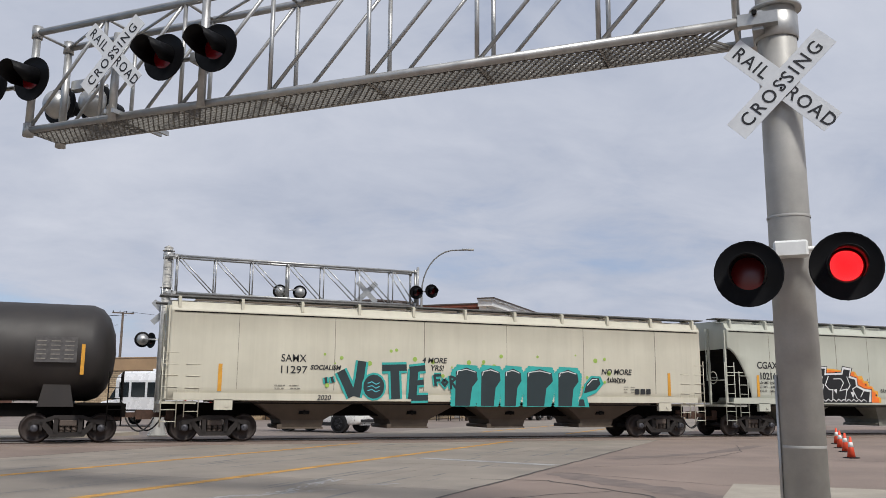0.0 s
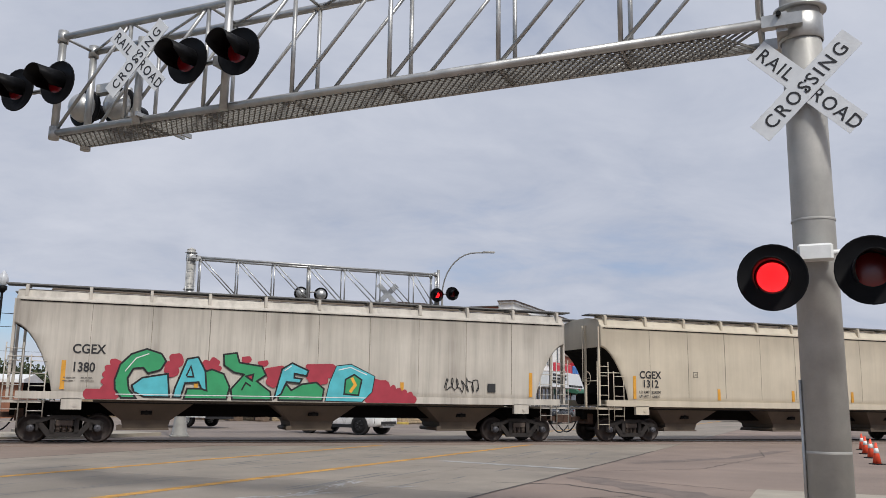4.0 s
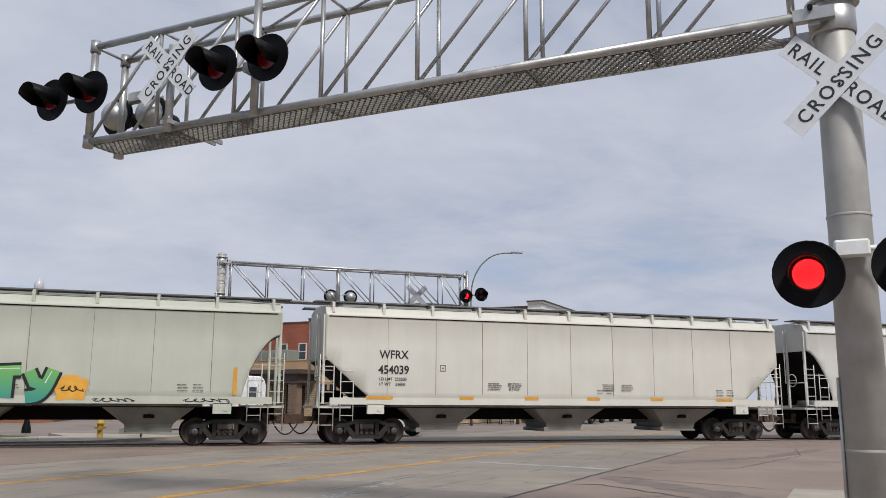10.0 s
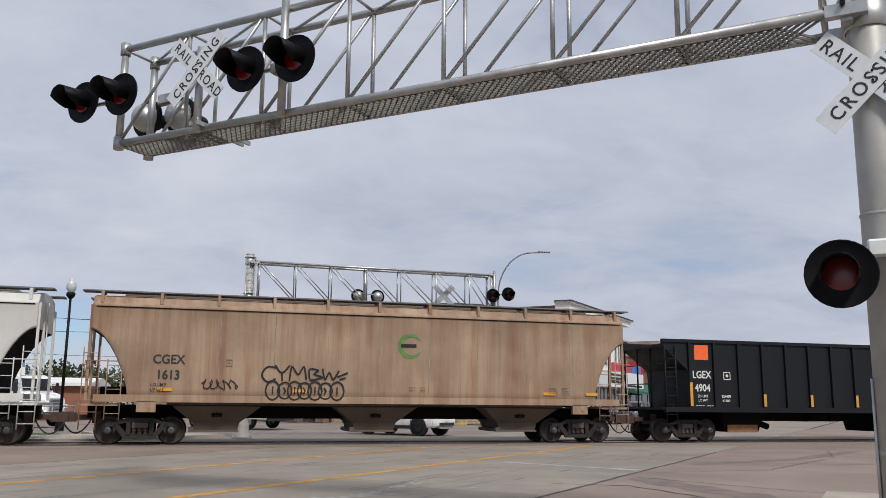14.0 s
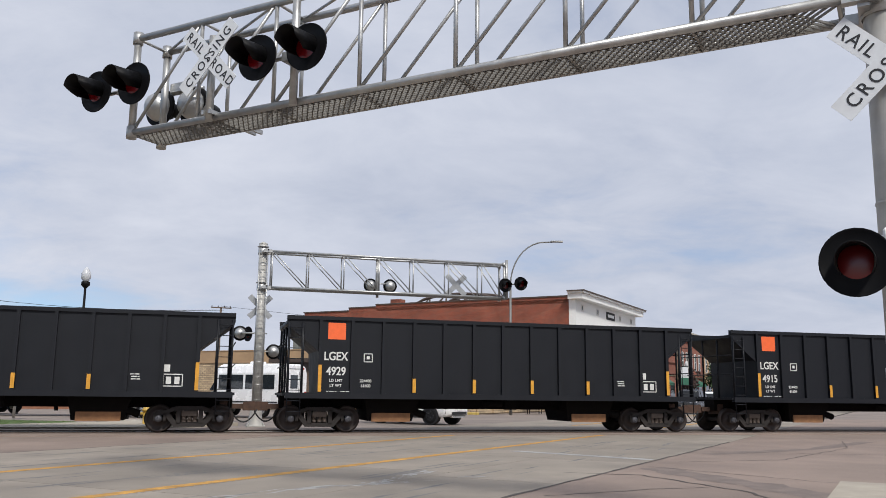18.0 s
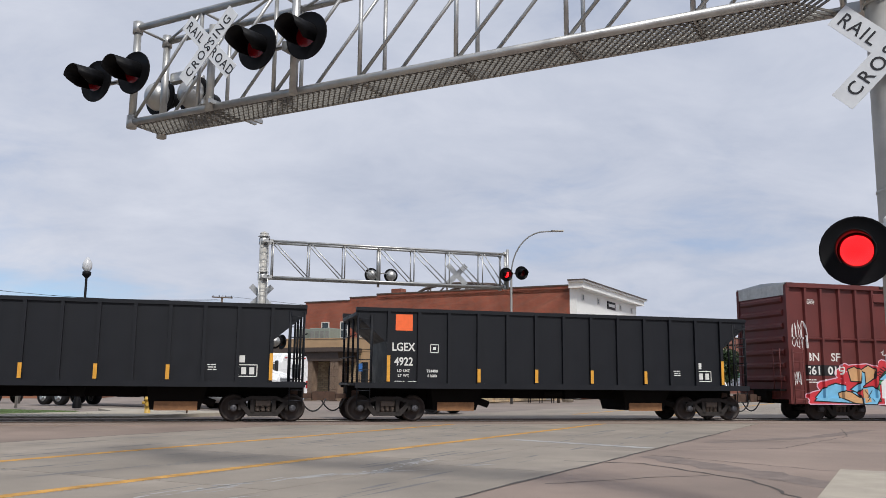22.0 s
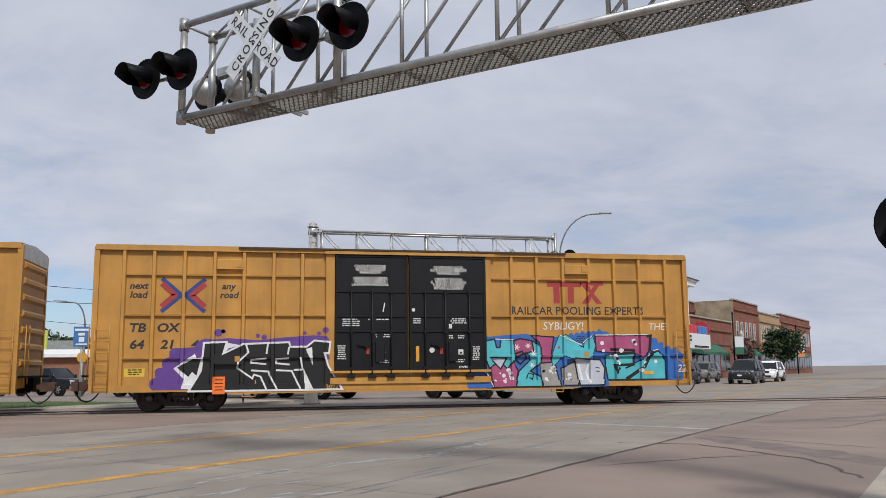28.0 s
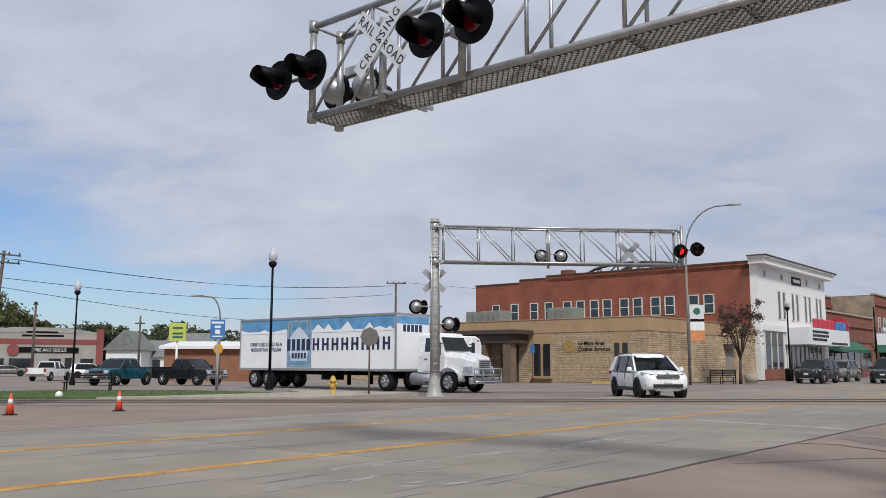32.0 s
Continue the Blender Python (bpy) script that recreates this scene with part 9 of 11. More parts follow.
LIMITS = {"600906": ("LD LMT  223700", "LT WT    62300", "CU FT    5400"), "10159": ("LD LMT  222000", "LT WT    64000", "CU FT    5461"), "454039": ("LD LMT  222200", "LT WT    63800"),
          "1444": ("LD LMT  224200", "LT WT    61800"), "1312": ("LD LMT  224200", "LT WT    61800")}


def decorate_hoppers():
    c = samx[0]
    decal(c, fitted("SAMX", -6.48, -5.66, 2.52, 2.76, 0.01), "lettering", BLACKTEXT, 0.0, "hopper")
    decal(c, fitted("11297", -6.48, -5.62, 2.15, 2.39, 0.01), "lettering", BLACKTEXT, 0.0, "hopper")
    spots(c, -5.2, 6.0, 1.7, 3.0, 44, 0.03, 0.09, 3, "lime", 0.0, "hopper")
    m = Mural(c, "hopper", (0, 145, 1250, 1568), (-6.32, -5.06, 5.12, 8.52), (255, 95), (1.28, 2.62))
    for p, w in (([(205, 138), (225, 180), (250, 238)], 0.26), ([(284, 98), (276, 170), (262, 238)], 0.26), ([(360, 124), (455, 120)], 0.20), ([(408, 122), (414, 246)], 0.28), ([(466, 128), (528, 120)], 0.18), ([(484, 126), (478, 246)], 0.27), ([(480, 182), (522, 178)], 0.16), ([(474, 242), (540, 240)], 0.17)):
        m.line(p, w * 1.12, "tealdark", 3, edge="teal", ew=0.075)
    m.shape([(330 + 40 * math.cos(k * 0.42), 198 + 48 * math.sin(k * 0.42)) for k in range(15)], "tealdark", 3, "teal", 0.12, label="dark graffiti letters edged in teal")
    for y in (185, 200, 215):
        m.line([(306, y), (322, y - 6), (338, y + 4), (352, y - 3)], 0.03, "cyan", 5)
    for p in ([(564, 148), (570, 192)], [(564, 150), (592, 148)], [(566, 170), (588, 168)], [(604, 164), (596, 178), (606, 190), (616, 176), (604, 164)], [(628, 150), (632, 205)], [(628, 152), (650, 160), (634, 176), (658, 208)], [(150, 165), (154, 188)], [(172, 162), (178, 184)]):
        m.line(p, 0.09, "tealdark", 3, edge="teal", ew=0.05)
    # the name in the piece is left as plain upright shapes
    m = Mural(c, "hopper", (0, 480), (2.64, 5.47), (310, 100), (1.17, 2.51))
    for x0, x1 in ((-520, -375), (-355, -225), (-200, -85), (-50, 130), (165, 310)):
        m.shape([(x0 - 24, 318), (x0 - 20, 130), (x0 + 20, 92), (x1 - 10, 96), (x1 + 22, 140), (x1 + 10, 230), (x1 - 20, 318)], "teal", 1, bumps=0.05, seed=x0)
        w = x1 - x0
        m.shape([(x0, 315), (x0 + 4, 130), (x0 + w * 0.5, 108), (x1 - 6, 130), (x1, 175), (x1 - w * 0.25, 215), (x1 - w * 0.35, 315)], "tealdark", 2, label="dark graffiti shapes edged in teal")
        m.line([(x0 + 12, 150), (x0 + 16, 128), (x0 + w * 0.5, 118), (x1 - 14, 132)], 0.03, "white", 3)
    m.shape([(335, 250), (350, 190), (400, 140), (470, 142), (492, 185), (440, 235), (370, 262), (385, 318), (290, 318), (310, 280)], "teal", 1)
    m.shape([(350, 238), (368, 190), (410, 152), (455, 156), (466, 185), (430, 218)], "tealdark", 2, "black", 0.03)
    m.shape([(305, 315), (315, 275), (345, 275), (355, 315)], "tealdark", 2)
    m.line([(372, 195), (412, 160), (445, 160)], 0.03, "white", 4)
    for text, x, z, s in (("SOCIALISM", -5.02, 2.36, 0.145), ("4 MORE", -1.2, 2.68, 0.18), ("YRS!", -1.1, 2.42, 0.18), ("NO MORE", 6.1, 2.42, 0.2), ("2020", -5.05, 1.38, 0.16)):
        stencil(c, text, x, z, s, bold=0.006, shear=0.2)
    decal(c, scribble(5.7, 6.5, 2.0, 2.2, 5), "graffiti", SP["black"], 0.0, "hopper")
    data_lines(c, -6.7, 1.75, 2, 1.0)
    data_lines(c, 6.4, 1.85, 3, 0.6)
    for x in (6.9, 7.15, 7.4):
        rect(c, x, x + 0.2, 1.6, 1.8, BLACKTEXT)

    c = cgax1[0]
    stencil(c, "CGAX", -7.25, 2.82, 0.27, bold=0.008, stretch=0.95)
    stencil(c, "10216", -7.24, 2.39, 0.27, bold=0.008, stretch=0.9)
    for k, line in enumerate(("LD LMT  222200", "LT WT    63800", "CU FT    5461")):
        stencil(c, line, -7.68, 2.12 - k * 0.165, 0.095, bold=0.002, align="LEFT")
    m = Mural(c, "hopper", (50, 765, 900, 1475), (-6.74, -1.21, -0.05, 5.12), (310, 100), (1.36, 2.92))
    m.shape([(50, 310), (85, 225), (140, 165), (250, 130), (400, 122), (560, 135), (650, 190), (720, 240), (765, 310)], "amber", 1, spikes=0.16, seed=3)
    m.shape([(62, 310), (95, 235), (150, 172), (255, 138), (400, 130), (556, 143), (642, 200), (708, 245), (750, 310)], "orange", 2, spikes=0.13, label="orange flame-edged graffiti", seed=3)
    m.spots(70, 170, 200, 300, 8, 0.02, 0.05, "black", 3, 4)
    m.spots(590, 740, 180, 300, 9, 0.02, 0.05, "black", 3, 5)
    m.shape([(122, 310), (150, 170), (180, 150), (285, 150), (300, 108), (390, 112), (382, 148), (488, 142), (500, 108), (568, 118), (550, 160), (598, 172), (600, 212), (650, 232), (700, 236), (692, 310)], "white", 4, "black", 0.03)
    m.shape([(150, 310), (185, 170), (295, 158), (310, 122), (375, 124), (368, 160), (495, 155), (508, 124), (552, 130), (538, 172), (585, 182), (588, 222), (645, 246), (685, 250), (672, 310)], "black", 5, label="heavy black graffiti letters")
    for p in ([(245, 180), (285, 182), (265, 205), (240, 200)], [(215, 240), (240, 225), (235, 268), (195, 274)], [(340, 150), (356, 170), (342, 200), (326, 185)], [(545, 250), (575, 255), (560, 285)], [(425, 240), (450, 236), (445, 262)]):
        m.shape(p, "white", 6)
    for p in ([(295, 155), (330, 200), (360, 215), (345, 250), (300, 303)], [(395, 165), (370, 215), (395, 240), (420, 240), (415, 295)], [(430, 180), (480, 178), (500, 200), (470, 245), (520, 235), (505, 295)], [(525, 165), (545, 215), (520, 245)], [(600, 215), (560, 235), (590, 290)], [(640, 245), (615, 280)]):
        m.line(p, 0.04, "white", 6)
    m.line([(150, 304)] + [(150 + 18 * k, 292 if k % 2 else 305) for k in range(1, 29)], 0.035, "white", 6)
    for p, col in (([(870, 150), (910, 170), (925, 305), (890, 300), (850, 260), (855, 190)], "blue"), ([(1440, 170), (1490, 200), (1480, 290), (1440, 310), (1420, 240)], "blue"), ([(862, 225), (885, 215), (890, 270), (868, 265)], "sky"), ([(1455, 265), (1480, 260), (1470, 300)], "sky"), ([(1085, 160), (1105, 112), (1155, 108), (1170, 160), (1130, 195)], "sky")):
        m.shape(p, col, 1 if col == "blue" else 2, bumps=0.13, seed=6)
    m.spots(850, 890, 140, 160, 2, 0.05, 0.08, "blue", 1, 7)
    m.spots(1120, 1150, 125, 165, 3, 0.08, 0.14, "blue", 3, 7)
    m.shape([(905, 82), (1130, 92), (1105, 135), (1115, 180), (1150, 185), (1160, 140), (1170, 86), (1475, 98), (1440, 175), (1462, 195), (1440, 300), (1390, 318), (920, 305), (905, 260), (930, 180), (900, 130)], "pink", 4, "black", 0.06, label="pink and black block-letter graffiti")
    for p, w in (([(1030, 112), (950, 112), (940, 160), (1000, 182), (1015, 225), (1000, 278), (945, 275)], 0.27), ([(1062, 108), (1072, 283), (1132, 278), (1124, 225)], 0.30), ([(1192, 105), (1188, 290)], 0.27), ([(1258, 105), (1254, 292)], 0.25), ([(1258, 112), (1305, 130), (1318, 200), (1300, 262), (1258, 284)], 0.24), ([(1368, 108), (1360, 295)], 0.27), ([(1368, 116), (1452, 118)], 0.2), ([(1360, 196), (1438, 192)], 0.17), ([(1360, 286), (1432, 282)], 0.2)):
        m.line(p, w * 1.42, "ink", 6 if w > 0.26 else 7)
    for p in ([(925, 97), (1105, 105)], [(1182, 99), (1455, 110)], [(922, 298), (1180, 300)], [(1215, 302), (1425, 306)], [(1040, 125), (1046, 200)], [(1158, 205), (1165, 290)], [(1226, 120), (1222, 280)], [(1342, 130), (1336, 285)], [(905, 195), (935, 185), (970, 215)], [(960, 235), (985, 235), (980, 262), (962, 262)]):
        m.line(p, 0.035, "white", 8)
    decal(c, scribble(5.5, 6.2, 1.6, 1.8, 9, 0.025), "graffiti", SP["black"], 0.0, "hopper")
    decal(c, scribble(-1.2, -0.7, 1.75, 1.95, 10, 0.02, 4), "graffiti", SP["black"], 0.0, "hopper")

    c = cgex1[0]
    stencil(c, "CGEX", -6.93, 2.77, 0.27, bold=0.008, stretch=0.9)
    stencil(c, "1380", -7.05, 2.23, 0.27, bold=0.008, stretch=0.85)
    data_lines(c, -7.6, 1.9, 2, 1.0)
    m = Mural(c, "hopper", (0, 110, 600, 1165), (-6.93, -6.17, -2.60, 1.94), (285, 60), (1.29, 2.80))
    for k, p in enumerate(([(65, 285), (72, 160), (110, 105), (132, 115), (122, 285)], [(0, 240), (70, 240), (120, 285), (0, 285)], [(305, 140), (345, 75), (378, 95), (345, 180)], [(455, 115), (520, 95), (532, 150), (470, 150)], [(620, 80), (650, 75), (645, 110)], [(682, 100), (720, 92), (712, 122)], [(715, 130), (780, 115), (792, 190), (735, 215)], [(880, 105), (985, 100), (990, 140), (945, 200), (885, 180)], [(1160, 165), (1190, 175), (1232, 205), (1332, 245), (1340, 285), (1130, 285)])):
        m.shape(p, "crimson", 1 + 0.1 * k, bumps=0.10, seed=60 + k)
    for p, col, lv in (([(112, 200), (130, 130), (170, 82), (230, 57), (290, 77), (310, 110), (290, 150), (240, 167), (220, 142), (182, 147), (162, 190), (170, 240), (200, 278), (142, 278), (116, 240)], "green", 3), ([(180, 222), (220, 187), (320, 167), (332, 272), (230, 272), (190, 250)], "cyan", 4),
                       ([(450, 162), (500, 142), (550, 162), (577, 222), (566, 278), (390, 278), (402, 232), (470, 232)], "green", 3), ([(345, 272), (352, 230), (395, 97), (440, 87), (472, 150), (482, 240), (460, 232), (448, 202), (392, 207), (377, 272)], "cyan", 5),
                       ([(545, 72), (600, 62), (612, 107), (700, 122), (717, 162), (682, 192), (737, 240), (742, 278), (590, 278), (582, 232), (632, 162), (590, 152), (550, 122)], "green", 4), ([(780, 132), (820, 102), (886, 137), (880, 162), (830, 152), (830, 172), (862, 177), (852, 197), (800, 192), (780, 250), (752, 272)], "cyan", 5),
                       ([(770, 252), (800, 202), (820, 232), (862, 202), (920, 192), (952, 222), (946, 278), (770, 278)], "green", 4), ([(960, 278), (976, 190), (1002, 112), (1062, 102), (1162, 157), (1152, 232), (1112, 280)], "cyan", 5), ([(640, 170), (668, 160), (664, 190)], "crimson", 6), ([(1036, 245), (1040, 175), (1076, 150), (1108, 175), (1096, 250)], "green", 6)):
        m.shape(p, col, lv, "black", 0.055, label="fat teal graffiti letters edged in black" if lv == 5 else "")
    for p, w, col in (([(395, 175), (412, 130), (425, 178), (398, 178)], 0.05, "black"), ([(1066, 165), (1082, 200), (1060, 235)], 0.10, "amber"), ([(150, 160), (190, 100), (240, 78)], 0.03, "white"), ([(1010, 130), (1060, 115), (1130, 150)], 0.03, "white"), ([(625, 235), (640, 200), (660, 215)], 0.05, "black"), ([(790, 140), (818, 116)], 0.03, "white"), ([(120, 262), (1130, 262)], 0.025, "white")):
        m.line(p, w, col, 8)
    decal(c, scribble(4.4, 5.7, 1.65, 2.2, 14, 0.03, 6), "graffiti", SP["black"], 0.0, "hopper")
    rect(c, 6.0, 6.3, 1.7, 2.0, BLACKTEXT)

    for (c, _, _), a, b, z1, z2, x, st in ((cgex2, "CGEX", "1312", 2.46, 2.13, -6.83, 1.15), (aokx, "AOKX", "600906", 2.94, 2.54, -6.62, 1.1), (cgax2, "CGAX", "10159", 2.81, 2.38, -7.18, 1.2), (wfrx, "WFRX", "454039", 2.93, 2.43, -6.52, 1.14), (cgex3, "CGEX", "1444", 2.31, 1.98, -6.75, 1.2), (cgex4, "CGEX", "1613", 2.59, 2.12, -6.6, 1.15)):
        stencil(c, a, x, z1, 0.27, bold=0.008, stretch=st * 0.8)
        stencil(c, b, x, z2, 0.27, bold=0.008, stretch=st * 0.8)
        for k, line in enumerate(LIMITS.get(b, ("LD LMT", "LT WT"))):
            stencil(c, line, x - 0.5, z2 - 0.31 - k * 0.165, 0.095, bold=0.002, align="LEFT")
        data_lines(c, 6.0, 1.85, 3, 0.9)
        data_lines(c, 1.0, 1.8, 2, 0.7)
        for q in ((-4.9, 2.4), ):
            for x0, x1, z0, z1 in ((0, 0.2, 0, 0.018), (0, 0.2, 0.192, 0.21), (0, 0.018, 0, 0.21), (0.182, 0.2, 0, 0.21), (0.06, 0.14, 0.09, 0.12)):
                rect(c, q[0] + x0, q[0] + x1, q[1] + z0, q[1] + z1, FADEDTEXT)
    for c in (aokx[0], wfrx[0]):
        for x, w in ((-7.45, 0.9), (-4.2, 0.5), (-1.8, 0.5), (0.6, 0.5), (3.2, 0.5), (6.0, 0.7)):
            rect(c, x, x + w, 1.45, 1.56, REFLECT, "hopper", 0.0, "reflector", "yellow sill reflector")
        for x in (-3.2, 1.2):
            data_lines(c, x, 2.0, 4, 1.5, 0.05, gap=0.11)

    c = cgax2[0]
    for x0, x1, s in ((-2.75, -1.6, 41), (2.5, 3.5, 42)):
        decal(c, blob(x0, x1, 1.33, 2.12, s, 5, 0.25), "graffiti", SP["amber"], 0.0, "hopper", "amber graffiti flourish")
        decal(c, scribble(x0 + 0.2, x1 - 0.2, 1.6, 1.8, s, 0.03, 3), "graffiti", SP["black"], 0.004, "hopper")
    m = Mural(c, "hopper", (280, 910), (-1.9, 2.64), (290, 140), (1.31, 2.40))
    for p, w in (([(318, 192), (360, 170), (425, 178), (452, 222), (425, 262), (345, 272), (318, 278)], 0.30), ([(362, 185), (346, 268)], 0.30), ([(500, 226), (552, 216), (552, 176), (518, 160), (496, 196), (498, 250), (535, 272), (568, 262)], 0.22), ([(604, 160), (606, 274)], 0.28), ([(604, 162), (640, 154), (652, 184), (626, 214)], 0.22), ([(622, 214), (652, 270)], 0.26), ([(668, 170), (770, 164)], 0.24), ([(716, 168), (714, 274)], 0.30), ([(800, 166), (822, 212), (856, 222)], 0.25), ([(892, 160), (866, 226), (838, 262), (792, 272)], 0.28)):
        m.line(p, w * 1.22, "fade", 4, smooth=len(p) > 3, edge="black", ew=0.085)
    for p in ([(330, 182), (370, 162), (425, 168)], [(498, 196), (514, 166), (540, 160)], [(596, 168), (598, 250)], [(672, 160), (765, 156)], [(884, 166), (862, 214)]):
        m.line(p, 0.03, "white", 6, smooth=len(p) > 2)
    decal(c, scribble(3.6, 4.8, 1.32, 1.45, 15, 0.025, 5), "graffiti", SP["black"], 0.0, "hopper")
    decal(c, scribble(6.2, 7.6, 1.32, 1.45, 16, 0.025, 5), "graffiti", SP["black"], 0.0, "hopper")

    c = cgex4[0]
    m = Mural(c, "hopper", (465, 705), (-3.81, -1.14), (320, 210), (1.39, 2.51))
    for p in ([(512, 224), (484, 220), (468, 244), (484, 266), (508, 256)], [(504, 214), (524, 238), (546, 214)], [(524, 238), (526, 262)], [(546, 262), (552, 218), (570, 242), (586, 218), (594, 258)], [(604, 256), (602, 226), (628, 228), (616, 240), (640, 250), (604, 260)], [(640, 222), (648, 256), (660, 234), (672, 256), (688, 228)], [(684, 248), (714, 234)], [(690, 256), (708, 250)]):
        m.line(p, 0.055, "black", 1, smooth=True)
    for k, x in enumerate((500, 534, 562, 590, 620, 650, 684)):
        m.line([(x + 20 * math.cos(q * math.tau / 12), 292 + 29 * math.sin(q * math.tau / 12) * (1 - 0.12 * (k % 2))) for q in range(13)], 0.05, "black", 1 + 0.2 * k)
        m.line([(x - 4, 282), (x + 2, 292), (x - 3, 303)] if k % 2 else [(x, 280), (x, 304)], 0.045, "black", 1)
    decal(c, scribble(-5.6, -4.5, 1.65, 2.0, 19, 0.03, 5), "graffiti", SP["black"], 0.0, "hopper")
    g = G()
    for k in range(22):
        a0, a1 = math.tau * (0.08 + 0.84 * k / 22), math.tau * (0.08 + 0.84 * (k + 1) / 22)
        w0, w1 = 0.05 + 0.13 * math.sin(math.pi * k / 22), 0.05 + 0.13 * math.sin(math.pi * (k + 1) / 22)
        g.add([(1.03 + (0.42 - w0) * math.cos(a0), 0, 3.18 + (0.42 - w0) * math.sin(a0)), (1.03 + 0.42 * math.cos(a0), 0, 3.18 + 0.42 * math.sin(a0)), (1.03 + 0.42 * math.cos(a1), 0, 3.18 + 0.42 * math.sin(a1)), (1.03 + (0.42 - w1) * math.cos(a1), 0, 3.18 + (0.42 - w1) * math.sin(a1))], [(0, 1, 2, 3)])
    me = bpy.data.meshes.new("emblem")
    me.from_pydata(g.v, [], g.f)
    decal(c, me, "emblem", mat("faded_green", (0.10, 0.22, 0.05), 0.6, var=0.2), 0.0, "hopper", "faded green swirl emblem")
    rect(c, 0.72, 1.25, 3.13, 3.25, SP["black"], "hopper", 0.003)
    for x in (-6.9, -2.8, 5.8, 7.4):
        rect(c, x, x + 0.45, 1.62, 1.72, REFLECT, "hopper", 0.0, "reflector")

    for k, (c, _, h) in enumerate(COAL):
        o = -h + 1.62
        for z, wide, s in ((2.44, 0.39, "LGEX"), (1.96, 0.32, ("4904", "4913", "4929", "4915", "4925", "4922")[k])):
            decal(c, fitted(s, o - wide, o + wide, z - 0.14, z + 0.14, 0.03), "lettering", WHITETEXT, 0.0, 1.505)
        rect(c, o - 0.29, o + 0.29, 2.98, 3.52, mat("orange_square", (0.80, 0.13, 0.03), 0.5, var=0.06), 1.505, 0.0, "orange_square", "bright orange square")
        for line, x, z in (("LD LMT", o, 1.66), ("LT WT", o, 1.50), ("224400", o + 0.98, 1.66), ("61600", o + 0.98, 1.50)):
            stencil(c, line, x, z, 0.09, 1.505, WHITETEXT, 0.0, 0.003, 1.0)
        data_lines(c, o - 0.3, 1.3, 1, 0.9, 0.04, 1.505, WHITETEXT, 0.14, 2)
        data_lines(c, h - 3.05, 1.75, 3, 0.4, 0.06, 1.505, WHITETEXT, 0.12, 1)
        rect(c, h - 2.1, h - 1.9, 1.85, 2.07, WHITETEXT, 1.505)
        for x0, x1, z0, z1 in ((h - 2.1, h - 1.5, 1.40, 1.43), (h - 2.1, h - 1.5, 1.76, 1.79), (h - 2.1, h - 2.07, 1.4, 1.79), (h - 1.53, h - 1.5, 1.4, 1.79), (h - 2.0, h - 1.85, 1.48, 1.7), (h - 1.75, h - 1.6, 1.48, 1.7)):
            rect(c, x0, x1, z0, z1, WHITETEXT, 1.505)
        for x0, x1, z0, z1 in ((o + 0.9, o + 1.2, 2.26, 2.29), (o + 0.9, o + 1.2, 2.52, 2.55), (o + 0.9, o + 0.93, 2.26, 2.55), (o + 1.17, o + 1.2, 2.26, 2.55), (o + 1.0, o + 1.1, 2.36, 2.46)):
            rect(c, x0, x1, z0, z1, WHITETEXT, 1.505)


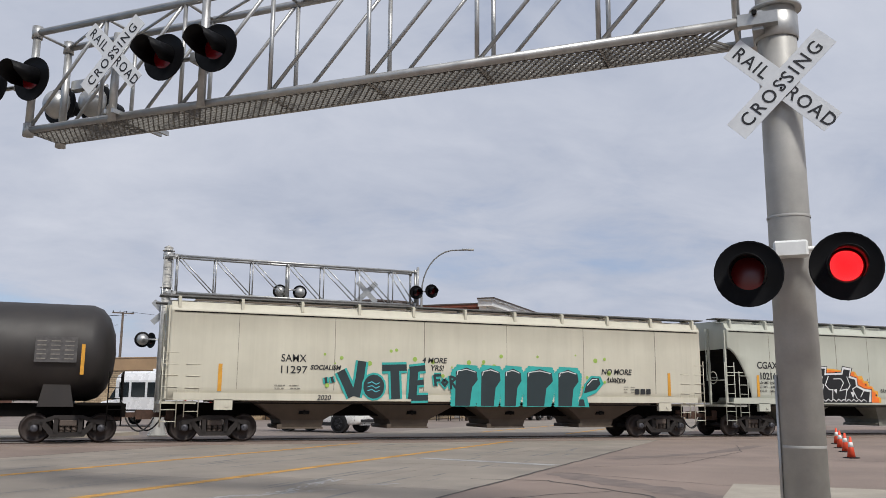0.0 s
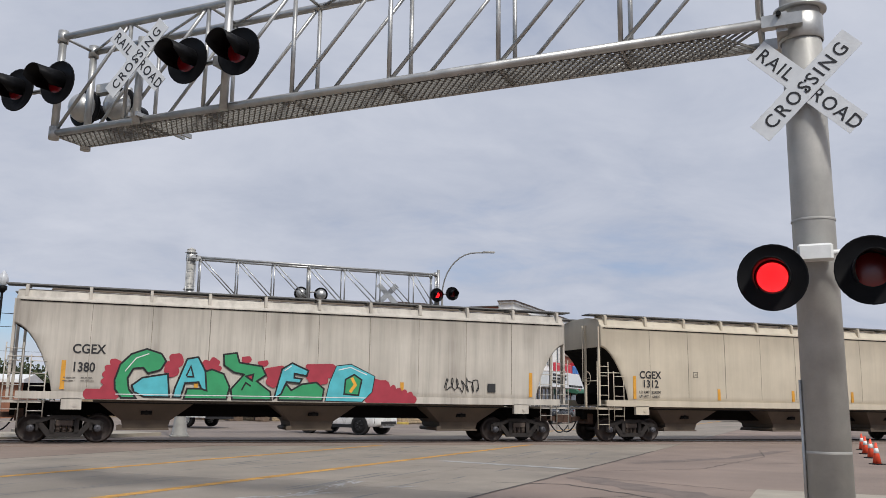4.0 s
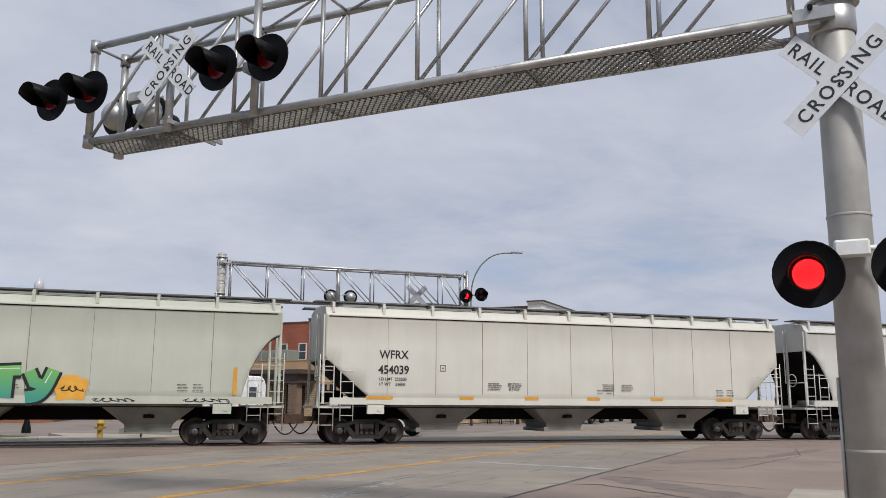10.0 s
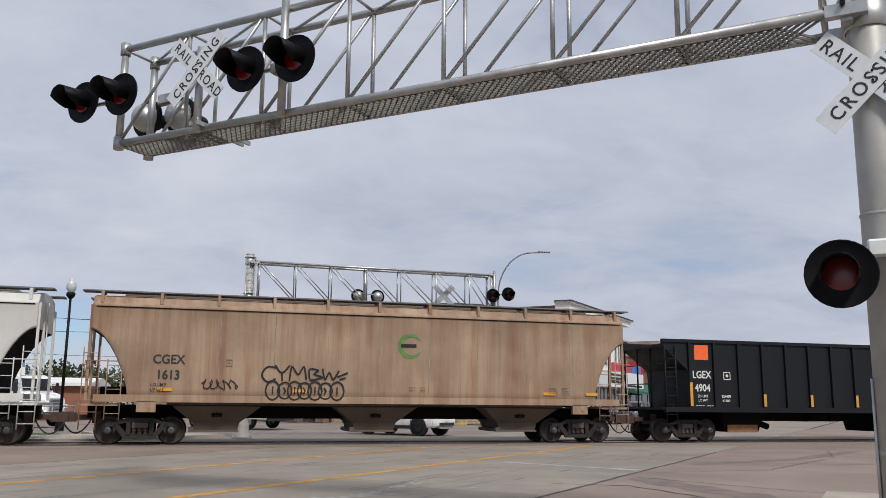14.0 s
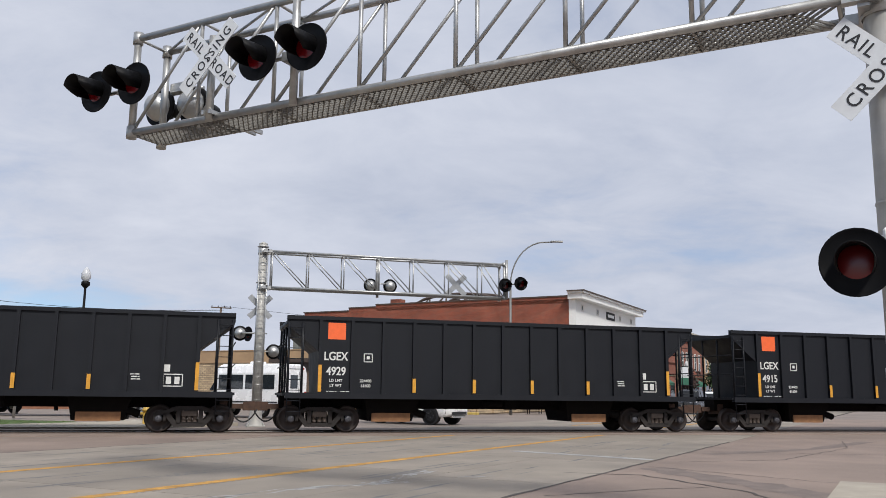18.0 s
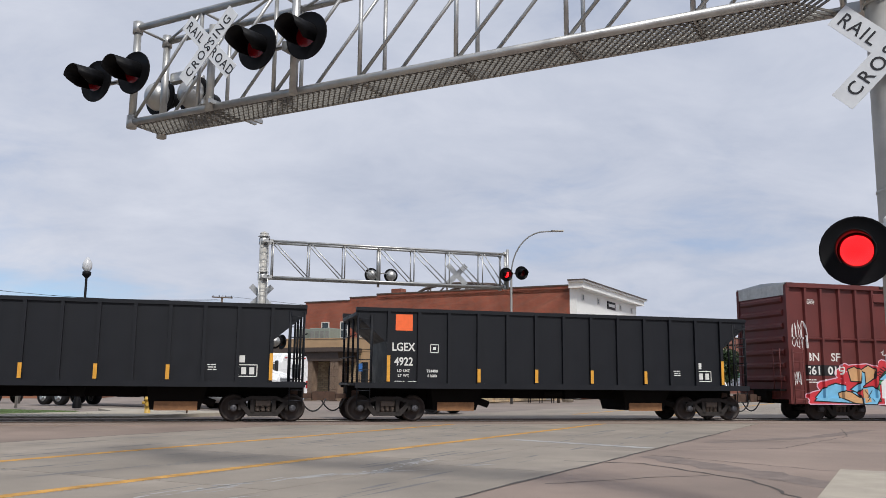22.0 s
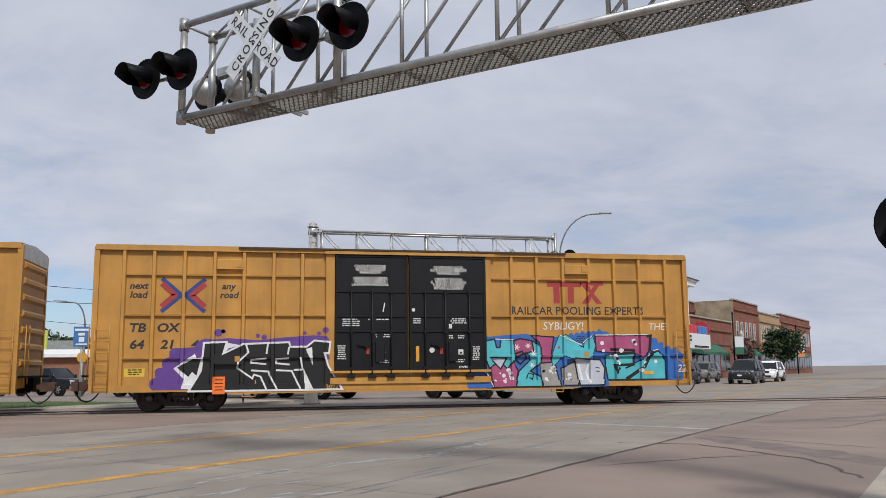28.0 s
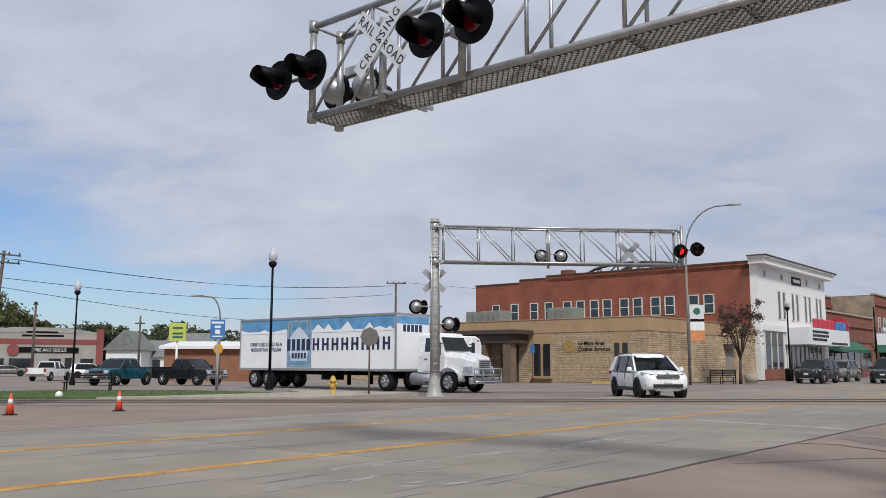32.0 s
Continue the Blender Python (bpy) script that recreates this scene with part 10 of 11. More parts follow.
def decorate_boxcars():
    c = red[0]
    stencil(c, "BN", -8.72, 2.39, 0.3, 1.463, WHITETEXT, 0, 0.008, 1.0)
    stencil(c, "SF", -7.72, 2.39, 0.3, 1.463, WHITETEXT, 0, 0.008, 1.0)
    rect(c, -9.1, -7.35, 1.68, 2.08, SP["black"], "box", 0.0)
    stencil(c, "761", -8.72, 1.88, 0.3, "box", WHITETEXT, 0.004, 0.01, 1.1)
    stencil(c, "019", -7.74, 1.88, 0.3, "box", WHITETEXT, 0.004, 0.01, 1.1)
    data_lines(c, -9.1, 1.5, 2, 1.5, 0.08, "box", WHITETEXT)
    m = Mural(c, "box", (130, 650, 1330), (-9.05, -5.76, -1.11), (420, 140), (0.59, 2.41))
    m.shape([(125, 395), (140, 350), (215, 335), (222, 285), (285, 275), (345, 262), (358, 210), (430, 188), (560, 178), (640, 195), (705, 162), (880, 142), (1040, 160), (1150, 172), (1192, 235), (1280, 295), (1375, 345), (1395, 400), (1395, 416), (1300, 416), (130, 416)], "red", 1, "pink", 0.04, bumps=0.17, label="bright red cloud graffiti", seed=11)
    m.spots(360, 420, 220, 330, 10, 0.015, 0.03, "pink", 2, 12)
    m.spots(880, 1180, 160, 220, 16, 0.015, 0.035, "pink", 2, 13)
    m.spots(1220, 1360, 300, 400, 9, 0.015, 0.03, "pink", 2, 14)
    for p, col, lv in (([(160, 398), (240, 322), (330, 295), (390, 308), (402, 350), (470, 338), (500, 375), (520, 415)], "sky", 3), ([(345, 352), (390, 336), (440, 346), (500, 378), (505, 415), (450, 412), (350, 378)], "tan", 4),
                       ([(420, 212), (470, 196), (512, 217), (570, 187), (620, 210), (612, 265), (545, 300), (500, 286), (440, 282)], "tan", 3), ([(435, 330), (500, 290), (514, 220), (545, 232), (548, 300), (512, 322), (480, 348)], "sky", 4), ([(510, 322), (600, 310), (650, 355), (606, 418), (510, 418)], "sky", 5),
                       ([(622, 400), (618, 320), (645, 268), (700, 215), (780, 188), (850, 178), (905, 195), (942, 240), (935, 275), (640, 300), (635, 400)], "green", 3), ([(640, 275), (700, 228), (780, 204), (860, 214), (935, 272)], "sky", 4), ([(1000, 260), (1060, 216), (1130, 216), (1170, 250), (1166, 325), (1085, 348), (1075, 268)], "lime", 4),
                       ([(940, 262), (980, 212), (1012, 262)], "silver", 3), ([(1090, 352), (1180, 342), (1230, 340), (1262, 382), (1332, 428), (1200, 430), (1110, 402)], "yellow", 4), ([(1100, 345), (1150, 335), (1225, 340), (1160, 362)], "purple", 5)):
        m.shape(p, col, lv, "black", 0.045)
    for k in range(17):
        f = math.pi * (0.86 - 0.72 * k / 16)
        cx, cy = 790 + 150 * math.cos(f), 290 - 85 * math.sin(f)
        m.line([(cx, cy), (cx + 34 * math.cos(f) - 14, cy - 28 * math.sin(f))], 0.04, "black", 6)
    m.line([(538, 335), (590, 400)], 0.03, "black", 7)
    m.line([(590, 335), (538, 400)], 0.03, "black", 7)
    m.shape([(520, 330), (560, 325), (565, 400), (520, 410)], "tan", 6)
    for p in ([(760, 230), (760, 252)], [(775, 230), (762, 241), (776, 252)], [(800, 232), (788, 236), (800, 245), (788, 252)], [(808, 232), (828, 232)], [(818, 232), (818, 252)], [(1120, 270), (1148, 300)], [(1148, 268), (1118, 302)]):
        m.line(p, 0.025, "black", 6)
    m.shape([(660, 287), (690, 264), (1082, 264), (1078, 330), (1094, 422), (660, 420)], "white", 7)
    m.shape([(692, 274), (1072, 272), (1066, 336), (1086, 414), (692, 412)], "red", 8, label="red and white block-letter graffiti")
    for p, w in (([(800, 274), (797, 310), (748, 313), (748, 336), (800, 340), (802, 362), (748, 366)], 0.06), ([(802, 362), (818, 414)], 0.06), ([(800, 300), (862, 318), (870, 414)], 0.06), ([(942, 272), (937, 320), (902, 326), (896, 414)], 0.06), ([(937, 320), (942, 414)], 0.08), ([(1070, 334), (992, 330), (986, 360), (1084, 360)], 0.06)):
        m.line(p, w, "white", 9)
    m.line([(884, 340), (886, 412)], 0.09, "green", 10)
    m.line([(905, 335), (906, 412)], 0.06, "black", 10)
    for x0, x1, z0, z1, s in ((-9.8, -9.0, 2.5, 3.9, 71), (-9.8, -9.3, 1.3, 1.9, 72), (-3.2, -2.8, 2.5, 2.8, 73), (-2.4, -1.6, 2.4, 2.75, 74), (-5.6, -4.4, 2.45, 2.75, 75), (2.7, 3.4, 2.7, 3.1, 76), (9.0, 9.7, 2.3, 3.0, 77), (8.2, 8.7, 1.6, 2.4, 78), (5.9, 6.9, 1.9, 2.4, 79), (-0.9, 2.2, 0.7, 1.6, 80), (0.2, 1.2, 1.0, 1.9, 81)):
        decal(c, scribble(x0, x1, z0, z1, s, 0.03, 5), "graffiti", SP["white"], 0.0 if x1 < 0.0 or x0 > 2.5 else 0.085, "box")
    m = Mural(c, "box", (470, 830, 1190), (2.63, 5.46, 8.43), (430, 150), (0.60, 2.66))
    m.shape([(466, 432), (466, 230), (500, 168), (570, 166), (612, 180), (690, 176), (740, 205), (830, 176), (868, 235), (905, 195), (995, 232), (1002, 305), (1095, 312), (1180, 396), (1190, 432)], "silver", 1, "white", 0.05, label="silver graffiti ground edged in white")
    for p, lv in (([(474, 235), (500, 184), (568, 182), (590, 232), (585, 272), (630, 310), (640, 350), (600, 332), (560, 312), (520, 322), (480, 292)], 3), ([(470, 348), (540, 348), (546, 392), (580, 406), (640, 382), (642, 430), (470, 430)], 3), ([(600, 222), (620, 188), (682, 188), (692, 236), (650, 256), (606, 252)], 4), ([(646, 258), (690, 262), (720, 400), (750, 430), (700, 430), (664, 350)], 3),
                  ([(690, 196), (742, 196), (736, 242), (830, 212), (842, 242), (760, 262), (742, 300), (772, 420), (722, 425), (706, 330)], 5), ([(800, 312), (862, 290), (862, 322), (822, 352), (842, 366), (880, 360), (892, 424), (800, 424), (770, 380)], 3), ([(832, 302), (862, 270), (900, 202), (992, 234), (996, 292), (922, 316), (990, 372), (1032, 424), (942, 424), (882, 332)], 4), ([(985, 326), (1092, 332), (1052, 350), (1122, 372), (1182, 402), (1182, 432), (1082, 432), (1040, 382)], 5)):
        m.shape(p, "black", lv, "white", 0.022, label="black and silver graffiti letters")
    for p in ([(500, 268), (530, 250), (545, 215)], [(512, 275), (545, 258), (556, 225)], [(615, 215), (672, 214)], [(625, 228), (665, 228)], [(905, 270), (925, 280), (932, 262)], [(1040, 330), (1060, 350), (1092, 345)], [(1015, 395), (1050, 352)], [(590, 300), (560, 360), (580, 395)], [(765, 275), (780, 320), (805, 260)]):
        m.line(p, 0.04, "white", 7)
    for p in ([(598, 352), (658, 350), (658, 370), (598, 372)], [(904, 360), (960, 362), (960, 378), (904, 376)]):
        m.shape(p, "amber", 8)
    m.line([(690, 172), (695, 160), (742, 166), (738, 192)], 0.04, "white", 3)
    m.line([(832, 155), (838, 210), (850, 170), (870, 225)], 0.05, "white", 3)
    # round faded emblem
    g = G().disc(8.28, 0, 3.97, 0.52, 30)
    me = bpy.data.meshes.new("emblem")
    me.from_pydata(g.v, [], g.f)
    decal(c, me, "emblem", mat("faded_cream", (0.46, 0.36, 0.27), 0.7, var=0.15, scale=5), 0.003, "box", "round faded cream emblem")
    for ang in range(4):
        a = math.tau * ang / 4 + 0.785
        g = G()
        for k in range(6):
            t0, t1 = a - 0.55 + k * 0.18, a - 0.55 + (k + 1) * 0.18
            g.add([(8.28 + 0.12 * math.cos(t0), 0, 3.97 + 0.12 * math.sin(t0)), (8.28 + 0.28 * math.cos(t0), 0, 3.97 + 0.28 * math.sin(t0)), (8.28 + 0.28 * math.cos(t1), 0, 3.97 + 0.28 * math.sin(t1)), (8.28 + 0.12 * math.cos(t1), 0, 3.97 + 0.12 * math.sin(t1))], [(0, 1, 2, 3)])
        me = bpy.data.meshes.new("emblem")
        me.from_pydata(g.v, [], g.f)
        decal(c, me, "emblem", BOXRED, 0.007, "box")
    for x, ls in ((-1.33, ("CLOSE THIS DOOR", "BEFORE CLOSING", "MAIN DOOR")), (1.0, ("CLOSE AND LOCK", "BOTH DOORS BEFORE", "MOVING CAR"))):
        for k, line in enumerate(ls):
            stencil(c, line, x, 4.42 - k * 0.13, 0.1, 1.608, WHITETEXT, 0.0, 0.004, 1.0)
    data_lines(c, -8.9, 4.55, 4, 0.5, 0.05, 1.463, WHITETEXT, 0.08, 1)
    rect(c, 8.3, 8.75, 0.95, 1.25, REFLECT, "box", 0.012, "reflector")
    rect(c, 8.25, 8.8, 1.55, 1.85, BLACKTEXT, "box", 0.0)
    for x in (4.0, 5.6):
        rect(c, x, x + 0.7, 1.05, 1.17, REFLECT, "box", 0.012, "reflector")

    xred, xblue = mat("logo_red", (0.33, 0.035, 0.035), 0.55, var=0.1), mat("logo_blue", (0.02, 0.05, 0.21), 0.5, var=0.08)
    for (c, _, h), n2 in ((tbox1, ("67", "32", "57")), (tbox2, ("64", "21", "42"))):
        dz = 0.0 if c is tbox1[0] else -0.1
        for text, x, z in (("next", -8.62, 4.02), ("load", -8.62, 3.74), ("any", -5.9, 4.03), ("road", -5.88, 3.75)):
            stencil(c, text, x, z + dz, 0.2, 1.463, BLACKTEXT, 0.0, 0.008, 1.05, shear=0.2)
        x0, z0 = -7.27, 3.73 + dz
        for s in (-1, 1):   # two red-and-blue chevrons, back to back
            for m, o, lv, w in ((xblue, 0.10, 0.004, 0.13), (xred, -0.055, 0.005, 0.17)):
                tip = 0.17 - o
                pts = [Vector((x0 + s * 0.66, 0, z0 + 0.42 + o)), Vector((x0 + s * (tip + 0.04), 0, z0 + o * 0.2 + 0.02)), Vector((x0 + s * (tip + 0.04), 0, z0 - o * 0.2 - 0.02)), Vector((x0 + s * 0.66, 0, z0 - 0.42 - o))]
                decal(c, ribbon(pts, w), "logo_bar", m, lv + (0.0006 if s > 0 else 0.0), "box", "slanted logo bar")
        for text, x, z in (("TB", -7.75 if c is tbox1[0] else -8.62, 2.71 + dz), ("OX", -6.83 if c is tbox1[0] else -7.72, 2.71 + dz)) + tuple((t, (-7.77 if c is tbox1[0] else -8.62) + 0.92 * k, 2.19 + dz) for k, t in enumerate(n2)):
            stencil(c, text, x, z, 0.26, 1.463, BLACKTEXT, 0.0, 0.012, 1.15, shear=0.15)
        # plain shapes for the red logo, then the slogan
        for x0, x1, z0, z1 in ((4.75, 6.0, 4.12, 4.3), (4.98, 5.2, 3.55, 4.12), (5.5, 5.72, 3.55, 4.12), (5.95, 6.8, 4.18, 4.3)):
            rect(c, x0, x1, z0 + dz, z1 + dz, xred, "box", 0.002, "logo_bar", "dark red logo shape")
        for a in (0, 1):
            me = bpy.data.meshes.new("logo_bar")
            q = [(6.0, 3.55), (6.2, 3.55), (6.75, 4.3), (6.55, 4.3)] if a else [(6.0, 4.2), (6.2, 4.2), (6.75, 3.55), (6.55, 3.55)]
            me.from_pydata([(x, 0, z + dz) for x, z in q], [], [(0, 1, 2, 3)])
            decal(c, me, "logo_bar", xred, 0.003 + a * 0.002, "box")
        stencil(c, "RAILCAR POOLING EXPERTS", 5.85, 3.30 + dz, 0.27, "box", BLACKTEXT, 0.0, 0.004, 0.98)
        if c is tbox1[0]:
            door_words = ((-1.33, ("CLOSE THIS DOOR BEFORE", "CLOSING MAIN DOOR", "CIERRE ESTA PUERTA ANTES DE", "CERRAR LA PUERTA PRINCIPAL")), (1.24, ("CLOSE AND LOCK BOTH DOORS", "BEFORE MOVING CAR", "CIERRE Y PONGA EL SEGURO EN", "AMBAS PUERTAS ANTES DE", "MOVER EL CARRO")))
        else:
            door_words = ((-1.38, ("CLOSE THIS DOOR", "BEFORE CLOSING", "MAIN DOOR", "", "CIERRE ESTA PUERTA", "ANTES DE CERRAR", "LA PUERTA PRINCIPAL")), (1.25, ("CLOSE AND LOCK", "BOTH DOORS BEFORE", "MOVING CAR", "", "CIERRE Y PONGA", "EL SEGURO EN AMBAS", "PUERTAS ANTES DE", "MOVER EL CARRO")))
        for x, ls in door_words:
            pitch = 0.126 if c is tbox1[0] else 0.1
            for k, line in enumerate(ls):
                if line:
                    stencil(c, line, x, 4.62 - k * pitch, 0.1 if c is tbox1[0] else 0.085, 1.607, WHITETEXT, 0.0, 0.003, 1.0)
        for x, z, n, w in ((-2.3, 2.86, 4, 0.6), (-1.5, 2.86, 1, 0.9), (-1.4, 2.36, 2, 0.28), (-0.95, 2.36, 2, 0.28), (-2.45, 2.0, 7, 0.3), (-1.1, 1.53, 2, 0.36), (0.02, 2.95, 4, 0.3), (1.3, 2.95, 4, 0.62), (1.14, 2.32, 2, 0.28), (1.52, 2.32, 2, 0.28), (2.03, 1.95, 7, 0.28), (1.45, 1.53, 2, 0.36)):
            fine_print(c, x, z, n, w, 1.607, WHITETEXT)
        for x, z, w, m in ((-1.5, 1.75, 0.2, xred), (0.94, 1.75, 0.2, xred), (-1.06, 1.72, 0.17, WHITETEXT), (1.56, 1.72, 0.17, WHITETEXT), (1.2, 2.58, 0.15, WHITETEXT), (0.0, 3.14, 0.1, WHITETEXT)):
            rect(c, x, x + w, z, z + w, m, 1.607)
        for x in (-1.02, 1.60):
            rect(c, x, x + 0.09, 1.745, 1.81, BLACKTEXT, 1.607, 0.002)
        me = bpy.data.meshes.new("label_panel")
        g = G().disc(0.67, 0, 1.87, 0.09, 16)
        me.from_pydata(g.v, [], g.f)
        decal(c, me, "label_panel", WHITETEXT, 0.0, 1.607)
        rect(c, 0.13, 0.24, 1.5, 2.0, REFLECT, 1.607, 0.0, "reflector")
        decal(c, ribbon([Vector((-0.96, 0, 3.12)), Vector((-0.9, 0, 3.42))], 0.035), "chalk_mark", WHITETEXT, 0.0, 1.607)
        for x0, x1, z0, z1, m in ((-8.95, -8.35, 1.1, 1.35, SP["yellow"]), (8.28, 8.75, 1.07, 1.28, SP["yellow"]), (7.28, 7.95, 1.08, 1.47, WHITETEXT), (7.32, 7.91, 1.12, 1.43, BLACKTEXT)):
            rect(c, x0, x1, z0, z1, m, 1.463, 0.002 if m is BLACKTEXT else 0.0)
        for x, z, n, w in ((5.75, 2.3, 6, 0.36), (6.6, 2.3, 5, 0.4), (8.32, 1.24, 3, 0.4), (-8.88, 1.29, 3, 0.46), (7.38, 1.38, 3, 0.46)):
            fine_print(c, x, z, n, w, 1.463, WHITETEXT if x == 7.38 else BLACKTEXT)

    c = tbox1[0]
    m = Mural(c, "box", (370, 750, 1170), (-7.78, -5.66, -3.24), (260, 70), (0.60, 1.72))
    m.shape([(370, 238), (376, 187), (470, 176), (430, 156), (442, 106), (520, 111), (552, 60), (582, 86), (640, 91), (668, 66), (702, 91), (950, 91), (976, 84), (1002, 150), (1042, 190), (1092, 181), (1172, 212), (1166, 262), (512, 262), (490, 238)], "silver", 2, "plum", 0.055, label="silver wildstyle graffiti edged in dark plum")
    for p in ([(510, 155), (580, 135), (602, 150), (560, 165), (582, 192)], [(618, 112), (640, 160), (620, 172)], [(708, 112), (742, 170), (698, 202), (722, 152)], [(788, 155), (850, 150), (846, 202)], [(828, 95), (846, 142), (852, 100)], [(884, 162), (916, 140), (902, 172)], [(938, 158), (988, 130), (962, 152)], [(758, 207), (802, 195), (802, 212)], [(1004, 142), (1052, 215), (1030, 196)], [(1058, 184), (1142, 212), (1172, 212), (1172, 262), (1152, 232)], [(928, 197), (972, 195), (992, 262), (918, 262)], [(508, 242), (550, 222), (582, 258)], [(470, 178), (490, 205), (468, 200)]):
        m.shape(p, "plum", 4)
    m.line([(667 + 30 * math.cos(k * math.tau / 12), 104 - 34 * math.sin(k * math.tau / 12)) for k in range(13)], 0.04, "plum", 5)
    for p in ([(820, 225), (1150, 228)], [(450, 125), (600, 118)], [(1060, 205), (1140, 225)]):
        m.line(p, 0.03, "white", 5)

    c = tbox2[0]
    m = Mural(c, "box", (0, 400, 800), (-7.62, -4.94, -2.28), (350, 100), (0.68, 2.33))
    m.shape([(-70, 350), (-60, 290), (0, 200), (40, 155), (110, 150), (190, 115), (260, 108), (400, 118), (520, 105), (660, 95), (722, 98), (722, 350)], "purple", 1, bumps=0.16, label="purple cloud graffiti", seed=21)
    m.spots(170, 240, 70, 105, 3, 0.06, 0.13, "purple", 1, 22)
    m.spots(395, 430, 85, 105, 2, 0.05, 0.09, "purple", 1, 23)
    m.spots(610, 720, 65, 90, 3, 0.05, 0.12, "purple", 1, 24)
    m.shape([(18, 250), (112, 182), (122, 204), (156, 196), (140, 292), (98, 348), (55, 345), (66, 300)], "white", 2)
    m.shape([(34, 246), (105, 206), (140, 206), (122, 285), (102, 266), (86, 290)], "black", 3)
    m.shape([(90, 357), (142, 260), (152, 130), (256, 126), (240, 182), (332, 136), (546, 128), (552, 150), (630, 150), (666, 120), (742, 128), (736, 182), (716, 182), (732, 242), (802, 357)], "black", 4, "white", 0.06, label="heavy black graffiti letters edged in white")
    for p in ([(345, 140), (356, 176), (310, 222), (306, 250), (376, 300), (384, 282), (414, 292), (442, 352)], [(446, 136), (440, 185)], [(440, 206), (370, 212), (370, 226), (440, 233)], [(370, 262), (450, 268), (456, 286), (492, 352)], [(546, 152), (541, 187)], [(546, 206), (486, 209), (486, 229), (550, 236)], [(486, 262), (560, 266), (602, 352)], [(600, 200), (612, 260), (570, 262)]):
        m.line(p, 0.055, "white", 6)
    for p in ([(256, 130), (236, 192), (265, 156), (325, 142)], [(626, 162), (656, 152), (661, 242)], [(614, 250), (662, 352), (624, 352)]):
        m.shape(p, "white", 6)
    m.shape([(196, 290), (252, 290), (252, 372), (196, 372)], "orange", 9, label="bright orange placard")
    for y in (305, 322, 338, 352):
        m.line([(206, y), (242, y)], 0.03, "black", 10)
    stencil(c, "2022", -2.6, 0.72, 0.14, "box", SP["amber"], 0.010, 0.003)
    m = Mural(c, "box", (60, 600, 1220), (1.94, 5.53, 9.63), (340, 60), (0.58, 2.40))
    m.shape([(55, 336), (85, 170), (110, 105), (160, 75), (250, 66), (370, 60), (420, 78), (560, 74), (780, 48), (822, 78), (1060, 84), (1122, 135), (1215, 155), (1215, 305), (792, 308), (786, 336)], "blue", 1, bumps=0.13, label="blue backed multicolour graffiti", seed=31)
    for p, col, lv in (([(105, 102), (196, 87), (206, 130), (224, 130), (230, 87), (292, 92), (302, 190), (262, 265), (302, 290), (302, 332), (180, 335), (160, 230), (122, 130)], "cyan", 3), ([(168, 232), (222, 202), (262, 240), (290, 200), (318, 250), (300, 332), (186, 334)], "magenta", 4), ([(168, 180), (258, 184), (226, 240)], "silver", 5),
                       ([(300, 100), (332, 84), (402, 98), (442, 132), (442, 205), (382, 252), (432, 282), (442, 332), (300, 332), (322, 252), (382, 195), (370, 162), (332, 168), (302, 192)], "cyan", 5), ([(292, 98), (332, 84), (392, 95), (404, 150), (350, 160), (304, 180)], "magenta", 6),
                       ([(390, 68), (512, 76), (492, 190), (522, 232), (522, 332), (444, 332), (436, 200), (436, 115)], "magenta", 3), ([(430, 212), (512, 206), (542, 332), (444, 332)], "grey", 4), ([(500, 172), (540, 72), (582, 66), (662, 122), (722, 70), (738, 122), (722, 172), (682, 192), (602, 187), (560, 172), (502, 232)], "cyan", 5),
                       ([(545, 240), (622, 202), (640, 300), (632, 328), (555, 328)], "grey", 4), ([(620, 187), (762, 197), (786, 242), (776, 328), (642, 328)], "silver", 6), ([(738, 70), (1048, 68), (1042, 150), (1002, 188), (952, 160), (822, 160), (742, 152)], "magenta", 4),
                       ([(790, 172), (952, 165), (952, 222), (902, 242), (1000, 192), (1062, 162), (1092, 150), (1128, 202), (1128, 302), (802, 302), (790, 222)], "cyan", 5)):
        m.shape(p, col, lv, "black", 0.05, label="fat letters in cyan and pink" if lv == 5 else "")
    for p, w, col in (([(820, 142), (952, 147), (948, 222), (842, 226), (852, 262), (872, 238)], 0.09, "black"), ([(905, 300), (1012, 232), (1040, 180), (1062, 152)], 0.12, "black"), ([(1028, 72), (1050, 70), (1042, 150)], 0.1, "black"), ([(295, 165), (340, 150), (362, 185), (330, 215), (300, 190)], 0.06, "black"), ([(360, 290), (372, 262), (398, 270), (392, 295), (376, 285)], 0.04, "black"), ([(650, 120), (672, 130), (676, 112), (662, 108)], 0.035, "black"), ([(640, 215), (660, 300)], 0.08, "white"), ([(700, 210), (682, 260), (702, 318)], 0.07, "white"), ([(735, 235), (758, 240)], 0.03, "black"), ([(735, 255), (758, 258)], 0.03, "black"), ([(112, 98), (140, 240), (182, 330)], 0.03, "white"), ([(200, 86), (290, 90)], 0.03, "white"), ([(740, 66), (1046, 64)], 0.03, "white"), ([(545, 66), (660, 116), (722, 64)], 0.03, "white"), ([(1010, 190), (1062, 150), (1092, 142)], 0.03, "white")):
        m.line(p, w, col, 8)
    for x, y, r in ((312, 128, 16), (372, 122, 14), (400, 160, 18), (392, 222, 14)):
        for k in range(3):
            f = k * math.pi / 3
            m.line([(x - r * math.cos(f), y - r * math.sin(f)), (x + r * math.cos(f), y + r * math.sin(f))], 0.03, "white", 9 + 0.2 * k)
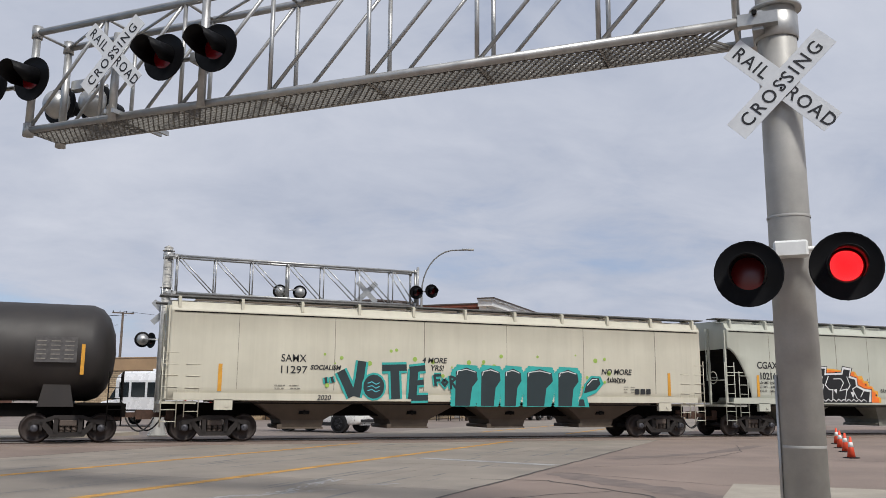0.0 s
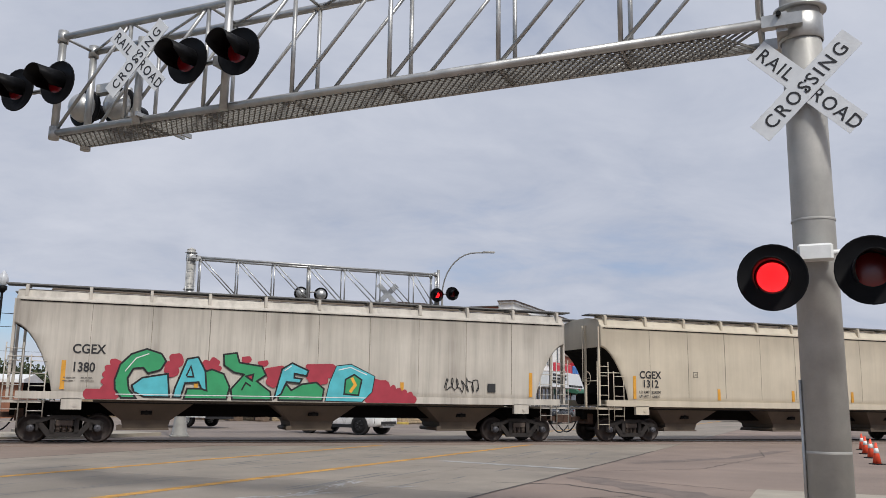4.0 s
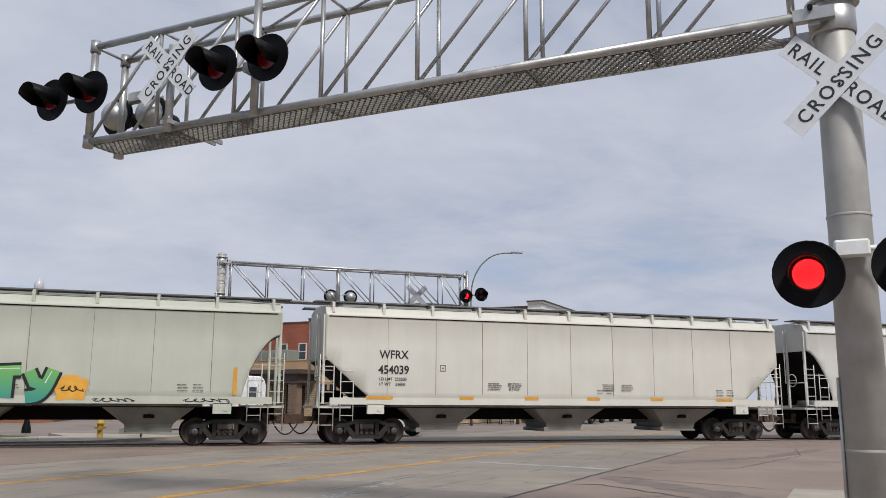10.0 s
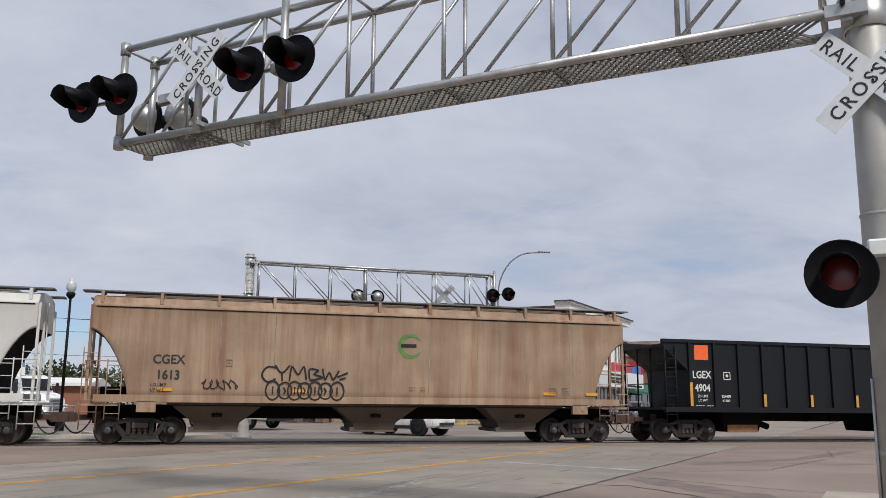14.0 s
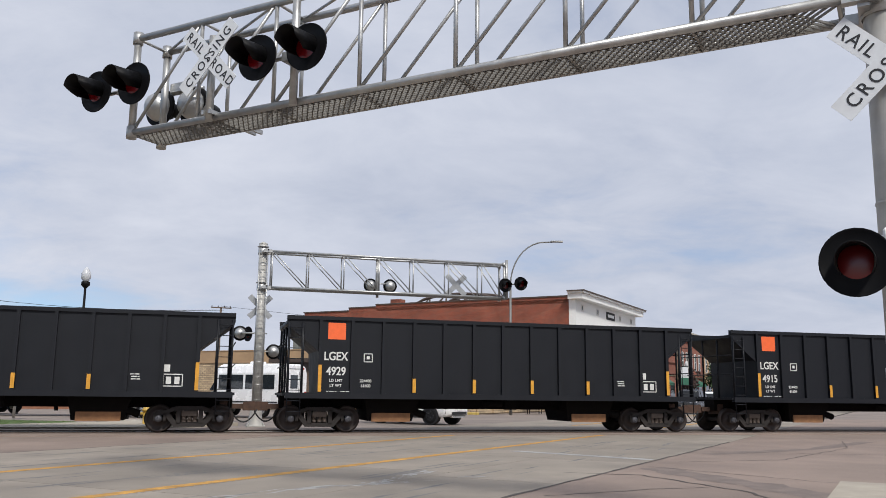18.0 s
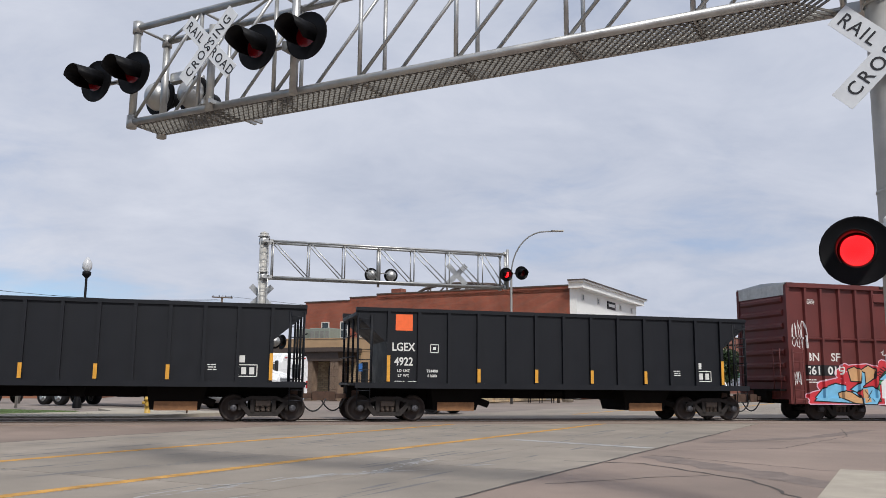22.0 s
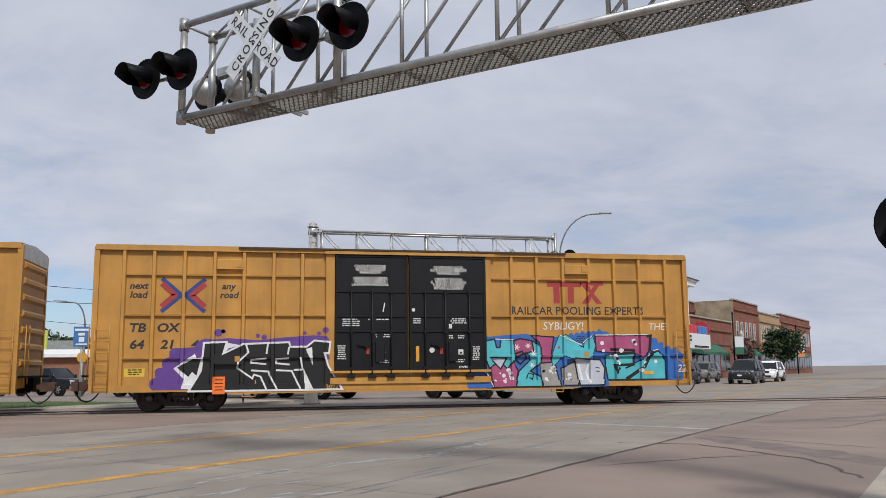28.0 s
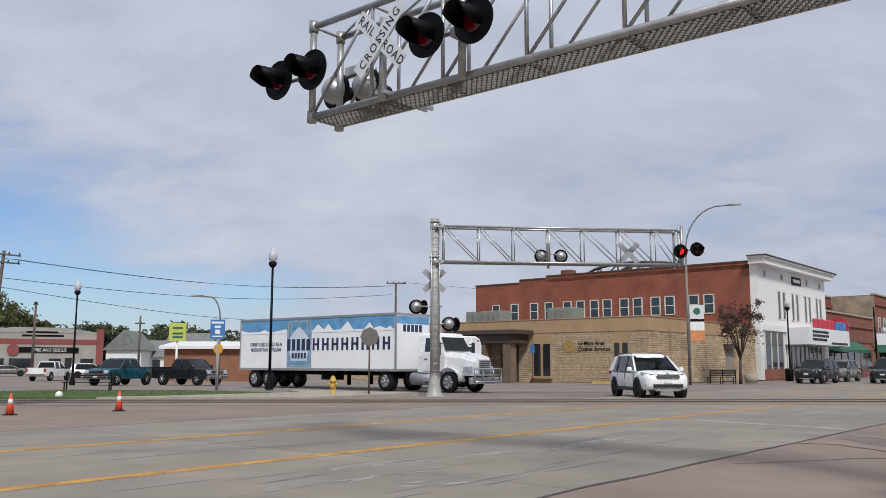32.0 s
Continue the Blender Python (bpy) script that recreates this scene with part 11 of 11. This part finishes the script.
    for x0, x1, y0, y1, n, s in ((180, 290, 245, 320, 9, 41), (450, 520, 235, 315, 9, 42), (565, 625, 250, 315, 5, 43), (800, 930, 175, 215, 6, 44), (970, 1110, 205, 265, 6, 45), (760, 990, 90, 150, 7, 46), (535, 545, 125, 135, 1, 47)):
        m.spots(x0, x1, y0, y1, n, 0.025, 0.085, "white" if s != 47 else "magenta", 9, s)
    m.shape([(994, 257), (1060, 258), (1060, 276), (994, 275)], "amber", 10)
    stencil(c, "SYBLIGY!", 5.3, 2.68, 0.26, "box", SP["white"], 0.002, 0.0, 1.0, shear=0.1)
    stencil(c, "THE", 8.75, 2.66, 0.24, "box", SP["white"], 0.002, 0.0, 1.0, shear=0.1)
    stencil(c, "EYE", 1.72, 1.28, 0.13, 1.607, SP["white"], 0.006, 0.003)
    stencil(c, "22", 9.62, 1.2, 0.25, "box", SP["white"], 0.02, 0.004, shear=0.3)


decorate_hoppers()
decorate_boxcars()


# ---- movement ----
SPEED, GAIN = 11.6205, 0.00268


def train_shift(t):
    """How far the train stands along the track from its place at 16 s."""
    return -SPEED * (t - 16) - GAIN * (t - 16) ** 2


def motions():
    times = [2.0 * k for k in range(17)]
    for car, c in CARS:
        walk(car, [(t, pose(c + train_shift(t), TRACK_Y, RAIL_Z)) for t in times])
    # wheels roll while their car is near the crossing
    for w, x, c in RUNNING:
        seen = [k / 30 for k in range(961) if -42 < c + train_shift(k / 30) < 62]
        t0 = seen[0]
        spin = lambda t: -math.degrees((train_shift(t0) - train_shift(t)) / WHEEL_R)
        rows = [(0.0, pose(x, 0, WHEEL_R))] if t0 > 0 else []
        rows += [(t, pose(x, 0, WHEEL_R, 0, spin(t) % 360, 0)) for t in seen]
        if seen[-1] < 32:
            rows.append((32.0, pose(x, 0, WHEEL_R, 0, spin(seen[-1]) % 360, 0)))
        walk(w, rows)
    # the white suv waits, then turns right over the crossing
    suv_rows = ((0.0, 9.35, 38.9, -50), (15.0, 9.35, 38.9, -50), (28.4, 9.35, 38.9, -50), (29.0, 9.6, 38.6, -50), (29.6, 10.15, 38.2, -50), (30.4, 10.9, 37.6, -58), (31.0, 11.25, 36.8, -68), (31.4, 11.15, 36.1, -76), (31.7, 10.95, 35.4, -82), (32.0, 10.6, 34.6, -88))
    walk(crossing_suv, [(t, pose(x, y, 0, 0, 0, a)) for t, x, y, a in suv_rows])
    # the delivery truck rolls down the side street and pulls up behind the crossing
    truck_rows = ((0.0, -21.5), (11.0, -21.5), (13.0, -18.4), (15.5, -13.3), (17.5, -9.2), (18.4, -7.32), (19.7, -4.76), (21.1, -2.3), (22.5, -1.25), (25.4, -0.8), (28.5, -0.3), (32.0, -0.08))

    def along(t):
        for (ta, a), (tb, b) in zip(truck_rows, truck_rows[1:]):
            if t <= tb:
                return a + (b - a) * (t - ta) / (tb - ta)
        return truck_rows[-1][1]

    for veh in (semi_trailer, semi_tractor):
        walk(veh, [(t, pose(*on_road(32.3, 41.2 - d, -0.06), 0, 0, -43.5)) for t, d in truck_rows])
        for w in [o for o in veh.children if o.name.split(".")[0] == "wheel"]:
            x, y, z = w.location
            rows = [(0.0, pose(x, y, z))] + [(t, pose(x, y, z, 0, math.degrees((along(t) - along(0.0)) / 0.5) % 360, 0)) for t in [11 + 0.2 * k for k in range(106)]]
            walk(w, [r for n, r in enumerate(rows) if n == 0 or frame(r[0]) > frame(rows[n - 1][0])])
    # the maroon pickup creeps forward in the near lane
    walk(rolling_pickup, [(t, pose(*on_road(u, 6.75), 0, 0, 44.5)) for t, u in ((0.0, -1.7), (29.0, -1.7), (30.0, -1.28), (31.0, -0.34), (31.2, -0.09), (31.5, 0.44), (32.0, 1.35))])
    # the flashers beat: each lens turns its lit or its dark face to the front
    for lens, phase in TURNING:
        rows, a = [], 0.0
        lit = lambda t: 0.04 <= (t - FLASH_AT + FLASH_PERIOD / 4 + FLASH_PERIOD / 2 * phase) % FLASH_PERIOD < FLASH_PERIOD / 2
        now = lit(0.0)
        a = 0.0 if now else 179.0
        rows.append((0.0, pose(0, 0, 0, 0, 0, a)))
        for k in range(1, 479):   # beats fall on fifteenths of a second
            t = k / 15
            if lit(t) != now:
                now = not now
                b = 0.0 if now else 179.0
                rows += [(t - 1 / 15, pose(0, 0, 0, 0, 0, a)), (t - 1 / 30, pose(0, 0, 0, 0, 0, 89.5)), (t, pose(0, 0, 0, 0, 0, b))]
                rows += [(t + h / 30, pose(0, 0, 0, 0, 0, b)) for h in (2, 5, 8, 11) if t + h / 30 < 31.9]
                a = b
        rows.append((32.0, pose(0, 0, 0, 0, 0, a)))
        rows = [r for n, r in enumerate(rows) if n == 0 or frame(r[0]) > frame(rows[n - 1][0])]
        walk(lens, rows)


motions()
